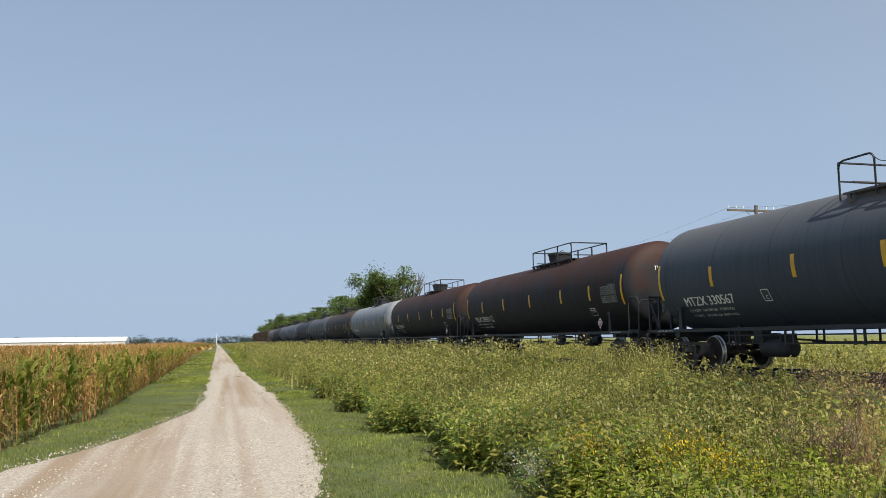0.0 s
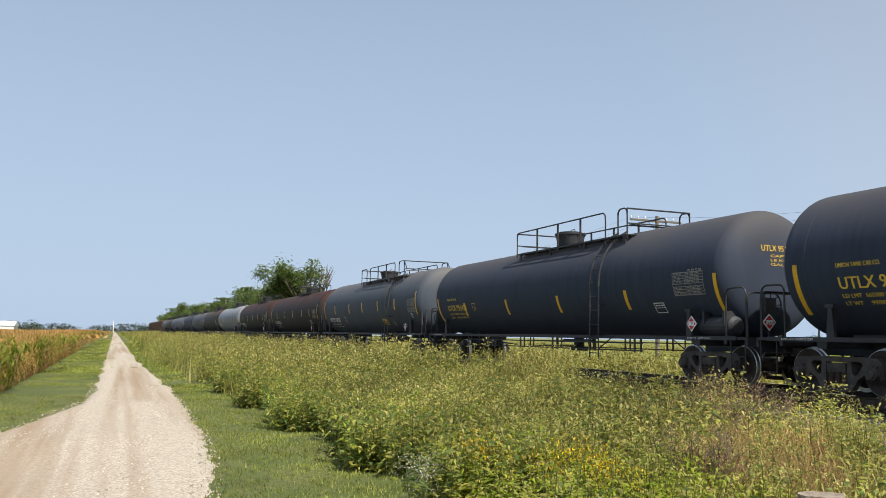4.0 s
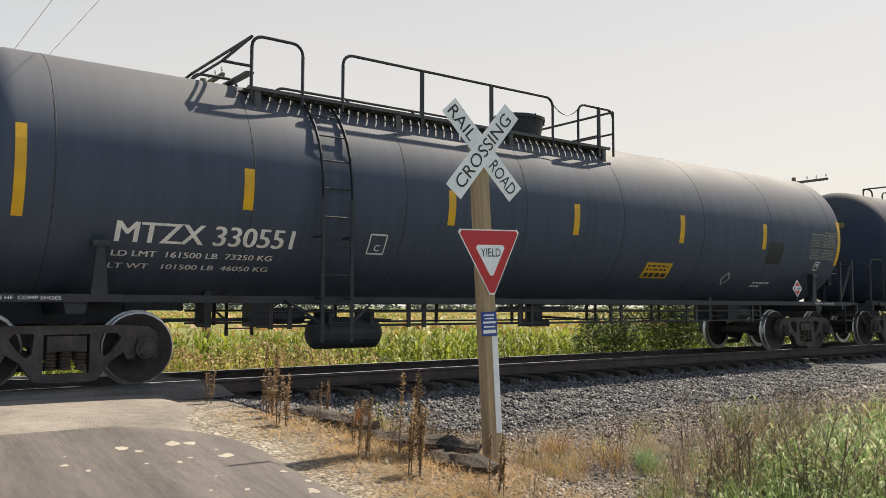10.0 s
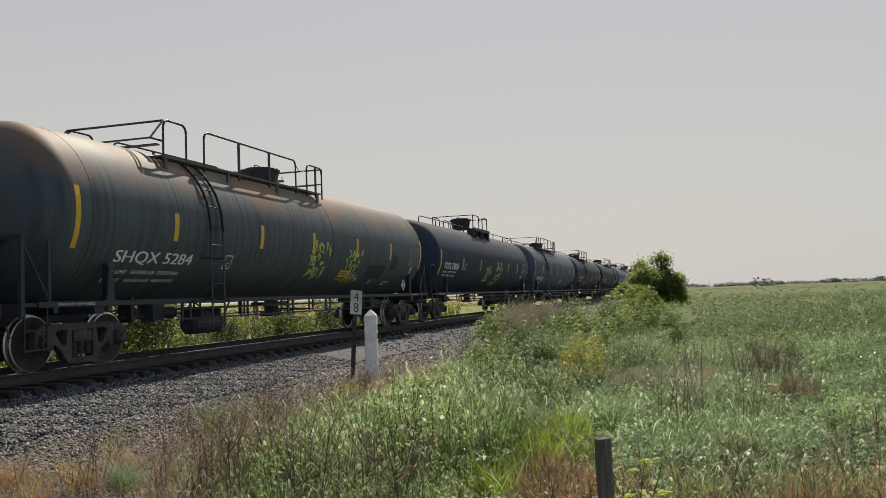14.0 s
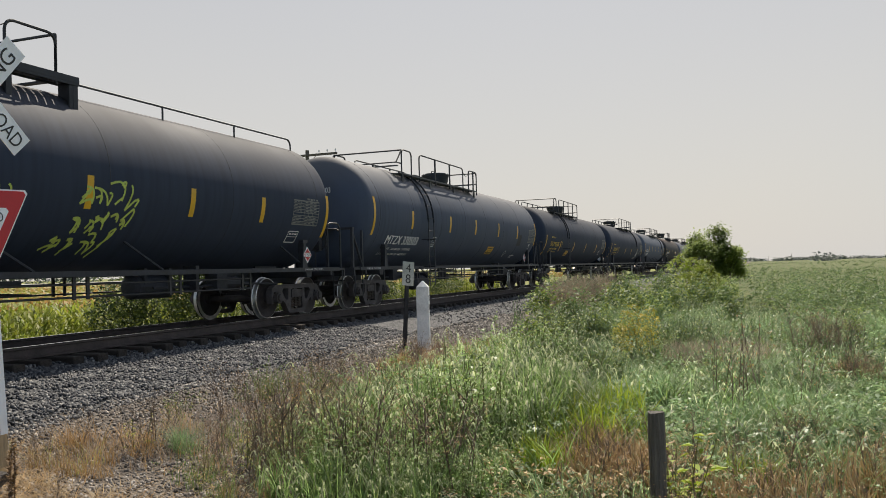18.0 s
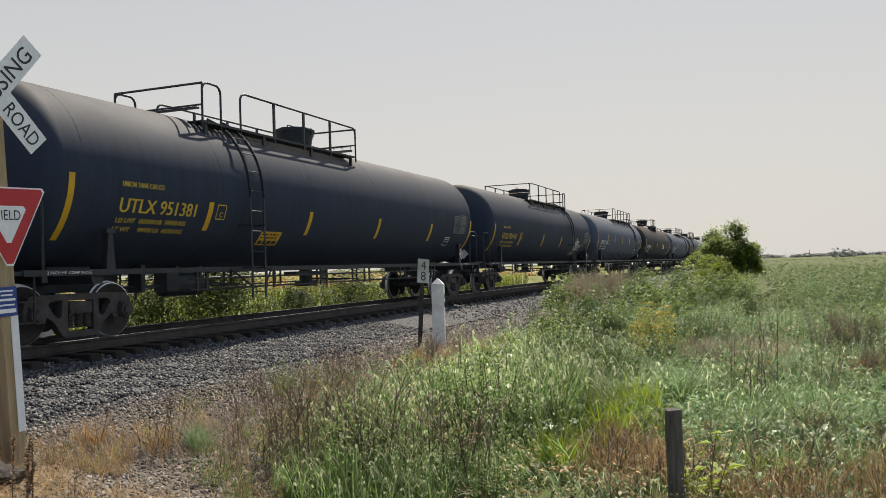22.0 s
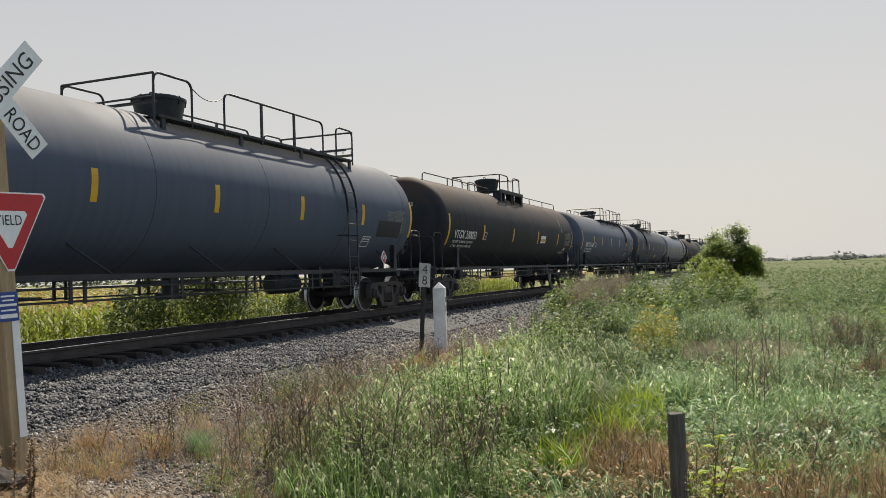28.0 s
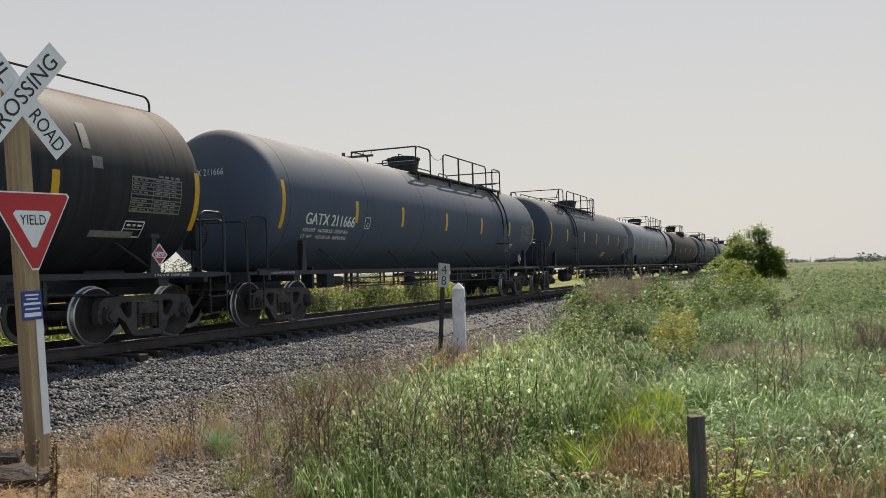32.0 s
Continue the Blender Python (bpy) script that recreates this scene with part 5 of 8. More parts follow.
BLACK = "black steel tank car with yellow stripes, railed platform"
cars = [
    (-13, "T", "black", "black steel tank car, far along the line"), (-12, "T", "dustybrown", "dusty black tank car, far along the line"),
    (-11, "T", "black", "black steel tank car, far along the line"), (-10, "T", "black", "black steel tank car, far along the line"),
    (-9, "T", "navy", "black steel tank car, far along the line"), (-8, "T", "slate", "slate-grey steel tank car"), (-7, "T", "dustybrown", "dusty black steel tank car"),
    (12, "ML", "slate", "slate-black steel tank car with pale lettering"), (13, "GR", "silver", "light grey steel tank car"), (14, "V", "dustybrown", "dust-brown steel tank car with a long top handrail"),
    (15, "ML", "slate", "slate-grey steel tank car"), (16, "ML", "slate", "slate-grey steel tank car"), (17, "V", "green", "grey-green steel tank car"),
    (18, "UR", "navy", "black steel tank car"), (19, "ML", "black", "black steel tank car"), (20, "ML", "black", "black steel tank car"),
]
TRAIN = [(k, tank_car(k, kind, paint, lab, detail=1, placard=False)) for k, kind, paint, lab in cars]
# patches of paint and sheet that single cars carry: name, x from and to, z from and to, paint, label
EXTRA = {
    0: (("repaint_patch", 17.75, 18.1, 1.75, 2.0, "frame", ""),),
    -1: (("tare_label", 17.02, 17.34, 1.93, 2.06, "gold", "small yellow label"),),
    4: (("repaint_patch", 14.2, 15.7, 1.65, 2.05, "frame", ""),),
    8: (("white_overpaint", 15.35, 16.6, 1.45, 1.62, "dim", "smear of white overpaint"), ("white_overpaint", 15.6, 16.5, 1.68, 2.2, "chalk", "patch of white overpaint"), ("tare_label", 17.4, 17.7, 1.9, 2.05, "dim", "")),
    9: (("repaint_patch", 17.1, 18.5, 1.98, 2.4, "frame", "dark repainted patch"),),
    10: (("tape_bar", 16.95, 17.85, 1.7, 1.8, "dim", "pale strip of tape"), ("tape_square", 16.8, 17.0, 2.72, 2.9, "dim", "pale square of tape"), ("tape_bar", 16.65, 16.8, 3.0, 3.4, "dim", "pale strip of tape"), ("notice_label", 12.95, 13.8, 2.13, 2.45, "signwhite", "white and yellow label"), ("notice_band", 13.0, 13.75, 2.2, 2.32, "label", "")),
}
for k, kind, paint, lab, mark, mp, tags in (
    (-6, "T", "silver", "silver-grey steel tank car with stained sides", "TILX 270206", "white", ()),
    (-5, "T", "rusty", "rusted brown-black steel tank car", "TILX 270204", "white", ()),
    (-4, "T", "rusty", "rusted brown-black steel tank car with a short railed platform", "TILX 270211", "white", ()),
    (-3, "MR", "slate", "slate-black steel tank car with white lettering", "MTZX 330567", "white", ()),
    (-2, "UR", "navy", BLACK + " and yellow lettering", "UTLX 951418", "gold", ()),
    (-1, "UR", "navy", BLACK + " and yellow lettering", "UTLX 951409", "gold", ()),
    (0, "UL", "navy", BLACK + " and yellow lettering", "UTLX 951390", "gold", ()),
    (1, "ML", "charcoal", BLACK + " and white lettering", "MTZX 330535", "white", ()),
    (2, "ML", "charcoal", BLACK + " and white lettering", "MTZX 330551", "white", ()),
    (3, "UL", "navy", BLACK + " and sprayed scrawls", "UTLX 951380", "gold", ((12.1, 1.5, 1.5, 0.9), (14.0, 1.35, 1.4, 1.05))),
    (4, "ML", "green", "grey-green steel tank car with a rust-stained top and scrawls", "SHQX 5284", "white", ((9.9, 1.6, 1.4, 0.95), (12.4, 1.55, 1.4, 0.9))),
    (5, "V", "navy", "black steel tank car with long top handrails and sprayed scrawls", "VTGX 330056", "white", ((8.95, 1.6, 1.2, 0.8), (10.9, 1.4, 1.7, 1.15))),
    (6, "ML", "charcoal", BLACK + " and white lettering", "MTZX 330503", "white", ()),
    (7, "UL", "navy", BLACK + " and yellow lettering", "UTLX 951381", "gold", ()),
    (8, "UR", "navy", BLACK + " and yellow lettering", "UTLX 951414", "gold", ()),
    (9, "GR", "black", BLACK + " and white lettering", "GATX 211701", "white", ()),
    (10, "V", "dustybrown", "dust-brown steel tank car with long top handrails", "VTGX 330033", "white", ()),
    (11, "GR", "black", BLACK + " and white lettering", "GATX 211666", "white", ()),
):
    TRAIN.append((k, tank_car(k, kind, paint, lab, mark, mp, detail=2, tags=tags, extra=EXTRA.get(k, ()))))
for k in range(-18, -13):
    h = thing("hopper_car", "brown ribbed steel hopper car, far along the line", "hopper car", "hopper cars of the train", pose(car_x(k), TRACK_Y, RAIL_Z))
    part("hopper", mesh_of("hopper", build_hopper, M["hopper"]), h, (1.5, 0, 0))
    truck(h, 3.2), truck(h, 16.6)
    TRAIN.append((k, h))

# ---------------- signs, posts and poles ----------------


def bevelled(bm, c, s, off=0.006, rot=None):
    v = box(bm, c, s, rot)
    e = {e for p in v for e in p.link_edges}
    bmesh.ops.bevel(bm, geom=list(e), offset=off, segments=2, affect="EDGES")


def plate(bm, pts, y0, y1):
    slab(bm, pts, y0, y1)


def flat_text(bm, text, width, cap, rot=0.0, at=(0, 0), y=0.0):
    v, f = letters(text, 1.0)
    xs, ys = [p[0] for p in v], [p[1] for p in v]
    sx, sy = width / (max(xs) - min(xs)), cap / (max(ys) - min(ys))
    mx, my = (min(xs) + max(xs)) / 2, (min(ys) + max(ys)) / 2
    c, s = math.cos(rot), math.sin(rot)
    made = []
    for p in v:
        u, w = (p[0] - mx) * sx, (p[1] - my) * sy
        made.append(bm.verts.new((at[0] + c * u - s * w, y, at[1] + s * u + c * w)))
    for q in f:
        bm.faces.new([made[i] for i in q])


def crossing_sign():
    """Crossbuck, yield sign and blue notice on a square timber post."""
    t = thing("crossing_sign", "crossbuck and yield sign on a square lumber post", "sign", m=pose(5.31, 6.73, 0, -2.1, -1.8, -4))
    part("post", mesh_of("sign_post", lambda bm: bevelled(bm, (0, 0, 1.45), (0.15, 0.15, 4.0)), M["lumber"]), t)
    for i, (word, a) in enumerate((("RAIL    ROAD", -48.5), ("CROSSING", 48.5))):
        r = radians(a)
        y = -0.085 - 0.012 * i
        b = part("blade", mesh_of(("blade", i), lambda bm: box(bm, (0, 0, 0), (1.22, 0.006, 0.228), Matrix.Rotation(-r, 3, "Y")), M["signwhite"]), t, (0.0, y, 3.32), "white blade of the crossbuck")
        if i == 0:
            for text, at in (("RAIL", -0.37), ("ROAD", 0.37)):
                part("lettering", mesh_of(("letters", text), lambda bm: flat_text(bm, text, 0.4, 0.14, r, (at * math.cos(r), at * math.sin(r))), M["signblack"]), b, (0, -0.006, 0))
        else:
            part("lettering", mesh_of("letters_crossing", lambda bm: flat_text(bm, word, 1.04, 0.14, r), M["signblack"]), b, (0, -0.006, 0))
    tri = [(-0.37, 0), (-0.35, 0.03), (0.35, 0.03), (0.37, 0), (0.03, -0.62), (-0.03, -0.62)]

    def red(bm):
        plate(bm, [(x * 1.0, z) for x, z in tri], -0.004, 0.0)

    def rim(bm):
        plate(bm, [(x * 1.06, z * 1.05 + 0.012) for x, z in tri], 0.0, 0.004)

    def inner(bm):
        plate(bm, [(-0.16, -0.12), (0.16, -0.12), (0.185, -0.15), (0.02, -0.44), (-0.02, -0.44), (-0.185, -0.15)], -0.008, -0.005)
    y = part("yield_plate", mesh_of("yield_rim", rim, M["signwhite"]), t, (0.03, -0.09, 2.44), "white-edged triangle")
    part("red_face", mesh_of("yield_red", red, M["red"]), y)
    part("white_face", mesh_of("yield_white", inner, M["signwhite"]), y)
    part("lettering", mesh_of("letters_yield", lambda bm: flat_text(bm, "YIELD", 0.25, 0.085, 0, (0, -0.2)), M["signblack"]), y, (0, -0.011, 0))
    n = part("notice", mesh_of("notice", lambda bm: bevelled(bm, (0, 0, 0), (0.2, 0.008, 0.25), 0.003), M["blue"]), t, (-0.03, -0.09, 1.5), "blue emergency notice")
    part("notice_lines", mesh_of("notice_lines", lambda bm: [box(bm, (0, -0.006, z), (w, 0.003, h)) for z, w, h in ((0.09, 0.13, 0.014), (0.055, 0.11, 0.014), (0.015, 0.16, 0.02), (-0.03, 0.14, 0.014), (-0.08, 0.16, 0.035))], M["signwhite"]), n)
    part("reflector_strip", mesh_of("strip", lambda bm: box(bm, (0, 0, 0), (0.07, 0.006, 1.0)), M["signwhite"]), t, (0.038, -0.082, 0.88), "white reflective strip")
    part("back_strip", mesh_of("strip", lambda bm: box(bm, (0, 0, 0), (0.055, 0.006, 1.0)), M["signwhite"]), t, (0.0, 0.082, 0.88))
    return t


crossing_sign()


def whistle_post(bm):
    bevelled(bm, (0, 0, 0.45), (0.2, 0.2, 1.24), 0.015)
    v = bmesh.ops.create_cone(bm, cap_ends=True, segments=4, radius1=0.138, radius2=0.012, depth=0.1)["verts"]
    bmesh.ops.transform(bm, matrix=Matrix.Translation((0, 0, 1.11)) @ Matrix.Rotation(radians(45), 4, "Z"), verts=v)


wp = thing("whistle_post", "white-painted square concrete post with a pointed top", "post", m=pose(16.3, 7.2, -0.02, 0, 0.5, 14) @ Matrix.Scale(1.27, 4))
part("shaft", mesh_of("whistle_post", whistle_post, M["concrete"]), wp)
part("painted_marks", mesh_of("painted_marks", lambda bm: [box(bm, (0, -0.102, z), (0.07, 0.003, 0.09)) for z in (0.72, 0.87)], M["signblack"]), wp)

sp = thing("speed_sign", "small pale numbered sign on a leaning dark steel post", "sign", m=pose(16.2, 7.6, -0.06, -2, 6, -30) @ Matrix.Scale(1.22, 4))
part("post", mesh_of("speed_post", lambda bm: box(bm, (0, 0.02, 0.65), (0.07, 0.035, 1.5)), M["steelpost"]), sp)
pl = part("plate", mesh_of("speed_plate", lambda bm: bevelled(bm, (0, 0, 0), (0.25, 0.006, 0.42), 0.002), mat("weathered_sign_sheet", (0.42, 0.42, 0.38), 0.7, var=0.3, scale=5)), sp, (0, -0.005, 1.38))
part("numerals", mesh_of("speed_numerals", lambda bm: (flat_text(bm, "4", 0.11, 0.15, 0, (0, 0.1)), flat_text(bm, "8", 0.11, 0.16, 0, (0, -0.09))), M["signblack"]), pl, (0, -0.006, 0))


def fence_post(bm, h=1.1, w=0.13):
    n = 10
    rings = []
    rg = random.Random(3)
    for z in np.linspace(0, h, 7):
        rings.append([bm.verts.new(((w / 2 + rg.uniform(-0.006, 0.006)) * math.copysign(abs(math.cos(a)) ** 0.5, math.cos(a)), (w / 2 + rg.uniform(-0.006, 0.006)) * math.copysign(abs(math.sin(a)) ** 0.5, math.sin(a)), z + (rg.uniform(-0.012, 0.012) if z == h else 0))) for a in np.linspace(0, 2 * math.pi, n + 1)[:-1]])
    for a, b in zip(rings, rings[1:]):
        for i in range(n):
            bm.faces.new((a[i], a[(i + 1) % n], b[(i + 1) % n], b[i]))
    bm.faces.new(rings[-1])
    bm.faces.new(rings[0][::-1])


single("fence_post", mesh_of("fence_post", fence_post, M["oldwood"]), "weathered grey wooden fence post among tall grass", "fence post", m=pose(7.0, 1.42, -0.64, 0, 1, 20))
single("sawn_post", mesh_of("sawn_post", lambda bm: fence_post(bm, 1.35, 0.185), M["stubwood"]), "sawn-off pale wooden post among weeds", "post", m=pose(-2.75, 0.29, -0.29, 0, 0, 35))

M["oldtie"] = mat("charred_tie_wood", (0.03, 0.024, 0.02), 0.95, var=0.6, scale=4, bump=1.0, bump_scale=26, stretch=(0.5, 6, 6), tint=(0.13, 0.11, 0.095))


def broken_tie(bm, l):
    """A rotten tie: worn sides, a sagging middle and splintered ends."""
    r = random.Random(int(l * 10))
    n, rings = 12, []
    for i in range(n + 1):
        t = i / n
        thin = min(1, 0.25 + 4 * min(t, 1 - t)) if i % 2 else min(1, 0.6 + 3 * min(t, 1 - t))
        ring = []
        for k in range(8):
            a = k / 8 * 2 * math.pi + 0.39
            ring.append(bm.verts.new((l * (t - 0.5) + r.uniform(-0.03, 0.03), 0.16 * math.cos(a) * thin * r.uniform(0.75, 1.15), 0.06 + 0.1 * math.sin(a) * thin * r.uniform(0.7, 1.2))))
        rings.append(ring)
    for a, b in zip(rings, rings[1:]):
        for k in range(8):
            bm.faces.new((a[k], a[(k + 1) % 8], b[(k + 1) % 8], b[k]))
    bm.faces.new(rings[0][::-1]), bm.faces.new(rings[-1])


# burnt-looking broken ties left lying beside the crossing
for x, y, rz, l in ((4.15, 8.1, -72, 1.3), (4.45, 7.2, -58, 1.7), (4.92, 7.3, -45, 0.95), (4.5, 6.3, -66, 0.8)):
    single("discarded_tie", mesh_of(("old_tie", l), lambda bm: broken_tie(bm, l), M["oldtie"]), "broken dark creosoted tie lying in dry weeds", "railway tie", "discarded ties", pose(x, y, float(ground_z(x, y)), 3, 2, rz))
single("marker_flag", mesh_of("marker_flag", lambda bm: (rod(bm, (0, 0, 0), (0, 0, 0.2), 0.004), box(bm, (0.0, 0, 0.2), (0.09, 0.004, 0.12))), M["orangepaint"]), "small orange marker flag stuck beside the road", "flag", m=pose(4.2, 7.62, float(ground_z(4.2, 7.62)), 0, 10, 20))


def line_pole(x, y, h, lean, arms=True):
    p = thing("utility_pole", "weathered wooden utility pole" + (" with crossarm and insulators" if arms else " beyond the track"), "utility pole", "poles along the track", pose(x, y, float(ground_z(x, y)), 0, lean, 0))
    part("shaft", mesh_of(("pole", h), lambda bm: rod(bm, (0, 0, -0.3), (0, 0, h), 0.15, 12, 0.1), M["pole"]), p)
    if arms:
        arm = part("crossarm", mesh_of("crossarm", lambda bm: (bevelled(bm, (0, 0, 0), (0.1, 3.8, 0.12), 0.01), rod(bm, (0, -0.6, -0.05), (0, 0, -0.62), 0.016, 5), rod(bm, (0, 0.6, -0.05), (0, 0, -0.62), 0.016, 5)), M["pole"]), p, (-0.12, 0, h - 0.3))
        for y0 in (-1.8, -1.3, -0.8, 0.8, 1.3, 1.8):
            part("insulator", mesh_of("insulator", lambda bm: (rod(bm, (0, 0, 0.06), (0, 0, 0.16), 0.015, 6), rod(bm, (0, 0, 0.14), (0, 0, 0.25), 0.045, 8, 0.03)), M["concrete"]), arm, (0, y0, 0))
    return p


POLES = [(9.3, 24.9, 9.5), (-19, 26.2, 7.8), (-43.0, 28.6, 10.2), (-72, 30, 9.4), (-104, 31.5, 9.4), (40, 23.4, 9.2)]
for i, (x, y, h) in enumerate(POLES):
    line_pole(x, y, h, (-2.0, 0.6, 0.3, -0.5, 0.4, 0.5)[i], x != -19)


ROAD_WIRES = [(3.72, 7.5), (3.0, 7.5)]


def wires(bm):
    ps = sorted(POLES)
    for (x0, y0, h0), (x1, y1, h1) in zip(ps[:-2], ps[1:-1]):
        for off, dz in ((-1.8, -0.15), (-0.8, -0.4), (0.8, -0.65), (1.8, -0.9)):
            pts = []
            for t in np.linspace(0, 1, 9):
                z0, z1 = float(ground_z(x0, y0)) + h0, float(ground_z(x1, y1)) + h1 - (2.2 if x1 > 0 else 0)
                pts.append((x0 + (x1 - x0) * t - 0.12, y0 + (y1 - y0) * t + off, z0 + (z1 - z0) * t + dz - 0.35 * 4 * t * (1 - t)))
            tube(bm, pts, 0.005, 4)
    # two more run along the road
    for x, z in ROAD_WIRES:
        tube(bm, [(x, y, z) for y in (-30, 10, 60, 160, 320)], 0.0045, 4)


tagged(single("overhead_wires", mesh_of("overhead_wires", wires, M["steelpost"]), "thin dark overhead wires strung between poles", "wires"), kind="stuff")

for x, y, h in ((-6.25, 24.8, 1.75), (-17.2, 25.6, 1.8), (3.4, 24.7, 1.8)):
    q = thing("marker_post", "slim white marker post at the field's edge", "marker post", "white marker posts", pose(x, y, float(ground_z(x, y)), 0, random.Random(int(x)).uniform(-2, 2), 8))
    part("shaft", mesh_of("marker_post", lambda bm: bevelled(bm, (0, 0, 1.1), (0.13, 0.13, 2.7), 0.02), M["concrete"]), q)
q = thing("round_sign", "back of a pale round sign on a leaning steel post", "sign", m=pose(-10.4, 25.0, float(ground_z(-10.4, 25.0)), 0, -6, 0))
part("post", mesh_of("round_post", lambda bm: box(bm, (0, 0, 1.1), (0.06, 0.04, 2.4)), M["steelpost"]), q)
part("disc", mesh_of("round_disc", lambda bm: rod(bm, (0, 0.03, 1.75), (0, 0.036, 1.75), 0.36, 28), M["signwhite"]), q)

# ---------------- far farm buildings ----------------


def barn_shell(bm, l, w, h, r):
    slab(bm, [(-w / 2, 0), (w / 2, 0), (w / 2, h), (-w / 2, h)], -l / 2, l / 2)


def barn_roof(bm, l, w, h, r):
    slab(bm, [(-w / 2 - 0.5, h), (w / 2 + 0.5, h), (0, h + r)], -l / 2 - 0.4, l / 2 + 0.4)


def barn(name, label, x, y, l, w, h, r, rz, wall="barn", roof="barnroof", vents=0):
    b = thing(name, label, "barn", m=pose(x, y, -0.45, 0, 0, rz))
    part("wall", mesh_of(("wall", l, w, h), lambda bm: barn_shell(bm, l, w, h, r), M[wall]), b)
    part("roof", mesh_of(("roof", l, w, h), lambda bm: barn_roof(bm, l, w, h, r), M[roof]), b)
    for i in range(vents):
        part("fan", mesh_of("fan", lambda bm: rod(bm, (0, -0.2, 1.6), (0, 0.2, 1.6), 1.3, 14), M["darkroof"]), b, (w / 2 + 0.1, (i - vents / 2) * 4 + 1, 0), rz=math.pi / 2)
    for i in range(max(2, int(l / 14))):
        part("side_opening", mesh_of("side_opening", lambda bm: box(bm, (0, 0, 1.8), (0.1, 6.0, 1.1)), M["darkroof"]), b, (-w / 2, -l / 2 + 7 + i * 14, 0))
    return b


barn("livestock_barn", "long low white steel livestock barn beyond the corn", -540, -104, 96, 24, 3.6, 2.8, 0)
barn("livestock_barn", "long low white steel livestock barn beyond the corn", -575, -180, 80, 24, 3.6, 2.8, 0)
barn("machine_shed", "red steel shed far across the beans", -150, 560, 30, 16, 5, 3, 80, "redbarn", "barnroof")
barn("machine_shed", "white steel shed far across the beans", -75, 600, 36, 18, 5, 3, 70)
barn("machine_shed", "white steel shed far across the corn", 150, 520, 60, 20, 5, 3, 90)
barn("farmhouse", "white farmhouse with a dark roof far off", -20, 560, 14, 10, 6, 3.5, 20, "barn", "darkroof")
for x in (-52, -44):
    bn = thing("grain_bin", "round galvanised grain bin far off", "grain bin", "grain bins", pose(x, 590, -0.45))
    part("bin_wall", mesh_of("bin_wall", lambda bm: rod(bm, (0, 0, 0), (0, 0, 7), 4, 24), M["barnroof"]), bn)
    part("bin_roof", mesh_of("bin_roof", lambda bm: rod(bm, (0, 0, 7), (0, 0, 9), 4.1, 24, 0.4), M["barnroof"]), bn)
for x, y, h in ((-780, -4, 10), (1900, -30, 12), (1500, -60, 12)):
    fp = thing("utility_pole", "distant utility pole on the horizon", "utility pole", "far poles", pose(x, y, -0.4))
    part("shaft", mesh_of(("far_pole", h), lambda bm: rod(bm, (0, 0, 0), (0, 0, h), 0.35, 8), M["barn" if x < 0 else "pole"]), fp)

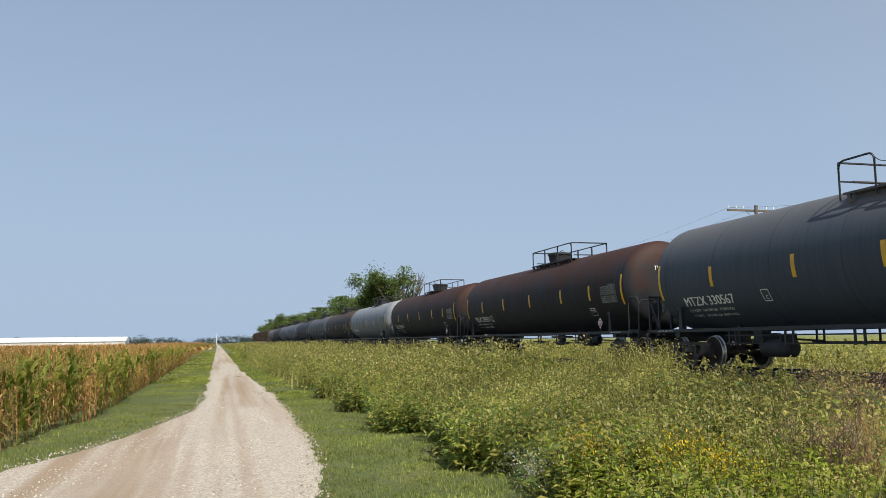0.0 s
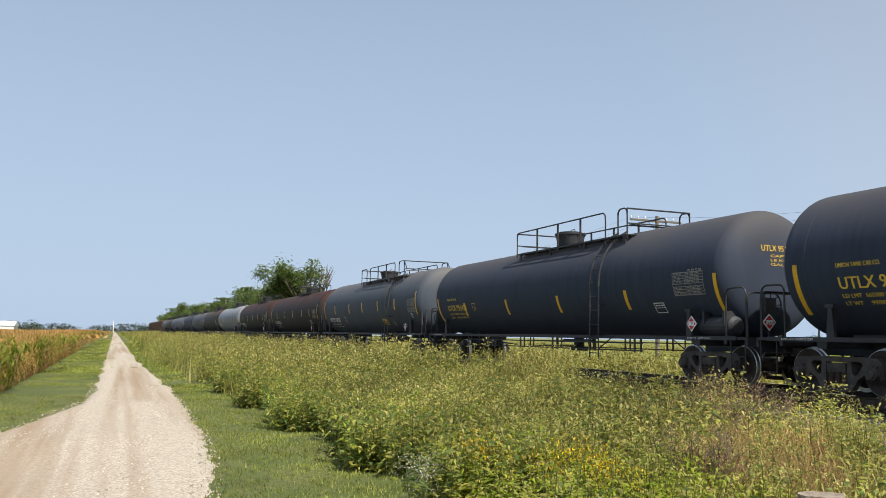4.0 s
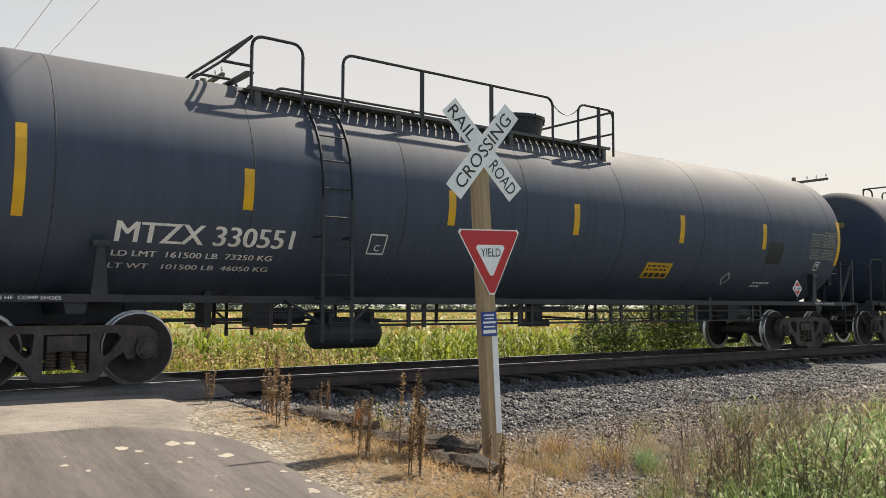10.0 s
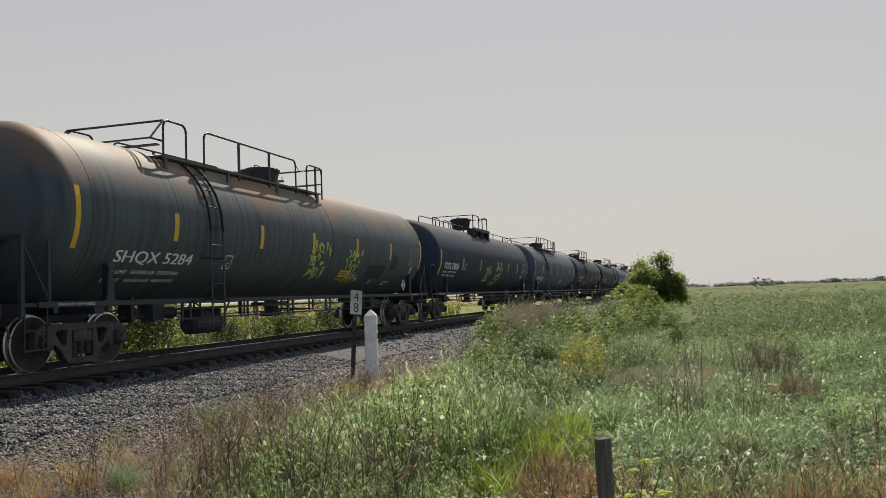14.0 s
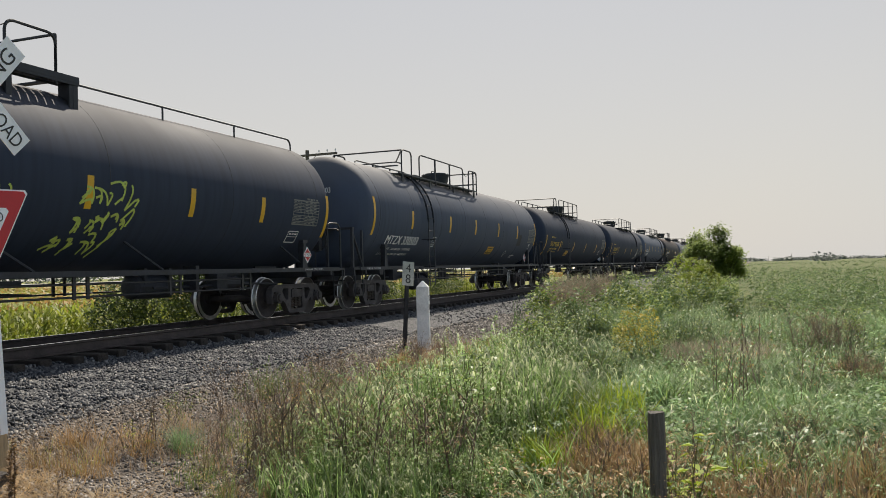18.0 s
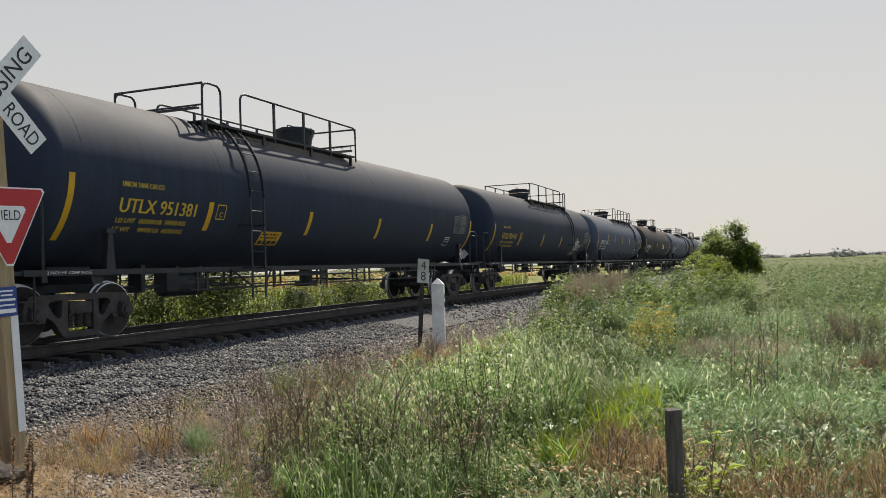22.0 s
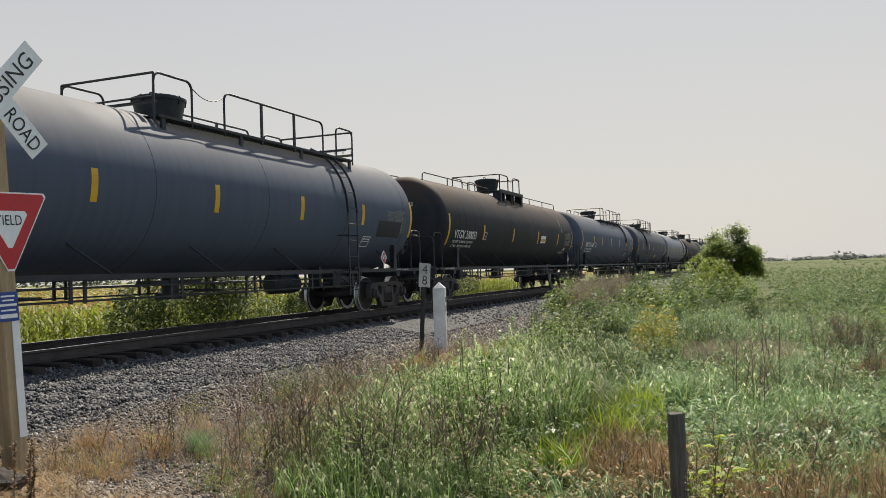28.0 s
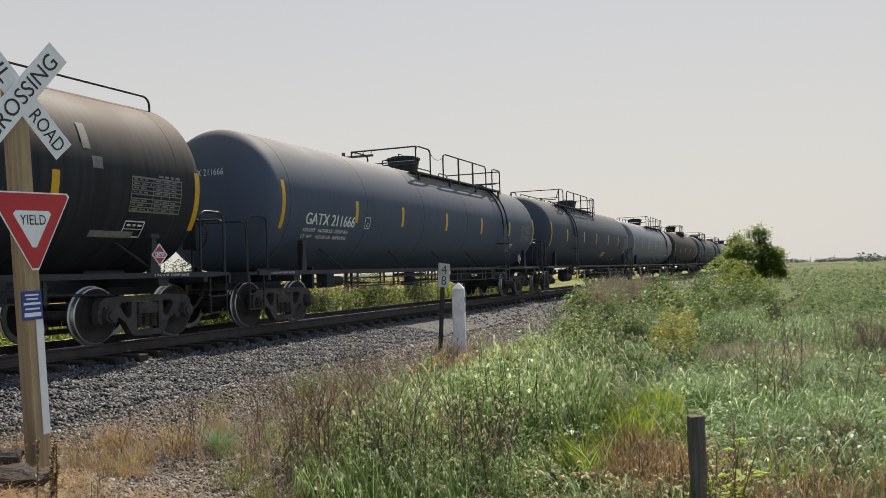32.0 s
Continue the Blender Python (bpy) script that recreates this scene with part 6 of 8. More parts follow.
# ---------------- plants ----------------
M.update(
    weed=leaf("weed_leaf", (0.29, 0.325, 0.055), (0.53, 0.5, 0.15), 0.5),
    weed_dark=leaf("dark_weed_leaf", (0.1, 0.17, 0.05), (0.23, 0.31, 0.095), 0.55),
    weed_bright=leaf("bright_weed_leaf", (0.2, 0.3, 0.025), (0.36, 0.42, 0.05), 0.45),
    seed=leaf("yellow_green_seed_head", (0.26, 0.25, 0.07), (0.4, 0.36, 0.13)),
    flower=leaf("goldenrod_flower", (0.55, 0.38, 0.01), (0.7, 0.5, 0.02)),
    dry=leaf("dry_straw", (0.3, 0.19, 0.08), (0.46, 0.34, 0.18), 0.2),
    rustdry=leaf("rust_brown_grass", (0.38, 0.22, 0.09), (0.6, 0.39, 0.18), 0.4),
    dead=leaf("dead_brown_stem", (0.11, 0.08, 0.062), (0.25, 0.19, 0.145), 0.05),
    stem=leaf("green_stem", (0.1, 0.12, 0.03), (0.16, 0.16, 0.05), 0.1),
    grass=leaf("mown_grass", (0.12, 0.175, 0.022), (0.24, 0.285, 0.05)),
    hedge=leaf("dark_hedge_leaf", (0.03, 0.06, 0.015), (0.075, 0.11, 0.028), 0.25),
    lush=leaf("lush_grass_blade", (0.15, 0.27, 0.08), (0.36, 0.51, 0.19), 0.6, 0.38),
    ochre=leaf("yellowing_bush_leaf", (0.4, 0.34, 0.03), (0.62, 0.5, 0.06), 0.5),
    withered=leaf("withered_brown_leaf", (0.2, 0.13, 0.07), (0.44, 0.3, 0.16), 0.4),
    foxtail=leaf("pale_foxtail", (0.46, 0.52, 0.3), (0.64, 0.68, 0.42), 0.6),
    corn=leaf("corn_leaf", (0.14, 0.2, 0.025), (0.34, 0.36, 0.06), 0.5),
    field=leaf("field_weed_leaf", (0.08, 0.145, 0.06), (0.185, 0.255, 0.11), 0.5),
    bushleaf=leaf("pale_bush_leaf", (0.2, 0.28, 0.08), (0.36, 0.44, 0.15), 0.6),
    # far trees: the bluish haze of distance is mixed into this leaf colour
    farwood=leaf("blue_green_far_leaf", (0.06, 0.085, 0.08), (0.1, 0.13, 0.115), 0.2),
    petal=leaf("white_petal", (0.7, 0.7, 0.66), (0.8, 0.8, 0.78)),
    bluegreen=leaf("blue_green_leaf", (0.15, 0.27, 0.12), (0.36, 0.49, 0.24), 0.5, 0.38),
    pinkdry=leaf("faded_brown_grass", (0.32, 0.25, 0.19), (0.48, 0.39, 0.31), 0.35),
    corndry=leaf("dry_corn_leaf", (0.32, 0.17, 0.06), (0.56, 0.35, 0.14), 0.35),
    tassel=leaf("tan_corn_tassel", (0.4, 0.22, 0.07), (0.56, 0.34, 0.13), 0.3),
    bean=leaf("soybean_leaf", (0.19, 0.26, 0.03), (0.36, 0.385, 0.06)),
    tree=leaf("tree_leaf", (0.075, 0.12, 0.035), (0.16, 0.21, 0.065), 0.45),
    shrub=leaf("shrub_leaf", (0.16, 0.23, 0.045), (0.3, 0.37, 0.08), 0.45),
)


class Plant:
    """A pattern plant: points, four-cornered faces and their materials."""

    def __init__(self, seed):
        self.r = random.Random(seed)
        self.v, self.q, self.m = [], [], []

    def face(self, pts, m):
        k = len(self.v)
        self.v += [tuple(p) for p in pts]
        self.q.append((k, k + 1, k + 2, k + 3))
        self.m.append(m)

    def leaf(self, base, yaw, pitch, l, w, m, fold=0.25):
        d = Vector((math.cos(yaw) * math.cos(pitch), math.sin(yaw) * math.cos(pitch), math.sin(pitch)))
        s = Vector((-math.sin(yaw), math.cos(yaw), 0)) * w / 2
        b = Vector(base)
        mid = b + d * l * 0.45 + Vector((0, 0, w * fold))
        self.face((b, mid + s, b + d * l - Vector((0, 0, l * 0.12)), mid - s), m)

    def blade(self, base, yaw, h, reach, w, m, n=3, droop=0.0):
        """An arching blade in n pieces."""
        out, s = Vector((math.cos(yaw), math.sin(yaw), 0)), Vector((-math.sin(yaw), math.cos(yaw), 0)) * w / 2
        pts = []
        for i in range(n + 1):
            t = i / n
            pts.append((Vector(base) + out * reach * t ** 1.6 + Vector((0, 0, h * (t - droop * t * t))), s * (1 - 0.85 * t)))
        k = len(self.v)
        for p, e in pts:
            self.v += [tuple(p - e), tuple(p + e)]
        for i in range(n):
            self.q.append((k + 2 * i, k + 2 * i + 1, k + 2 * i + 3, k + 2 * i + 2))
            self.m.append(m)
        return pts[-1][0]

    def stem(self, a, b, w, m):
        a, b = Vector(a), Vector(b)
        for s in (Vector((w, 0, 0)), Vector((0, w, 0))):
            self.face((a - s, a + s, b + s * 0.5, b - s * 0.5), m)

    def done(self):
        return np.array(self.v, np.float32), np.array(self.q, np.int64), np.array(self.m, np.int32)


def broadleaf(seed, h, stems, leaves, size, spread=0.25, mats=(0, 1, 2, 3), heads=8, flower=None):
    p = Plant(seed)
    r = p.r
    for s in range(stems):
        a = r.uniform(0, 6.28)
        foot = Vector((r.uniform(-1, 1) * spread * 0.5, r.uniform(-1, 1) * spread * 0.5, 0))
        top = foot + Vector((math.cos(a) * spread * r.random(), math.sin(a) * spread * r.random(), h * r.uniform(0.75, 1.0)))
        p.stem(foot, top, 0.006, mats[3])
        for i in range(leaves):
            t = r.uniform(0.12, 1.0)
            b = foot.lerp(top, t)
            l = size * r.uniform(0.6, 1.3) * (1.15 - 0.6 * t)
            p.leaf(b + Vector((r.uniform(-0.06, 0.06), r.uniform(-0.06, 0.06), 0)), r.uniform(0, 6.28), r.uniform(-0.5, 0.6), l, l * 0.5, mats[0] if r.random() < 0.65 else mats[1])
        for i in range(heads):
            b = top + Vector((r.uniform(-0.13, 0.13), r.uniform(-0.13, 0.13), r.uniform(-0.28, 0.08)))
            p.leaf(b, r.uniform(0, 6.28), r.uniform(0.2, 1.3), size * 0.55, size * 0.22, mats[2] if flower is None else flower)
    return p.done()


def tuft(seed, blades, h, reach, w, mats, n=3, spread=0.15, heads=0.0, head=0):
    p = Plant(seed)
    r = p.r
    for i in range(blades):
        base = (r.uniform(-spread, spread), r.uniform(-spread, spread), 0)
        m = mats[0] if r.random() < 0.7 else mats[-1]
        yaw = r.uniform(0, 6.28)
        hh = h * r.uniform(0.5, 1.1)
        tip = p.blade(base, yaw, hh, reach * r.uniform(0.3, 1.2), w, m, n, r.uniform(0.05, 0.4))
        if r.random() < heads:
            p.blade(tip - Vector((0, 0, 0.02)), yaw, 0.24, 0.17, 0.021, head, 6, 1.45)
    return p.done()


def dead_stalk(seed, h, twigs, m=0, leafm=None):
    p = Plant(seed)
    r = p.r
    for s in range(3):
        foot = Vector((r.uniform(-0.1, 0.1), r.uniform(-0.1, 0.1), 0))
        top = foot + Vector((r.uniform(-0.2, 0.2), r.uniform(-0.2, 0.2), h * r.uniform(0.7, 1)))
        p.stem(foot, top, 0.006, m)
        for i in range(twigs):
            b = foot.lerp(top, r.uniform(0.35, 1))
            a = r.uniform(0, 6.28)
            e = b + Vector((math.cos(a), math.sin(a), r.uniform(0.3, 1.4))) * r.uniform(0.06, 0.22)
            p.stem(b, e, 0.003, m)
            if leafm is not None:
                p.leaf(e, a, r.uniform(-1, 1), 0.035, 0.016, leafm)
    return p.done()


def corn_plant(seed, h, leaves, dryness, n=3):
    p = Plant(seed)
    r = p.r
    p.stem((0, 0, 0), (r.uniform(-0.05, 0.05), r.uniform(-0.05, 0.05), h), 0.014, 1 if dryness > 0.5 else 0)
    for i in range(leaves):
        t = (i + 0.5) / leaves
        dry = r.random() < dryness + 0.9 * max(0, 0.42 - t)
        p.blade((0, 0, h * (0.12 + 0.78 * t)), r.uniform(0, 6.28), r.uniform(0.5, 0.8) if not dry else r.uniform(-0.1, 0.25), r.uniform(0.4, 0.75) if not dry else r.uniform(0.15, 0.4), 0.11 if not dry else 0.06, 1 if dry else 0, n, 0.62 if not dry else 1.8)
    for i in range(6):
        a = r.uniform(0, 6.28)
        p.blade((0, 0, h), a, r.uniform(0.15, 0.32), 0.12, 0.016, 2, 2, 0.2)
    return p.done()


def leaf_cloud(seed, count, radii, size, m=(0, 1), flat=0.0):
    """Leaves over an uneven mound, with gaps."""
    p = Plant(seed)
    r = p.r
    lobes = [(Vector((r.uniform(-0.55, 0.55) * radii[0], r.uniform(-0.55, 0.55) * radii[1], r.uniform(0.35, 0.95) * radii[2])), r.uniform(0.3, 0.5)) for _ in range(9)]
    for i in range(count):
        c, k = r.choice(lobes)
        d = Vector((r.gauss(0, 1), r.gauss(0, 1), r.gauss(0, 1))).normalized()
        q = c + Vector((d.x * radii[0] * k, d.y * radii[1] * k, d.z * radii[2] * k * 0.8)) * r.uniform(0.75, 1.08)
        if q.z < 0.02:
            q.z = r.uniform(0.02, 0.2)
        l = size * r.uniform(0.6, 1.4)
        p.leaf(q, r.uniform(0, 6.28), r.uniform(-0.9, 0.7), l, l * 0.55, m[0] if r.random() < 0.6 else m[1])
    return p.done()


def scatter(name, patterns, places, mats, label, category, kind="stuff"):
    """One mesh of many plants. places: rows of x, y, size, pattern."""
    rng = np.random.default_rng(abs(hash(len(places))) % 1000)
    vs, qs, ms, off = [], [], [], 0
    places = np.array(places, float)
    places[:, 3] %= len(patterns)
    z = ground_z(places[:, 0], places[:, 1])
    for k, (v, q, m) in enumerate(patterns):
        sel = np.where(places[:, 3].astype(int) == k)[0]
        if not len(sel):
            continue
        a = rng.uniform(0, 2 * np.pi, len(sel))
        s = places[sel, 2]
        c, si = np.cos(a)[:, None], np.sin(a)[:, None]
        X = (v[None, :, 0] * c - v[None, :, 1] * si) * s[:, None] + places[sel, 0][:, None]
        Y = (v[None, :, 0] * si + v[None, :, 1] * c) * s[:, None] + places[sel, 1][:, None]
        lean = rng.normal(0, 0.07, (len(sel), 2))
        H = v[None, :, 2] * s[:, None]
        X, Y = X + H * lean[:, :1], Y + H * lean[:, 1:]
        Z = H + z[sel][:, None] - 0.02
        n = len(v)
        vs.append(np.stack([X, Y, Z], -1).reshape(-1, 3))
        qs.append((q[None] + (np.arange(len(sel)) * n)[:, None, None]).reshape(-1, 4) + off)
        ms.append(np.tile(m, len(sel)))
        off += n * len(sel)
    me = bpy.data.meshes.new(name)
    v, q, m = np.concatenate(vs), np.concatenate(qs), np.concatenate(ms)
    me.vertices.add(len(v))
    me.vertices.foreach_set("co", v.astype(np.float32).ravel())
    me.loops.add(len(q) * 4)
    me.loops.foreach_set("vertex_index", q.astype(np.int32).ravel())
    me.polygons.add(len(q))
    me.polygons.foreach_set("loop_start", np.arange(0, len(q) * 4, 4, dtype=np.int32))
    me.polygons.foreach_set("material_index", m.astype(np.int32))
    for x in mats:
        me.materials.append(M[x])
    me.update(calc_edges=True)
    return tagged(new(name, me), label, category, kind=kind)


RNG = np.random.default_rng(11)


def field(n, x0, x1, y0, y1, size, keep=None, kinds=6, near=None):
    """n places in a rectangle, kept where keep(x, y) says so; near: (power) draws them towards x0."""
    u = RNG.random(n)
    if near:
        u = u ** near
    x, y = x0 + (x1 - x0) * u, RNG.uniform(y0, y1, n)
    ok = keep(x, y) if keep else np.ones(n, bool)
    x, y = x[ok], y[ok]
    s = RNG.uniform(size[0], size[1], len(x))
    return np.stack([x, y, s, RNG.integers(0, kinds, len(x))], 1)


def clumps(x, y, f=0.35, ph=0.0):
    """A slow pattern over the ground, 0 to 1."""
    return 0.5 + 0.25 * (np.sin(x * f * 1.3 + 1.7 * np.sin(y * f + ph) + ph) + np.sin(y * f * 1.7 + 1.3 * np.sin(x * f * 0.8 - ph)))


def weed_side(x, y):
    """The weeds stop short of the gravel shoulder."""
    edge = np.interp(x, [-400, -60, -11.5, -8, -5.5, -4, -3], [8.9, 8.9, 8.7, 7.9, 6.2, 4.4, 2.8])
    low = np.interp(x, [-400, -60, -30, -14, -9, -4, -2.8], [-0.2, 0.3, 1.2, 1.5, 1.3, -0.2, -0.6])
    return (y < edge + 0.5 * np.sin(x * 1.7)) & (y > low + 0.35 * np.sin(x * 1.1 + y))


def disc(n, cx, cy, rx, ry, size, kinds=4):
    """n places gathered round a point."""
    a, q = RNG.uniform(0, 2 * np.pi, n), np.sqrt(RNG.random(n))
    return np.stack([cx + rx * q * np.cos(a), cy + ry * q * np.sin(a), RNG.uniform(size[0], size[1], n), RNG.integers(0, kinds, n)], 1)


# weeds between the lane and the track
leafy = [broadleaf(20 + i, 1.0, 3, 17, 0.155, 0.34, (0, 1, 2, 3), 5) for i in range(5)]
wispy = [tuft(27 + i, 26, 1.05, 0.32, 0.011, (2, 0), 3, 0.2, 0.5, 2) for i in range(2)] + [broadleaf(29, 1.05, 4, 12, 0.085, 0.35, (0, 0, 2, 3), 12)]
scatter("roadside_weeds", leafy, np.concatenate([
    field(900, -3, -26, -0.6, 9.2, (0.6, 1.1), weed_side, 5),
    field(700, -9, -27, 0.9, 4.4, (0.75, 1.15), weed_side, 5),
    field(420, -10, -26, 3.0, 9.0, (0.9, 1.35), lambda x, y: weed_side(x, y) & (clumps(x, y, 0.8, 4) > 0.5), 5)]), ["weed", "weed_dark", "seed", "stem"], "tall leafy yellow-green weeds beside the track", "weeds")
scatter("roadside_weeds", wispy, np.concatenate([
    field(1300, -3, -26, 2.6, 9.2, (0.6, 1.05), weed_side, 3),
    disc(60, -20.6, 8.2, 1.6, 0.9, (1.2, 1.6), 3), disc(26, -8.4, 8.6, 0.5, 0.5, (0.8, 1.1), 3)]), ["weed", "weed_dark", "seed", "stem"], "wispy yellow-olive weeds going to seed", "weeds")
thin = [broadleaf(40 + i, 1.25, 2, 11, 0.19, 0.4, (0, 1, 2, 3), 7) for i in range(5)] + [tuft(46, 16, 1.25, 0.5, 0.03, (2, 0), 2, 0.3)]
scatter("roadside_weeds", thin, field(2500, -24, -95, -0.2, 9.6, (0.8, 1.3), weed_side, 6, 1.3), ["weed", "weed_dark", "seed", "stem"], "tall yellow-green weeds receding beside the track", "weeds")
far_w = [broadleaf(50 + i, 1.4, 2, 9, 0.42, 0.8, (0, 1, 2, 3), 5) for i in range(4)]
scatter("roadside_weeds", far_w, field(1500, -90, -420, -0.4, 9.8, (0.8, 1.25), weed_side, 4, 1.2), ["weed", "weed_dark", "seed", "stem"], "far band of weeds beside the track", "weeds")
low_w = [broadleaf(60 + i, 0.7, 4, 22, 0.1, 0.4, (0, 1, 2, 3), 2) for i in range(4)]
scatter("low_weeds", low_w, np.concatenate([disc(90, -7.4, 2.6, 1.6, 1.0, (0.8, 1.3)), disc(40, -9.2, 2.9, 1.0, 0.7, (0.9, 1.3)), field(200, -3.2, -12, -0.4, 3.4, (0.8, 1.3), lambda x, y: weed_side(x, y) & (clumps(x, y, 0.9) > 0.5), 4)]), ["weed_bright", "weed", "weed_bright", "stem"], "low bright green broad-leaved weeds", "weeds")
front = [broadleaf(64 + i, 0.85, 4, 16, 0.19, 0.45, (0, 1, 2, 3), 3) for i in range(3)]
scatter("low_weeds", front, field(330, -9, -32, 0.9, 3.0, (0.7, 1.15), weed_side, 3), ["weed_dark", "weed", "weed_bright", "stem"], "dark leafy weeds at the edge of the mown grass", "weeds")
gold = [broadleaf(70 + i, 0.95, 3, 14, 0.08, 0.2, (0, 1, 2, 3), 26, flower=2) for i in range(2)]
scatter("goldenrod", gold, np.concatenate([disc(9, -9.5, 1.7, 0.35, 0.25, (0.85, 1.1), 2), disc(14, -8.2, 2.4, 0.7, 0.4, (0.8, 1.05), 2), field(60, -30, -90, 2, 5, (1, 1.3), None, 2)]), ["weed", "weed_dark", "flower", "stem"], "goldenrod in yellow flower among weeds", "weeds")
aster = [broadleaf(74 + i, 0.6, 4, 8, 0.05, 0.3, (0, 1, 2, 3), 26, flower=2) for i in range(2)]
scatter("white_asters", aster, disc(7, -10.1, 1.35, 0.5, 0.25, (0.8, 1.1), 2), ["weed", "weed_dark", "petal", "stem"], "small white asters in flower at the edge of the grass", "flowers")
rust = [tuft(80 + i, 40, 0.7, 0.3, 0.009, (0, 1), 3, 0.2) for i in range(3)] + [dead_stalk(84 + i, 0.85, 14, 2, 0) for i in range(2)]
scatter("dry_grass", rust, np.concatenate([
    field(360, -2.6, -11, 1.5, 8.2, (0.55, 1.0), lambda x, y: (y < np.interp(x, [-11, -6.4, -4.2, -2.6], [10.2, 7.6, 5.6, 4.2])) & (y > np.interp(x, [-11, -6.4, -4.2, -2.6], [8.6, 5.2, 3.2, 2.4])), 5),
    disc(120, -7.7, 4.6, 1.2, 1.2, (0.9, 1.35), 3), disc(60, -9.6, 6.2, 0.8, 0.8, (0.9, 1.3), 3), disc(80, -7.2, 7.4, 1.1, 0.6, (0.6, 0.9), 3), disc(110, -5.5, 6.4, 1.2, 0.7, (0.5, 0.9), 3), disc(36, -4.0, 5.6, 0.7, 0.6, (0.4, 0.75), 3),
    field(110, 3.6, 6.5, 4.6, 8.2, (0.2, 0.45), lambda x, y: clumps(x, y, 1.2, 1) > 0.4, 5),
    disc(5, 6.0, 6.5, 0.5, 0.4, (0.4, 0.6), 3),
    disc(110, 13.6, 5.4, 1.5, 0.5, (0.5, 0.85), 3), disc(70, 15.8, 5.6, 1.0, 0.5, (0.5, 0.8), 3),
    field(110, 5.8, 9.2, -1.9, 2.3, (0.4, 0.7), lambda x, y: y < 2.2 - 0.25 * np.abs(x - 7.8), 5)]), ["rustdry", "dry", "dead"], "dry rust-brown grass and dead stalks on gravel", "grass")
spikes = [dead_stalk(90 + i, 0.9, 16, 0, 1) for i in range(4)]
scatter("brown_thicket", spikes, np.concatenate([disc(50, 30, 7.2, 3.0, 0.6, (0.9, 1.3)), disc(110, 38, 7.7, 7, 0.7, (1.0, 1.5))]), ["pinkdry", "field"], "grey-brown thicket of seeding weeds beside the track", "weeds")
scatter("dead_stalks", spikes, np.concatenate([field(9, 3.6, 6.2, 6.8, 8.8, (0.3, 0.55), None, 4), disc(26, -11.6, 7.4, 1.3, 0.9, (0.9, 1.3)), disc(16, -7.8, 3.8, 0.5, 0.4, (0.9, 1.2)), disc(8, 8.8, 6.1, 1.5, 0.7, (0.4, 0.8)), disc(5, 6.9, 4.4, 1.1, 0.6, (0.8, 1.3)), disc(6, 11.8, 6.8, 1.0, 0.3, (0.5, 0.7)), disc(16, 28.6, 7.0, 1.2, 0.4, (0.7, 1.1)), disc(14, 11.6, -1.7, 1.0, 0.7, (0.6, 0.9)), disc(4, 12.4, 0.8, 1.2, 0.8, (1.1, 1.5))]), ["dead", "rustdry"], "bare brown dead weed stalks", "weeds")
sprigs = [broadleaf(95 + i, 0.5, 3, 26, 0.05, 0.16, (0, 1, 2, 3), 6) for i in range(3)]
scatter("gravel_sprigs", sprigs, np.concatenate([np.array([(-4.2, 8.0, 0.95, 0), (-3.7, 7.8, 0.6, 1), (-3.3, 6.9, 0.9, 2), (-3.0, 6.4, 0.7, 0), (4.5, 7.6, 0.9, 1), (4.9, 8.1, 0.6, 2), (7.1, 5.4, 1.0, 0), (7.3, 5.2, 0.8, 1), (6.9, 6.6, 0.9, 2)]), field(30, -8, -2, 4.5, 9, (0.3, 0.6), None, 3), field(26, 6, 20, 5, 8.0, (0.3, 0.55), None, 3)]), ["weed", "stem", "seed", "stem"], "small green sprigs growing through the gravel", "weeds")

def dock_spike(seed, h):
    """Brown upright seed spikes."""
    p = Plant(seed)
    for s in range(5):
        foot = Vector((p.r.uniform(-0.09, 0.09), p.r.uniform(-0.09, 0.09), 0))
        top = foot + Vector((p.r.uniform(-0.07, 0.07), p.r.uniform(-0.07, 0.07), h * p.r.uniform(0.55, 1)))
        p.stem(foot, top, 0.008, 1)
        for i in range(110):
            b = foot.lerp(top, 1 - 0.75 * p.r.random() ** 1.3)
            p.leaf(b, p.r.uniform(0, 6.28), p.r.uniform(0.2, 1.3), p.r.uniform(0.03, 0.065), 0.02, p.r.choice((0, 0, 1)))
    return p.done()


dock = [dock_spike(260 + i, 0.75) for i in range(3)]
for i, (x, y, s) in enumerate(((3.95, 9.2, 1.0), (3.75, 8.75, 0.75), (3.35, 9.5, 0.6), (4.25, 6.75, 1.1), (4.1, 6.4, 0.75), (4.5, 7.9, 0.6), (4.35, 8.6, 0.6), (3.9, 7.1, 0.6), (3.75, 5.9, 0.9), (3.6, 6.5, 0.6), (3.5, 7.9, 0.75), (3.55, 8.3, 0.55), (4.2, 5.4, 0.7))):
    scatter("dock_plant", [dock[i % 3]], [(x, y, s, 0)], ["withered", "dead"], "dry brown dock plant with upright seed spikes", "weed", kind="")
litter = [tuft(264 + i, 26, 0.07, 0.26, 0.007, (0, 1), 2, 0.3) for i in range(3)]
scatter("straw_litter", litter, np.concatenate([field(380, 3.3, 6.6, 4.6, 9.0, (0.6, 1.3), lambda x, y: clumps(x, y, 1.1, 2) > 0.3, 3), field(760, 3.1, 5.2, 4.2, 8.8, (0.5, 1.2), None, 3), field(150, 5.2, 12, 3.6, 8.2, (0.6, 1.3), lambda x, y: clumps(x, y, 1.3, 5) > 0.35, 3)]), ["dry", "rustdry"], "flattened dead straw on bare earth", "straw")
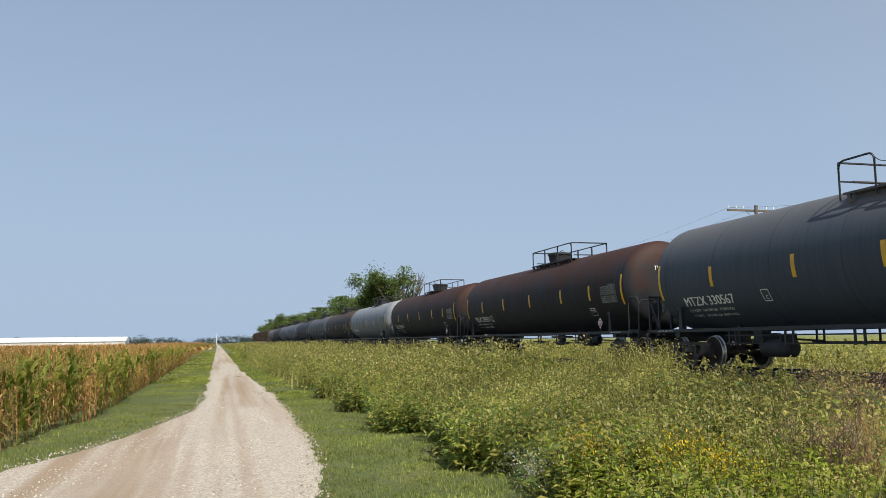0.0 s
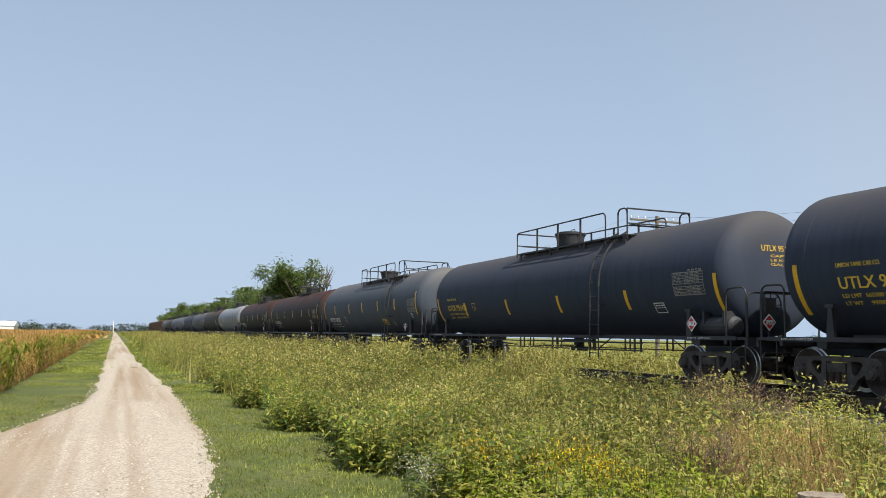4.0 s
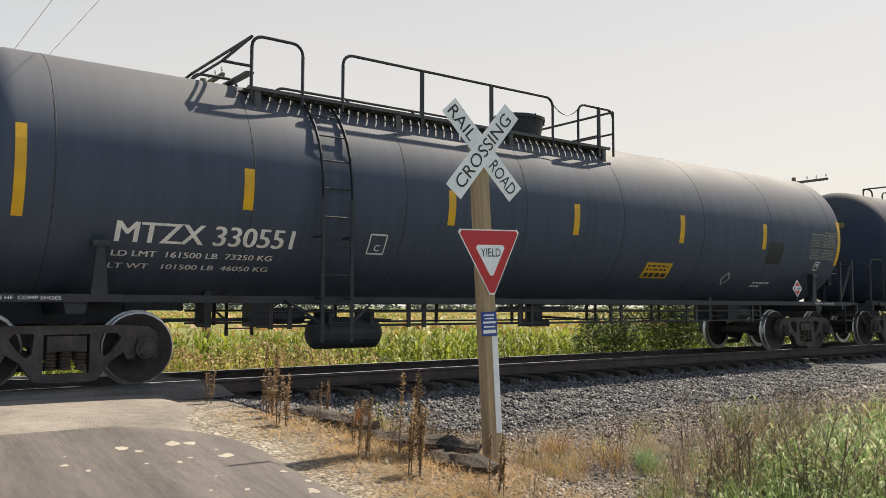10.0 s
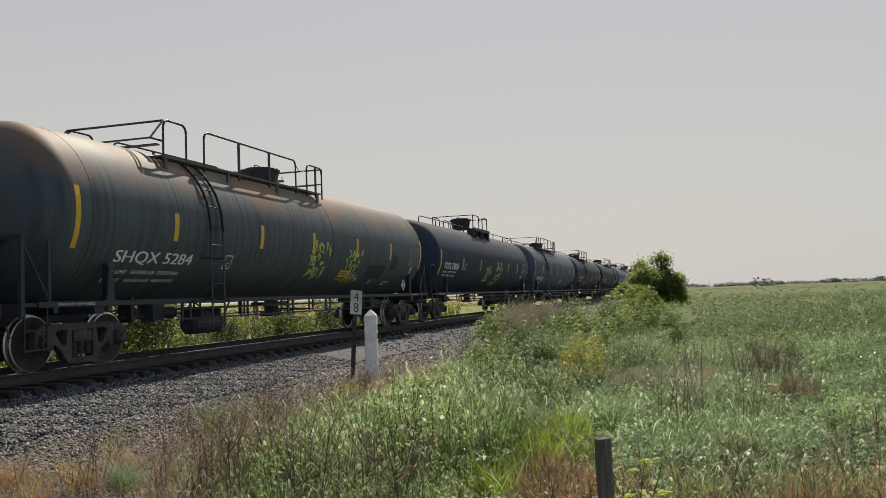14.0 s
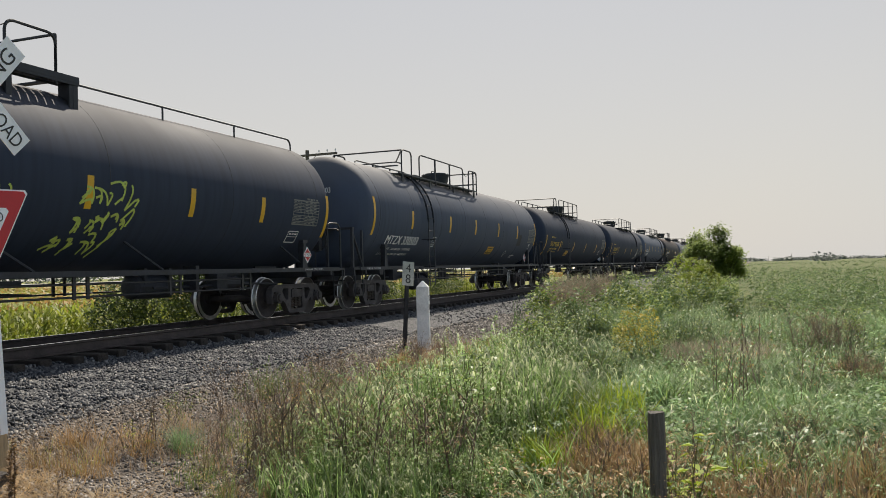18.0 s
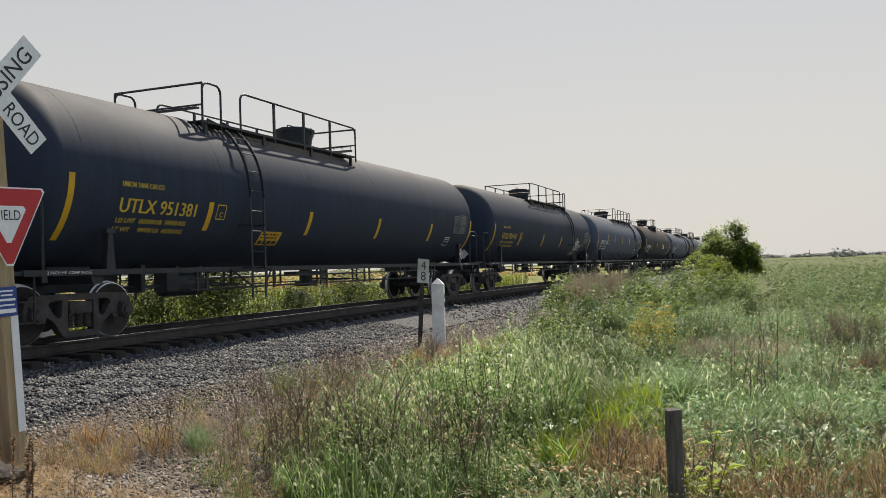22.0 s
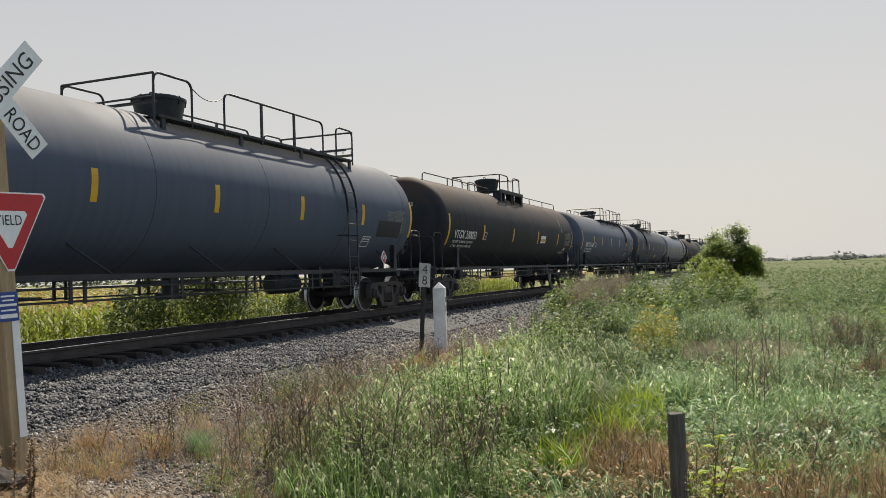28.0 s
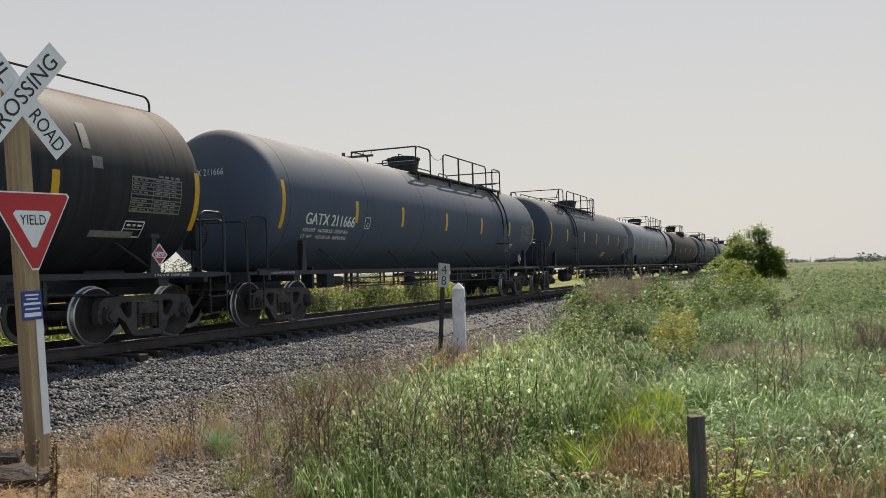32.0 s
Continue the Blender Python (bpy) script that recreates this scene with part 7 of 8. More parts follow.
scatter("dry_grass", [tuft(267, 34, 0.5, 0.32, 0.008, (0, 1), 4, 0.15), tuft(268, 30, 0.42, 0.4, 0.008, (1, 0), 4, 0.2)], [(6.0, 6.9, 0.9, 0), (6.3, 6.7, 0.8, 1), (5.9, 6.4, 0.7, 0), (4.5, 7.5, 0.7, 0), (4.4, 7.2, 0.6, 1), (5.3, 8.0, 0.6, 1), (6.5, 7.1, 0.6, 0)], ["dry", "weed"], "straw-yellow tufts of dying grass on bare earth", "grass")

# grass and weeds on the other side of the road


def meadow(x, y):
    edge = np.interp(x, [4, 6, 8.5, 12, 16, 20, 26, 40, 80], [2.0, 3.8, 5.0, 5.6, 6.0, 6.6, 7.6, 8.5, 8.8])
    return (y < edge + 0.4 * np.sin(x * 1.3)) & (x > 4.6 + 0.25 * np.abs(y))


def mound(x, y):
    return ((x - 18.6) / 2.9) ** 2 + ((y - 1.4) / 1.2) ** 2 < 1


def relief(rows, f=0.9, ph=0.0, lo=0.6):
    """Plants stand taller in some clumps than in others."""
    rows[:, 2] *= lo + (1.25 - lo) * np.clip(clumps(rows[:, 0], rows[:, 1], f, ph) * 1.5 - 0.25, 0, 1)
    return rows


foxtail = [tuft(100 + i, 30, 0.85, 0.5, 0.02, (0, 1), 4, 0.17, 0.55, 2) for i in range(4)]
scatter("roadside_grass", foxtail, relief(np.concatenate([disc(230, 10.6, 4.1, 3.2, 1.25, (0.7, 1.15), 4), disc(90, 8.0, 3.8, 1.4, 1.0, (0.6, 0.95), 4), disc(40, 6.6, 4.0, 0.7, 0.9, (0.5, 0.8), 4), disc(40, 8.6, 5.1, 1.3, 0.55, (0.45, 0.8), 4), disc(16, 11.0, 5.9, 1.2, 0.4, (0.4, 0.65), 4), disc(60, 14.4, 3.8, 1.6, 0.7, (0.65, 1.0), 4), field(150, 10, 24, -6, 5.6, (0.5, 0.85), lambda x, y: meadow(x, y) & ~mound(x, y) & (clumps(x, y, 0.5) > 0.55), 4)]), 1.1, 1), ["lush", "weed_dark", "foxtail", "stem"], "lush green foxtail grass gone to seed", "grass")
ragweed = [broadleaf(105 + i, 0.9, 4, 28, 0.095, 0.32, (0, 1, 2, 3), 3) for i in range(4)]
scatter("roadside_weeds", ragweed, relief(np.concatenate([disc(70, 9.6, 3.9, 3.2, 1.1, (0.6, 1.0), 4), disc(34, 7.4, 3.7, 1.2, 1.0, (0.5, 0.85), 4), disc(60, 14.8, 4.5, 1.5, 0.9, (0.7, 1.1), 4), disc(50, 12.4, 5.5, 2.2, 0.5, (0.4, 0.75), 4)]), 1.3, 4), ["lush", "weed_dark", "bushleaf", "stem"], "dark green leafy weeds standing among foxtails", "weeds")
scatter("roadside_grass", [tuft(274 + i, 20, 0.7, 0.42, 0.024, (0, 1), 4, 0.14) for i in range(3)], np.concatenate([disc(70, 10.2, 2.5, 1.4, 0.55, (0.7, 1.15), 3), disc(20, 8.6, 2.7, 0.7, 0.4, (0.6, 0.9), 3), disc(10, 8.3, 0.7, 0.3, 0.2, (0.4, 0.7), 3)]), ["weed_bright", "lush"], "bright yellow-green grass blades catching the sun", "grass")
brownstalk = [dead_stalk(280 + i, 0.85, 18, 0, 1) for i in range(5)]
scatter("dead_stalks", brownstalk, np.concatenate([field(46, 6.2, 12.0, 4.5, 7.0, (0.4, 0.8), lambda x, y: y > 4.3 + 0.12 * (x - 6), 5), disc(14, 7.2, 4.7, 0.9, 0.7, (0.6, 1.05), 5), disc(10, 7.1, 3.7, 0.5, 0.6, (0.9, 1.2), 5), disc(14, 15.6, -1.0, 0.8, 0.4, (0.4, 0.75), 5), disc(14, 19.0, -0.8, 1.2, 0.6, (0.9, 1.3), 5), disc(20, 14.0, 6.6, 2.2, 0.5, (0.4, 0.7), 5)]), ["dead", "withered"], "tall brown dead weed stalks with shrivelled leaves", "weeds")
scatter("dry_grass", [tuft(286 + i, 30, 0.5, 0.3, 0.009, (0, 1), 3, 0.22) for i in range(3)], np.concatenate([field(150, 6.4, 12.5, 4.9, 7.1, (0.35, 0.8), lambda x, y: y > 4.7 + 0.1 * (x - 6), 3), disc(90, 16.2, 6.4, 2.4, 0.6, (0.5, 0.95), 3)]), ["pinkdry", "rustdry"], "brown seeding grass at the edge of the gravel", "grass")
scatter("dry_grass", [tuft(290 + i, 34, 0.42, 0.36, 0.009, (0, 1), 4, 0.16) for i in range(2)], np.concatenate([disc(6, 6.75, 7.4, 0.3, 0.2, (0.6, 0.9), 2), disc(4, 6.0, 6.4, 0.4, 0.3, (0.5, 0.8), 2), disc(40, 14.8, 7.0, 1.2, 0.35, (0.4, 0.7), 2), disc(60, 12.2, 5.9, 1.0, 0.35, (0.7, 1.1), 2), disc(9, 7.0, 6.9, 0.5, 0.5, (0.5, 0.9), 2)]), ["rustdry", "dry"], "orange tufts of dead grass on bare earth", "grass")
scatter("withered_weeds", [tuft(296 + i, 26, 0.62, 0.34, 0.026, (0, 1), 4, 0.2) for i in range(3)], np.concatenate([disc(44, 8.3, 2.1, 1.0, 0.5, (0.5, 0.95), 3), disc(34, 7.4, 0.4, 0.9, 0.7, (0.5, 0.9), 3), disc(22, 8.6, -0.6, 0.8, 0.6, (0.5, 0.9), 3)]), ["dry", "withered"], "straw-brown withered broad-bladed grass by the fence post", "weeds")
scatter("roadside_weeds", [tuft(294, 110, 0.46, 0.42, 0.008, (0, 1), 3, 0.1)], [(7.25, 6.35, 0.85, 0), (7.35, 6.45, 0.75, 0), (7.15, 6.25, 0.7, 0), (7.3, 6.2, 0.6, 0)], ["bluegreen", "field"], "grey-green feathery weed on the gravel", "weeds", kind="")
mat_w = [tuft(110 + i, 46, 0.46, 0.42, 0.02, (0, 1), 4, 0.32, 0.12, 2) for i in range(3)] + [broadleaf(113, 0.42, 5, 20, 0.085, 0.5, (0, 1, 0, 3), 1), tuft(115, 34, 0.4, 0.35, 0.014, (1, 0), 3, 0.35)]
scatter("meadow_weeds", mat_w, np.concatenate([relief(disc(430, 12.8, 0.6, 2.8, 1.6, (0.7, 1.2), 5), 1.6, 2), disc(110, 14.4, 2.7, 1.6, 0.6, (0.6, 1.0), 5), disc(260, 15.0, -2.6, 3.4, 1.7, (0.7, 1.1), 5), field(900, 16, 36, -16, 2.5, (0.9, 1.5), lambda x, y: meadow(x, y) & (clumps(x, y, 0.3, 2) > 0.42), 5)]), ["bluegreen", "weed_dark", "foxtail", "stem"], "low matted blue-green weeds of an overgrown field", "weeds")
cover = [broadleaf(117 + i, 0.34, 3, 12, 0.12, 0.7, (0, 1, 0, 1), 0) for i in range(3)]
scatter("meadow_weeds", cover, field(2800, 9.5, 34, -14, 6.0, (0.8, 1.4), lambda x, y: meadow(x, y) & ~mound(x, y), 3, 1.3), ["field", "bluegreen"], "low green growth between the taller weeds", "weeds")


def hanging(seed, h):
    """A dead plant whose long leaves hang from the stalk."""
    p = Plant(seed)
    for s in range(3):
        foot = Vector((p.r.uniform(-0.1, 0.1), p.r.uniform(-0.1, 0.1), 0))
        top = foot + Vector((p.r.uniform(-0.1, 0.1), p.r.uniform(-0.1, 0.1), h * p.r.uniform(0.6, 1)))
        p.stem(foot, top, 0.007, 1)
        for i in range(15):
            b = foot.lerp(top, p.r.uniform(0.25, 1))
            p.blade(b, p.r.uniform(0, 6.28), p.r.uniform(0.03, 0.06), p.r.uniform(0.04, 0.12), p.r.uniform(0.014, 0.03), p.r.choice((0, 0, 1, 2)), 4, p.r.uniform(2.5, 4.5))
    return p.done()


for x, y, sc in ((7.9, 2.2, 0.7), (7.7, 1.95, 0.65), (8.1, 1.85, 0.75), (7.4, 1.7, 0.6), (7.75, 1.6, 0.75), (7.5, 2.35, 0.6), (7.3, 1.42, 0.6), (8.0, 0.3, 0.55), (8.2, -0.1, 0.6), (7.9, -0.4, 0.55), (8.3, -0.6, 0.6), (7.6, 0.75, 0.5)):
    scatter("withered_weed", [hanging(int(x * 70 + y * 10), 0.75)], [(x, y, sc, 0)], ["withered", "dead", "rustdry"], "dead brown weed with shrivelled hanging leaves", "weed", kind="")
wither = [broadleaf(240 + i, 0.55, 4, 24, 0.07, 0.3, (0, 1, 0, 2), 2) for i in range(3)] + [dead_stalk(244, 0.7, 12, 2, 0)]
scatter("withered_weeds", wither, np.concatenate([field(120, 6.0, 9.2, -1.8, 2.5, (0.4, 0.8), lambda x, y: clumps(x, y, 0.9, 2) > 0.4, 4), disc(40, 15.6, -1.0, 0.7, 0.4, (0.5, 0.9), 4), disc(40, 10.6, 0.2, 0.8, 0.4, (0.4, 0.7), 4), disc(16, 8.2, 2.2, 0.7, 0.3, (0.5, 0.8), 4)]), ["withered", "rustdry", "dead"], "withered brown leafy weeds at the foot of the meadow", "weeds")
scatter("meadow_weeds", cover, field(520, 5.2, 10.5, -5, 3.2, (0.5, 1.0), None, 3), ["field", "dry"], "low sparse growth round the fence post", "weeds")
scatter("meadow_weeds", mat_w, np.concatenate([field(170, 8.2, 10.6, -4.5, 1.8, (0.6, 1.1), None, 5), field(60, 6.4, 8.6, -2, 2.4, (0.5, 0.9), None, 5)]), ["bluegreen", "weed_dark", "foxtail", "stem"], "green weeds round the fence post", "weeds")
scatter("roadside_weeds", wispy, np.concatenate([disc(30, 8.4, 5.4, 1.5, 0.8, (0.4, 0.75), 3), disc(16, 10.4, 6.9, 1.0, 0.5, (0.4, 0.6), 3), disc(12, 6.4, 5.0, 0.8, 0.5, (0.3, 0.5), 3), [(8.0, 6.9, 0.5, 2), (8.1, 7.0, 0.45, 0), (7.9, 7.05, 0.4, 2)]]), ["seed", "weed", "weed_dark", "stem"], "grey-green wispy weeds on the gravel", "weeds")
mid = [broadleaf(120 + i, 0.8, 3, 20, 0.12, 0.45, (0, 1, 2, 3), 4) for i in range(4)] + [tuft(125 + i, 22, 0.85, 0.5, 0.022, (0, 2), 3, 0.3, 0.3, 2) for i in range(2)]
scatter("meadow_weeds", mid, np.concatenate([disc(110, 14.3, 3.7, 1.3, 0.8, (0.8, 1.1), 6), disc(90, 20.4, 2.6, 1.8, 1.0, (0.8, 1.15), 6), disc(90, 21.5, 4.4, 2.4, 1.4, (0.9, 1.3), 6), field(1900, 15, 46, -24, 8.6, (0.5, 1.05), lambda x, y: meadow(x, y) & ~mound(x, y) & (clumps(x, y, 0.4, 3) > 0.38), 6, 1.15)]), ["field", "shrub", "field", "stem"], "mixed green weeds and grasses of an overgrown field", "weeds")
pink = [tuft(128 + i, 34, 0.45, 0.25, 0.01, (0, 1), 3, 0.25) for i in range(3)]
scatter("dry_grass", pink, np.concatenate([disc(300, 18.8, 1.4, 2.3, 1.05, (0.8, 1.35), 3), disc(60, 11.6, -1.5, 1.1, 0.8, (0.6, 1.0), 3), field(160, 18, 40, -12, 3, (0.8, 1.2), lambda x, y: clumps(x, y, 0.4, 5) > 0.72, 3)]), ["pinkdry", "field"], "low mound of brown faded grass in the field", "grass")
farm = [broadleaf(130 + i, 1.0, 2, 12, 0.32, 0.9, (0, 1, 2, 3), 3) for i in range(4)]
scatter("meadow_weeds", farm, np.concatenate([field(2200, 40, 150, -80, 8.8, (0.6, 1.1), meadow, 4, 1.2), field(1600, 28, 60, -40, 0, (0.5, 0.95), meadow, 4)]), ["field", "weed_dark", "field", "stem"], "mixed green weeds of an overgrown field, farther off", "weeds")
horiz = [broadleaf(140 + i, 1.2, 2, 8, 1.5, 3.2, (0, 1, 2, 3), 4) for i in range(3)]
scatter("meadow_weeds", horiz, field(1700, 140, 700, -420, 8, (0.2, 0.45), None, 3, 1.2), ["field", "field", "weed_dark", "stem"], "far overgrown field reaching the horizon", "weeds")
vine = [broadleaf(146, 0.75, 2, 16, 0.16, 0.2, (0, 0, 1, 3), 2)]
scatter("leafy_vine", vine, [(7.25, 1.2, 1.0, 0), (7.35, 1.35, 0.8, 0)], ["weed_bright", "dry", "weed", "stem"], "yellow-green leafy stem beside the fence post", "weeds", kind="")
yb = [leaf_cloud(150, 520, (0.36, 0.36, 1.3), 0.08, (0, 1)), leaf_cloud(151, 900, (0.6, 0.5, 0.8), 0.07, (0, 1))]
for x, y, s, k in ((10.6, 4.5, 0.8, 1), (11.9, 4.6, 0.9, 1), (20.4, 4.4, 1.1, 1), (22.6, 5.4, 1.3, 1), (21.4, 2.6, 1.0, 1), (24.8, 3.4, 1.25, 1), (28.4, 4.6, 1.6, 1), (33.5, 5.4, 1.5, 1), (37, 6.2, 1.6, 1), (29.6, 1.4, 1.2, 1), (35.5, 1.8, 1.5, 1), (41, 4.8, 1.9, 1), (23.0, -1.6, 0.9, 1), (17.3, 3.0, 0.78, 0), (17.8, 2.72, 0.72, 0), (17.6, 3.3, 0.5, 0), (32.0, 3.6, 1.5, 1), (30.5, 5.4, 1.5, 1), (36.5, 2.6, 1.4, 1), (27, 4.2, 1.4, 1), (39.5, 3.2, 1.6, 1), (15.9, 4.8, 1.25, 1), (16.5, 4.6, 1.0, 1), (19.8, 3.6, 0.95, 1), (13.9, 4.3, 0.8, 1), (26, 5.2, 1.4, 1), (24, 6.6, 1.5, 1), (31, 4.0, 1.6, 1)):
    scatter("wild_shrub", [yb[k]], [(x, y, s, 0)], ["ochre", "weed"] if k == 0 else (["shrub", "field"], ["weed_dark", "field"], ["field", "shrub"])[int(x * 10) % 3], "yellow-leaved wild shrub in the grass" if k == 0 else "leafy green wild shrub in the grass", "shrub", kind="")

# mown verges
turf = [tuft(160 + i, 20, 0.085, 0.05, 0.012, (0, 1), 1, 0.2) for i in range(4)]


def verge(x, y):
    hi = np.interp(x, [-400, -60, -30, -14, -9, -4, -2.2], [-0.2, 0.3, 1.2, 1.6, 1.5, 0.2, -0.6])
    lo = np.interp(x, [-900, -60, -33, -19, -14, -11, -6, -1], [-1.6, -0.9, -0.45, -0.65, -0.9, -1.3, -2.2, -2.8])
    return (y < hi + 0.3) & (y > lo - 0.05)


def verge2(x, y):
    lo = np.interp(x, [-900, -45, -28, -21, -17, -13], [-3.6, -3.1, -3.15, -4.3, -5.5, -6.6])
    return (y < lo + 0.05) & (y > np.interp(x, [-60, -26, -18, -13], [-5.8, -5.8, -6.9, -9]))


def lane_rim(n, side):
    """Places along one edge of the lane."""
    x = -6 - 34 * RNG.random(n) ** 1.3
    y = np.interp(x, [-45, -28, -21, -17, -13, -8], [-3.1, -3.15, -4.3, -5.5, -6.6, -7.6]) if side < 0 else np.interp(x, [-60, -33, -19, -14, -11, -6], [-0.9, -0.45, -0.65, -0.9, -1.3, -2.2])
    return np.stack([x, y + RNG.normal(0.04 * side, 0.13, n), RNG.uniform(0.4, 0.9, n), RNG.integers(0, 3, n)], 1)


scatter("straw_litter", litter, np.concatenate([lane_rim(330, 1), lane_rim(260, -1)]), ["dry", "pinkdry"], "dead straw and thatch along the edge of the lane", "straw")
scatter("mown_grass", turf, np.concatenate([field(5200, -3, -36, -2.6, 1.8, (0.7, 1.3), verge, 4, 1.3), field(3400, -12, -50, -9, -3, (0.7, 1.3), verge2, 4, 1.2), field(500, -1.7, -4, -2.4, 0.6, (0.7, 1.6), None, 4)]), ["grass", "weed"], "short mown green grass verge beside the lane", "grass")
turf_far = [tuft(166 + i, 22, 0.1, 0.1, 0.05, (0, 1), 1, 0.6) for i in range(2)]
scatter("mown_grass", turf_far, np.concatenate([field(1500, -34, -160, -1.6, 1.0, (0.9, 1.4), verge, 2, 1.2), field(1500, -46, -200, -6, -3, (0.9, 1.4), verge2, 2, 1.2)]), ["grass", "weed"], "mown green grass verge farther along the lane", "grass")

# corn beside the lane
cp = [corn_plant(170 + i, 1.75, 11, d) for i, d in enumerate((0.1, 0.25, 0.4, 0.8, 0.2, 0.55))]
rows_ = []
for r in range(7):
    y = -6.0 - 0.76 * r
    xs = np.arange(-15.5 - 0.3 * r, -100, -0.22 if r < 2 else -0.4)
    xs = xs + RNG.uniform(-0.06, 0.06, len(xs))
    yy = np.where(xs > -26, y - np.interp(xs, [-26, -18, -14], [0, 1.0, 2.4]), y) + RNG.uniform(-0.05, 0.05, len(xs))
    rows_.append(np.stack([xs, yy, RNG.uniform(0.85, 1.1, len(xs)), np.where(RNG.random(len(xs)) < (0.65 if r == 0 else 0.4), 3, RNG.integers(0, 6, len(xs)))], 1))
scatter("corn", cp, np.concatenate(rows_), ["corn", "corndry", "tassel"], "ripening corn, brown at the foot and edge, beside the lane", "corn")
cf = [corn_plant(180 + i, 1.8, 6, 0.55, 2) for i in range(3)]
big = [tuple(a) for a in cf]
scatter("corn", big, np.concatenate([field(3600, -14, -110, -32, -11, (0.95, 1.1), None, 3, 1.3), field(1000, -100, -260, -11, -5.8, (1.0, 1.15), None, 3)]), ["corn", "corndry", "tassel"], "ripening corn of a wide field", "corn")
cw = []
for i in range(3):
    p = Plant(190 + i)
    for k in range(16):
        p.blade((p.r.uniform(-2, 2), p.r.uniform(-2, 2), 1.2), p.r.uniform(0, 6.28), p.r.uniform(0.4, 0.8), 0.8, 0.5, p.r.choice((0, 1, 1, 2, 2)), 2, 0.4)
    cw.append(p.done())
scatter("corn", cw, np.concatenate([field(2200, -100, -520, -130, -5.5, (0.9, 1.1), None, 3, 1.2), field(900, -40, -120, -110, -30, (0.9, 1.1), None, 3)]), ["corn", "corndry", "tassel"], "distant tasselled corn field", "corn")

# fields beyond the track
bean = [broadleaf(200 + i, 0.55, 2, 9, 0.38, 0.8, (0, 1, 0, 3), 0) for i in range(3)]
scatter("soybeans", bean, np.concatenate([field(3000, -34, -2.9, 19.5, 40, (0.55, 0.8), lambda x, y: x > -1.02 * (y + 1), 3), field(3900, -88, -2.9, 38, 85, (0.8, 1.1), lambda x, y: x > -1.02 * (y + 1), 3)]), ["bean", "weed_bright", "bean", "stem"], "bright yellow-green soybean field beyond the track", "soybeans")
bw = []
for i in range(2):
    p = Plant(206 + i)
    for k in range(30):
        p.leaf((p.r.uniform(-3, 3), p.r.uniform(-3, 3), p.r.uniform(0.2, 0.5)), p.r.uniform(0, 6.28), p.r.uniform(-0.2, 0.3), 1.2, 1.0, p.r.choice((0, 0, 1)), 0.05)
    bw.append(p.done())
scatter("soybeans", bw, np.concatenate([field(2600, -340, -7.0, 78, 330, (0.9, 1.2), lambda x, y: x > -1.02 * (y + 1), 2)]), ["bean", "weed"], "distant bright green soybean field", "soybeans")
fw = [broadleaf(210 + i, 0.8, 3, 9, 0.17, 0.4, (0, 1, 2, 3), 4) for i in range(3)] + [tuft(214, 20, 0.75, 0.3, 0.025, (2, 0), 2, 0.25)]
scatter("far_side_weeds", fw, np.concatenate([field(700, -20, -2.2, 16.0, 26, (0.35, 0.6), lambda x, y: (clumps(x, y, 0.5, 1) > 0.55) & (y < 19.5), 4), field(2300, -130, -16.5, 15.4, 26, (1.5, 2.4), lambda x, y: x < -1.02 * (y + 1), 4), field(90, 13, 60, 15.6, 18, (0.35, 0.6), None, 4)]), ["weed", "seed", "seed", "stem"], "yellowish weeds along the far side of the track", "weeds")
scatter("far_side_weeds", fw, np.concatenate([field(150, 3.6, 14, 15.6, 18.6, (0.6, 1.1), None, 4), field(240, 4, 40, 18.6, 21.4, (0.8, 1.2), None, 4)]), ["weed_bright", "shrub", "corn", "stem"], "bright green weeds along the far side of the track", "weeds")
fv = [tuft(216 + i, 24, 0.16, 0.12, 0.03, (0, 1), 2, 0.5) for i in range(2)]
scatter("mown_grass", fv, np.concatenate([field(800, 2.3, 3.7, 17, 90, (0.8, 1.3), None, 2), field(600, -2.9, -1.3, 17, 90, (0.8, 1.3), None, 2)]), ["grass", "weed_bright"], "mown bright green verge along the far road", "grass")
scatter("far_side_weeds", [tuft(218, 30, 0.8, 0.4, 0.02, (0, 1), 3, 0.3), broadleaf(219, 0.9, 3, 14, 0.14, 0.4, (0, 1, 0, 2), 6)], disc(130, 7.2, 17.6, 3.2, 1.6, (1.0, 1.6), 2), ["dry", "weed", "stem"], "straw-coloured dry weeds at the field's corner", "weeds")
scatter("far_field_weeds", far_w, np.concatenate([field(2400, -230, -18, 28, 120, (0.75, 1.1), lambda x, y: x < -1.02 * (y + 1), 4), field(900, -600, -200, 16, 260, (0.9, 1.4), lambda x, y: x < -1.02 * (y + 1), 4)]), ["weed", "seed", "seed", "stem"], "yellow-olive weeds of an idle field beyond the track", "weeds")
cr = []
for r in range(6):
    xs = np.arange(3.7, 75, 0.3)
    cr.append(np.stack([xs + RNG.uniform(-0.1, 0.1, len(xs)), 21.8 + 0.76 * r + RNG.uniform(-0.06, 0.06, len(xs)), RNG.uniform(0.8, 0.95, len(xs)), RNG.integers(0, 3, len(xs))], 1))
gc = [corn_plant(220 + i, 1.9, 11, 0.0, 2) for i in range(3)]
scatter("corn", gc, np.concatenate(cr), ["corn", "corndry", "tassel"], "green corn beyond the track", "corn")
scatter("corn", cw, field(2100, 5, 330, 26, 200, (0.8, 0.92), None, 3), ["corn", "seed", "tassel"], "tasselled corn field beyond the track", "corn")
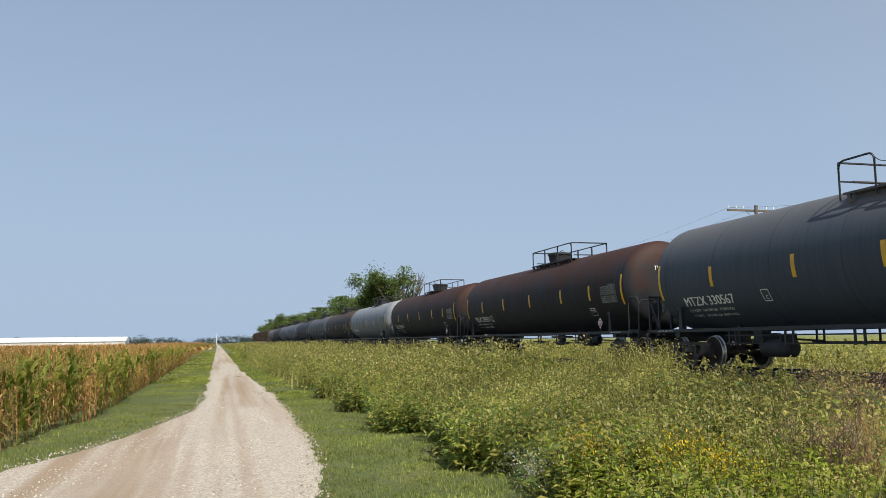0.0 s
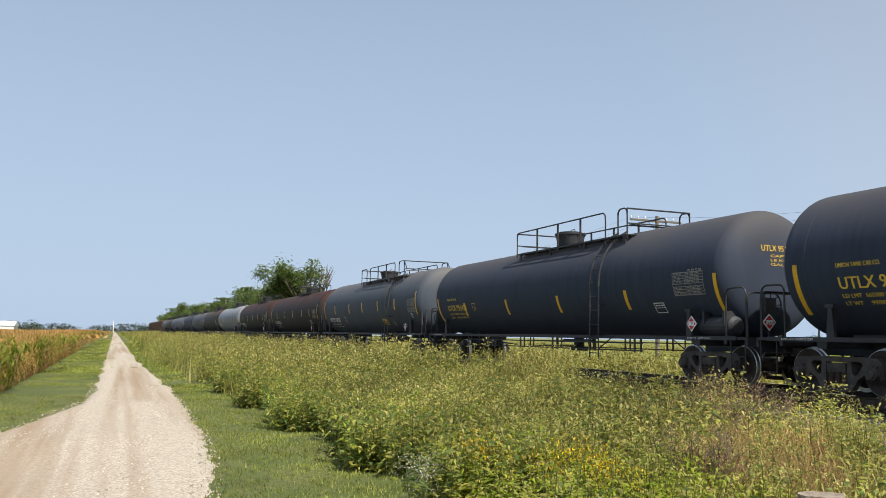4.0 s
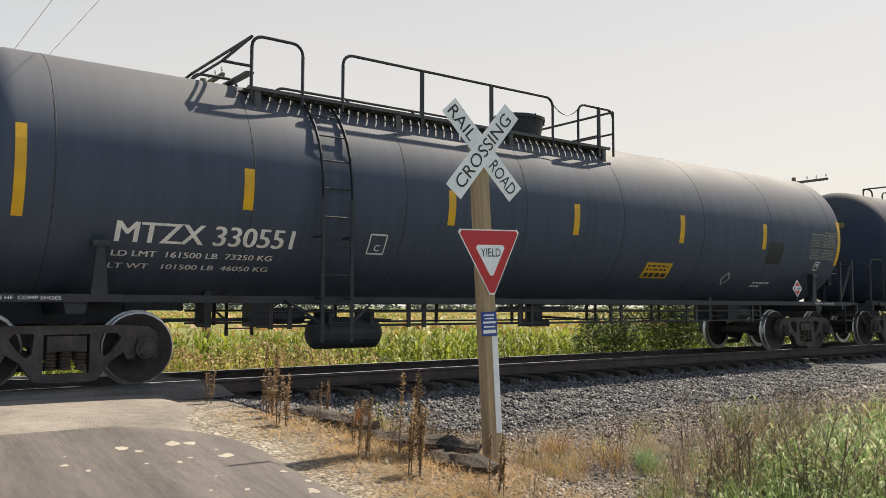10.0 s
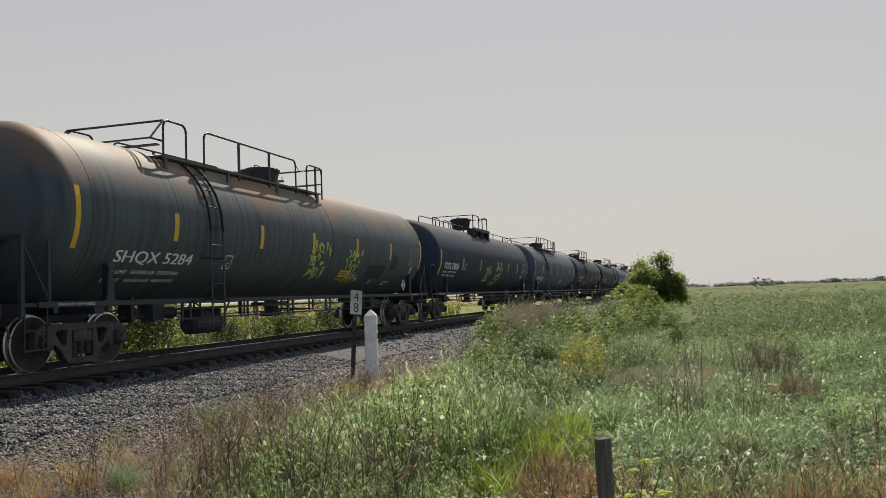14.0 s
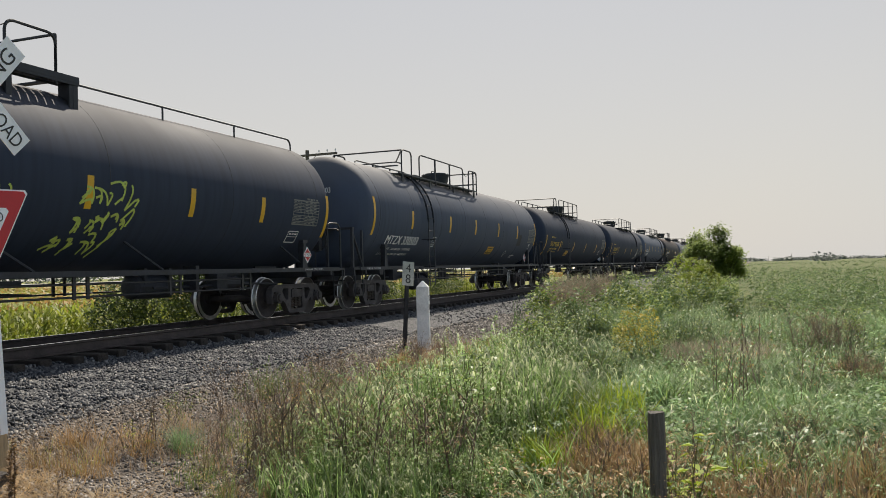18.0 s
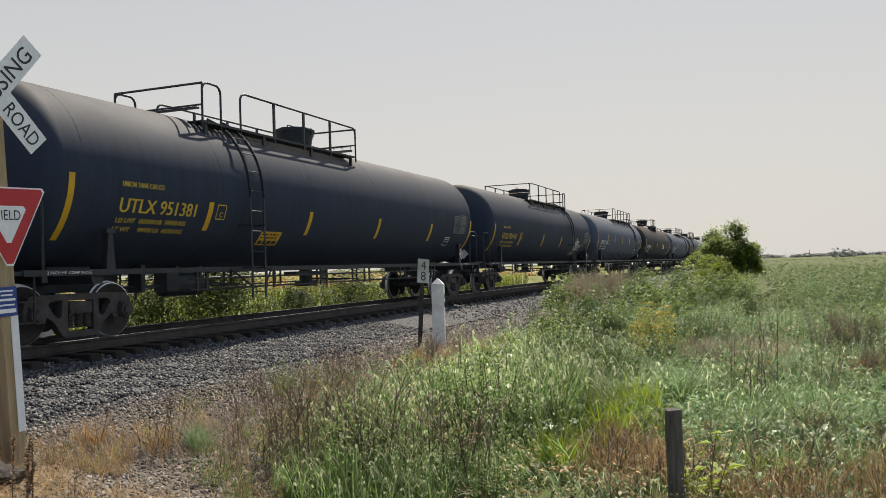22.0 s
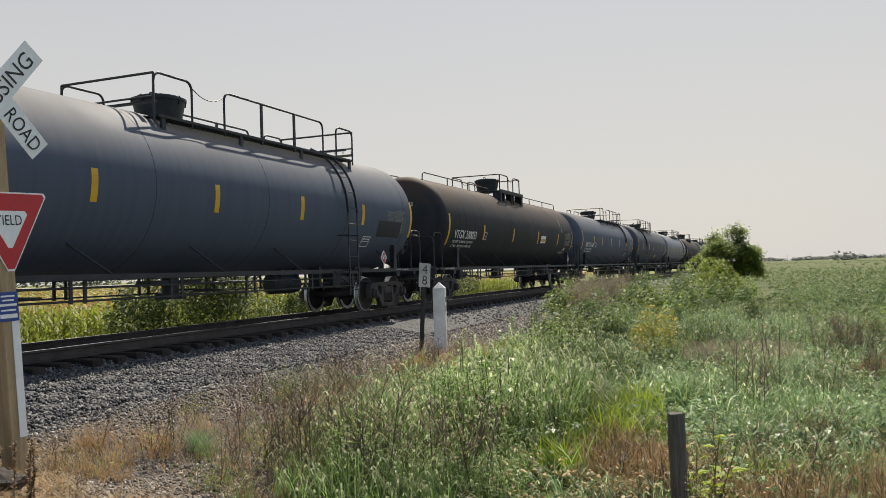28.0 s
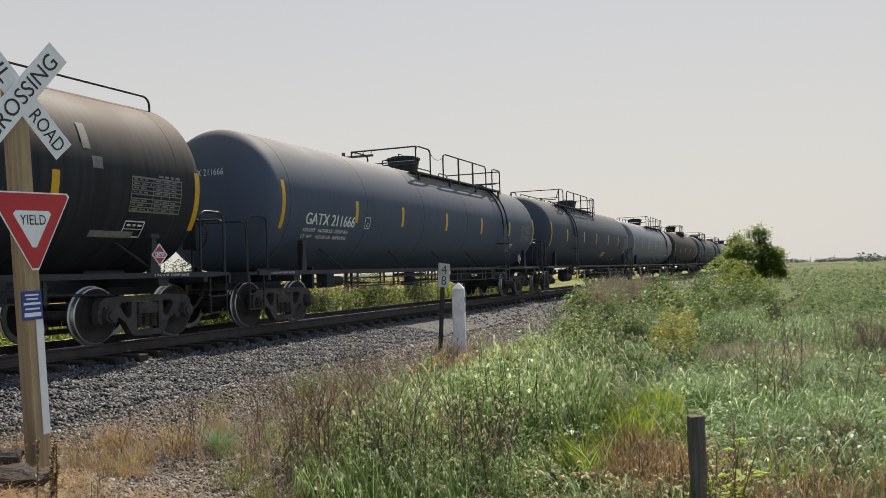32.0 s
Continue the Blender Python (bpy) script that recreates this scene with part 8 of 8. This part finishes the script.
for x, y, s in ((9.2, 18.2, 0.5), (11.6, 18.4, 0.4), (18.9, 17.3, 1.05), (20.8, 17.0, 1.2), (22.8, 17.2, 1.1), (26.9, 17.2, 0.8), (31.8, 17.4, 1.0), (37, 17.6, 1.0), (44, 17.2, 1.0)):
    scatter("hedge_bush", [leaf_cloud(int(230 + x), 4200, (2.0, 1.5, 2.1), 0.1)], [(x, y, s, 0)], ["hedge", "tree"], "dense dark green bush beyond the track", "bush", kind="")



# ---------------- trees ----------------
def tree_thing(x, y, h, spread, seed, leaves, size, label, mats=("tree", "weed_dark"), bare=False, low=0.3):
    r = random.Random(seed)
    t = thing("tree", label, "tree", "", pose(x, y, float(ground_z(x, y)) - 0.1, 0, 0, r.uniform(0, 360)))
    bm = bmesh.new()
    top = Vector((r.uniform(-0.3, 0.3), r.uniform(-0.3, 0.3), h * 0.62))
    rod(bm, (0, 0, 0), top, 0.022 * h, 8, 0.01 * h)
    tips = []
    for i in range(12 if not bare else 18):
        f = r.uniform(low, 1.0)
        a = r.uniform(0, 6.28)
        b = top * f
        e = b + Vector((math.cos(a) * spread * r.uniform(0.5, 1), math.sin(a) * spread * r.uniform(0.5, 1), h * r.uniform(0.08, 0.4)))
        e.z = min(e.z, h * 0.97)
        rod(bm, b, e, 0.009 * h, 6, 0.002 * h)
        tips.append(e)
        for k in range(3 if not bare else 6):
            e2 = b.lerp(e, r.uniform(0.5, 1)) + Vector((r.uniform(-1, 1) * spread * 0.3, r.uniform(-1, 1) * spread * 0.3, r.uniform(0.02, 0.14) * h))
            rod(bm, b.lerp(e, 0.6), e2, 0.004 * h, 4, 0.001 * h)
            tips.append(e2)
    me = bpy.data.meshes.new("trunk")
    bm.to_mesh(me)
    bm.free()
    me.materials.append(M["bark"])
    part("trunk", me, t)
    if not bare:
        p = Plant(seed)
        for i in range(leaves):
            c = r.choice(tips)
            d = Vector((r.gauss(0, 1), r.gauss(0, 1), r.gauss(0, 0.8))) * spread * 0.17
            q = c + d
            q.z = max(h * 0.08, min(q.z, h))
            l = size * r.uniform(0.6, 1.4)
            p.leaf(q, r.uniform(0, 6.28), r.uniform(-0.9, 0.6), l, l * 0.7, 0 if r.random() < 0.7 else 1)
        v, q, m = p.done()
        cm = bpy.data.meshes.new("crown")
        quads(cm, v, q, m)
        for x in mats:
            cm.materials.append(M[x])
        part("crown", cm, t)
    return t


rt = random.Random(77)
tree_thing(-196, 37.5, 21.5, 6.5, 1, 8000, 0.5, "tall broad-leaved tree behind the train")
tree_thing(-207, 36, 19.5, 6.5, 2, 8000, 0.5, "tall broad-leaved tree behind the train")
tree_thing(-220, 37, 17.5, 6, 3, 7000, 0.5, "broad-leaved tree behind the train")
tree_thing(-190, 41.5, 19, 4.2, 4, 0, 1, "bare grey dead tree", bare=True)
tree_thing(-193, 40.0, 20, 4.0, 5, 500, 0.7, "thinly leaved dying tree")
for i in range(26):
    x = -238 - i * 21 - rt.uniform(0, 12)
    tree_thing(x, 36 + rt.uniform(-3, 7), rt.uniform(13.5, 18.5), rt.uniform(5.5, 8), 10 + i, 3600, 0.85, "broad-leaved tree in the row behind the train", low=0.15)
# the bushy tree and the shrub at its foot, beside the track ahead
tree_thing(50.5, 2.95, 4.6, 1.2, 60, 9000, 0.13, "small bushy tree beside the track", ("bushleaf", "shrub"), low=0.05)
tree_thing(51.0, 2.05, 3.6, 1.0, 61, 6500, 0.13, "small bushy tree beside the track", ("shrub", "bushleaf"), low=0.05)
scatter("wild_shrub", [leaf_cloud(250, 4500, (1.4, 1.35, 1.7), 0.1)], [(43.5, 3.6, 1.15, 0)], ["weed_bright", "shrub"], "bright green shrub at the foot of a tree", "shrub", kind="")
scatter("wild_shrub", [leaf_cloud(251, 3500, (1.4, 1.4, 1.3), 0.1)], [(45.5, 2.8, 1.05, 0)], ["bushleaf", "shrub"], "green shrub at the foot of a tree", "shrub", kind="")


def wood(places, seed, label):
    """A far wood: many crowns in one."""
    p = Plant(seed)
    for x, y, h, w in places:
        n = 110
        for i in range(n):
            a, rr = p.r.uniform(0, 6.28), w * math.sqrt(p.r.random())
            z = h * (0.02 + 0.98 * p.r.random() * (1 - 0.55 * (rr / w) ** 2))
            l = w * p.r.uniform(0.16, 0.34)
            p.leaf((x + rr * math.cos(a), y + rr * math.sin(a), z - 0.4), p.r.uniform(0, 6.28), p.r.uniform(-0.9, 0.9), l, l * 0.8, 0 if p.r.random() < 0.6 else 1)
    v, q, m = p.done()
    me = bpy.data.meshes.new("far_wood")
    quads(me, v, q, m)
    # both slots take the leaf colour that has distance haze painted in
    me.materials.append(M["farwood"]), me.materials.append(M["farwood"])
    return tagged(new("far_wood", me), label, "trees", kind="stuff")


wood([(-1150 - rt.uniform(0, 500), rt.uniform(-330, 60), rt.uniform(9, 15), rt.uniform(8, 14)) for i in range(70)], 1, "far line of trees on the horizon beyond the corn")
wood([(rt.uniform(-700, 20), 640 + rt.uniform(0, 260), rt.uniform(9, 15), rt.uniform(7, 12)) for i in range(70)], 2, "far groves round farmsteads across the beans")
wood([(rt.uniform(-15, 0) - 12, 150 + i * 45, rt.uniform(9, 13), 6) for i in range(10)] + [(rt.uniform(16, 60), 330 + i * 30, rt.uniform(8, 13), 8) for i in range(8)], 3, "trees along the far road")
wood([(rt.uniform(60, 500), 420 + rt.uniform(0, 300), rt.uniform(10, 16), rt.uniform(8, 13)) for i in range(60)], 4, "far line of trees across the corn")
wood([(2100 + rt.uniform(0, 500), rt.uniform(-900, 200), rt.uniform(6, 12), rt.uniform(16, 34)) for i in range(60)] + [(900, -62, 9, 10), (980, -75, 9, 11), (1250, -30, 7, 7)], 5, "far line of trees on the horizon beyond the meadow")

# ---------------- loose stones ----------------


def stone_patterns(n=6):
    out = []
    for s in range(n):
        r = random.Random(300 + s)
        bm = bmesh.new()
        v = bmesh.ops.create_cube(bm, size=1.0)["verts"]
        for p in v:
            p.co = Vector((p.co.x * r.uniform(0.6, 1.15), p.co.y * r.uniform(0.6, 1.15), p.co.z * r.uniform(0.4, 0.9)))
        bm.verts.ensure_lookup_table()
        q = np.array([[x.index for x in f.verts] for f in bm.faces])
        out.append((np.array([p.co[:] for p in bm.verts], np.float32), q, np.zeros(len(q), np.int32)))
        bm.free()
    return out


def stones(name, places, material, label):
    rng = np.random.default_rng(len(places))
    pats = stone_patterns()
    vs, qs, off = [], [], 0
    for k, (v, q, m) in enumerate(pats):
        sel = places[k::len(pats)]
        n = len(sel)
        rot = rng.normal(size=(n, 4))
        rot /= np.linalg.norm(rot, axis=1)[:, None]
        w, x, y, z = rot.T
        R = np.stack([1 - 2 * (y * y + z * z), 2 * (x * y - z * w), 2 * (x * z + y * w), 2 * (x * y + z * w), 1 - 2 * (x * x + z * z), 2 * (y * z - x * w), 2 * (x * z - y * w), 2 * (y * z + x * w), 1 - 2 * (x * x + y * y)], -1).reshape(n, 3, 3)
        P = np.einsum("nij,kj->nki", R, v) * sel[:, 3][:, None, None] + sel[:, None, :3]
        vs.append(P.reshape(-1, 3))
        qs.append((q[None] + (np.arange(n) * len(v))[:, None, None]).reshape(-1, 4) + off)
        off += n * len(v)
    me = bpy.data.meshes.new(name)
    v, q = np.concatenate(vs), np.concatenate(qs)
    me.vertices.add(len(v))
    me.vertices.foreach_set("co", v.astype(np.float32).ravel())
    me.loops.add(len(q) * 4)
    me.loops.foreach_set("vertex_index", q.astype(np.int32).ravel())
    me.polygons.add(len(q))
    me.polygons.foreach_set("loop_start", np.arange(0, len(q) * 4, 4, dtype=np.int32))
    me.materials.append(material)
    me.update(calc_edges=True)
    return tagged(new(name, me), label, "stones", kind="stuff")


def stone_paint(name, cols):
    m = bpy.data.materials.new(name)
    m.use_nodes = True
    n, l = m.node_tree.nodes, m.node_tree.links
    geo, ramp = n.new("ShaderNodeNewGeometry"), n.new("ShaderNodeValToRGB")
    ramp.color_ramp.elements[0].color = (*cols[0], 1)
    ramp.color_ramp.elements[1].color = (*cols[-1], 1)
    for i, c in enumerate(cols[1:-1]):
        ramp.color_ramp.elements.new((i + 1) / (len(cols) - 1)).color = (*c, 1)
    l.new(geo.outputs["Random Per Island"], ramp.inputs[0])
    l.new(ramp.outputs[0], n["Principled BSDF"].inputs["Base Color"])
    n["Principled BSDF"].inputs["Roughness"].default_value = 0.85
    return m


grey_stone = stone_paint("grey_crushed_stone", [(0.025, 0.027, 0.033), (0.065, 0.067, 0.075), (0.12, 0.118, 0.12), (0.28, 0.27, 0.255)])
brown_stone = stone_paint("brown_crushed_stone", [(0.045, 0.038, 0.034), (0.12, 0.104, 0.092), (0.21, 0.19, 0.17), (0.42, 0.38, 0.34)])
pale_stone = stone_paint("pale_limestone_chips", [(0.28, 0.25, 0.21), (0.42, 0.38, 0.32), (0.5, 0.46, 0.4), (0.6, 0.56, 0.5)])
tan_stone = stone_paint("tan_crushed_stone", [(0.14, 0.12, 0.1), (0.26, 0.23, 0.19), (0.34, 0.31, 0.27), (0.44, 0.41, 0.36)])


def stone_field(n, x0, x1, y0, y1, size, zf, keep=None):
    x, y = RNG.uniform(x0, x1, n), RNG.uniform(y0, y1, n)
    ok = (x < -2.0) | (x > 3.7)
    if keep is not None:
        ok &= keep(x, y)
    x, y = x[ok], y[ok]
    s = RNG.uniform(size[0], size[1], len(x))
    return np.stack([x, y, zf(x, y) + s * 0.15, s], 1)


top_z = lambda x, y: np.maximum(bed_z(x, y), ground_z(x, y))
stones("ballast_stones", np.concatenate([
    stone_field(44000, -13, 19, 8.2, 10.75, (0.018, 0.046), top_z),
    stone_field(5000, -14, 22, 10.3, 13.2, (0.025, 0.05), top_z),
    stone_field(4500, 22, 60, 7.9, 10.7, (0.03, 0.06), top_z)]), grey_stone, "loose grey crushed stone of the track bed")
stones("gravel_stones", np.concatenate([
    stone_field(3500, -4.2, -1.5, 3.0, 8.8, (0.01, 0.032), ground_z),
    stone_field(700, 3.2, 4.4, 5.0, 8.8, (0.012, 0.034), ground_z)]), tan_stone, "pale loose stones on bare earth beside the road")
stones("gravel_stones", np.concatenate([stone_field(20000, -11, -2.6, 4.0, 8.8, (0.01, 0.036), ground_z, lambda x, y: y > np.interp(x, [-11, -6.4, -4.2, -2.6], [9.0, 6.6, 4.2, 2.5])), stone_field(24000, 4.4, 12, 3.6, 8.8, (0.007, 0.03), ground_z), stone_field(1500, 4.4, 12, 4.4, 8.8, (0.03, 0.05), ground_z), stone_field(8000, 10, 21, 4.6, 8.8, (0.014, 0.042), ground_z), stone_field(9000, 15, 27, 6.2, 8.6, (0.02, 0.055), top_z)]), brown_stone, "brown and grey stones on bare earth beside the track")


lane_stones = stone_field(9000, -34, -9, -7.5, -0.4, (0.01, 0.03), lambda x, y: ground_z(x, y) + 0.06, lambda x, y: (y < np.interp(x, [-33, -19, -14, -11, -6], [-0.4, -0.55, -0.8, -1.15, -2.0])) & (y > np.interp(x, [-45, -28, -21, -17, -13, -8], [-3.2, -3.3, -4.5, -5.7, -6.8, -7.8])))
stones("lane_stones", lane_stones, pale_stone, "loose pale limestone chips on the lane")


def mud_spots(bm):
    """Flat dry splashes of pale mud on the asphalt."""
    r = random.Random(8)
    for i in range(80):
        x, y = r.uniform(1.2, 2.7) if i % 3 else r.uniform(-1.2, 1.0), r.uniform(2.2, 7.4)
        s = r.uniform(0.012, 0.035) if i % 4 else r.uniform(0.04, 0.085)
        v = []
        for k in range(9):
            a = k / 9 * 2 * math.pi
            px, py = x + s * r.uniform(0.5, 1.2) * math.cos(a), y + s * r.uniform(0.5, 1.4) * math.sin(a)
            v.append(bm.verts.new((px, py, float(road_z(np.array(py))) + 0.038 - 0.02 * ((px - ROAD_X) / 2.2) ** 2)))
        bm.faces.new(v)


tagged(single("mud_spots", mesh_of("mud_spots", mud_spots, mat("dry_pale_mud", (0.36, 0.325, 0.27), 0.95, var=0.2, scale=9)), "pale splashes of dry mud on the asphalt", "mud"), kind="stuff")


# the slack in the couplings lets the pace vary a little: seconds, metres
DRIFT = [(0, 0), (4, 0), (6, -0.08), (7, 0.05), (8, 0.18), (9, 0.05), (10, 0), (12, 0.0), (14, 0.08), (16.5, -0.08), (19, -0.42), (22, -0.52), (24.5, -0.35), (26.5, -0.02), (28, 0.1), (30, 0.32), (32, 0.28)]


def motions():
    """The train rolls away to the left at a steady pace, and its wheels turn."""
    for k, car in TRAIN:
        x = car_x(k)
        walk(car, [(t, pose(x - TRAIN_V * t + d, TRACK_Y, RAIL_Z)) for t, d in DRIFT])
    first = {}
    for s, w in WHEELSETS:
        if s not in first:
            walk(w, [(i / 15, pose(s * WHEEL_BASE / 2, 0, WHEEL_R, 0, -math.degrees(TRAIN_V / WHEEL_R * i / 15), 0)) for i in range(481)])
            first[s] = w
        else:
            w.rotation_mode = "QUATERNION"
            keys = w.animation_data_create()
            keys.action = first[s].animation_data.action
            keys.action_slot = first[s].animation_data.action_slot


motions()
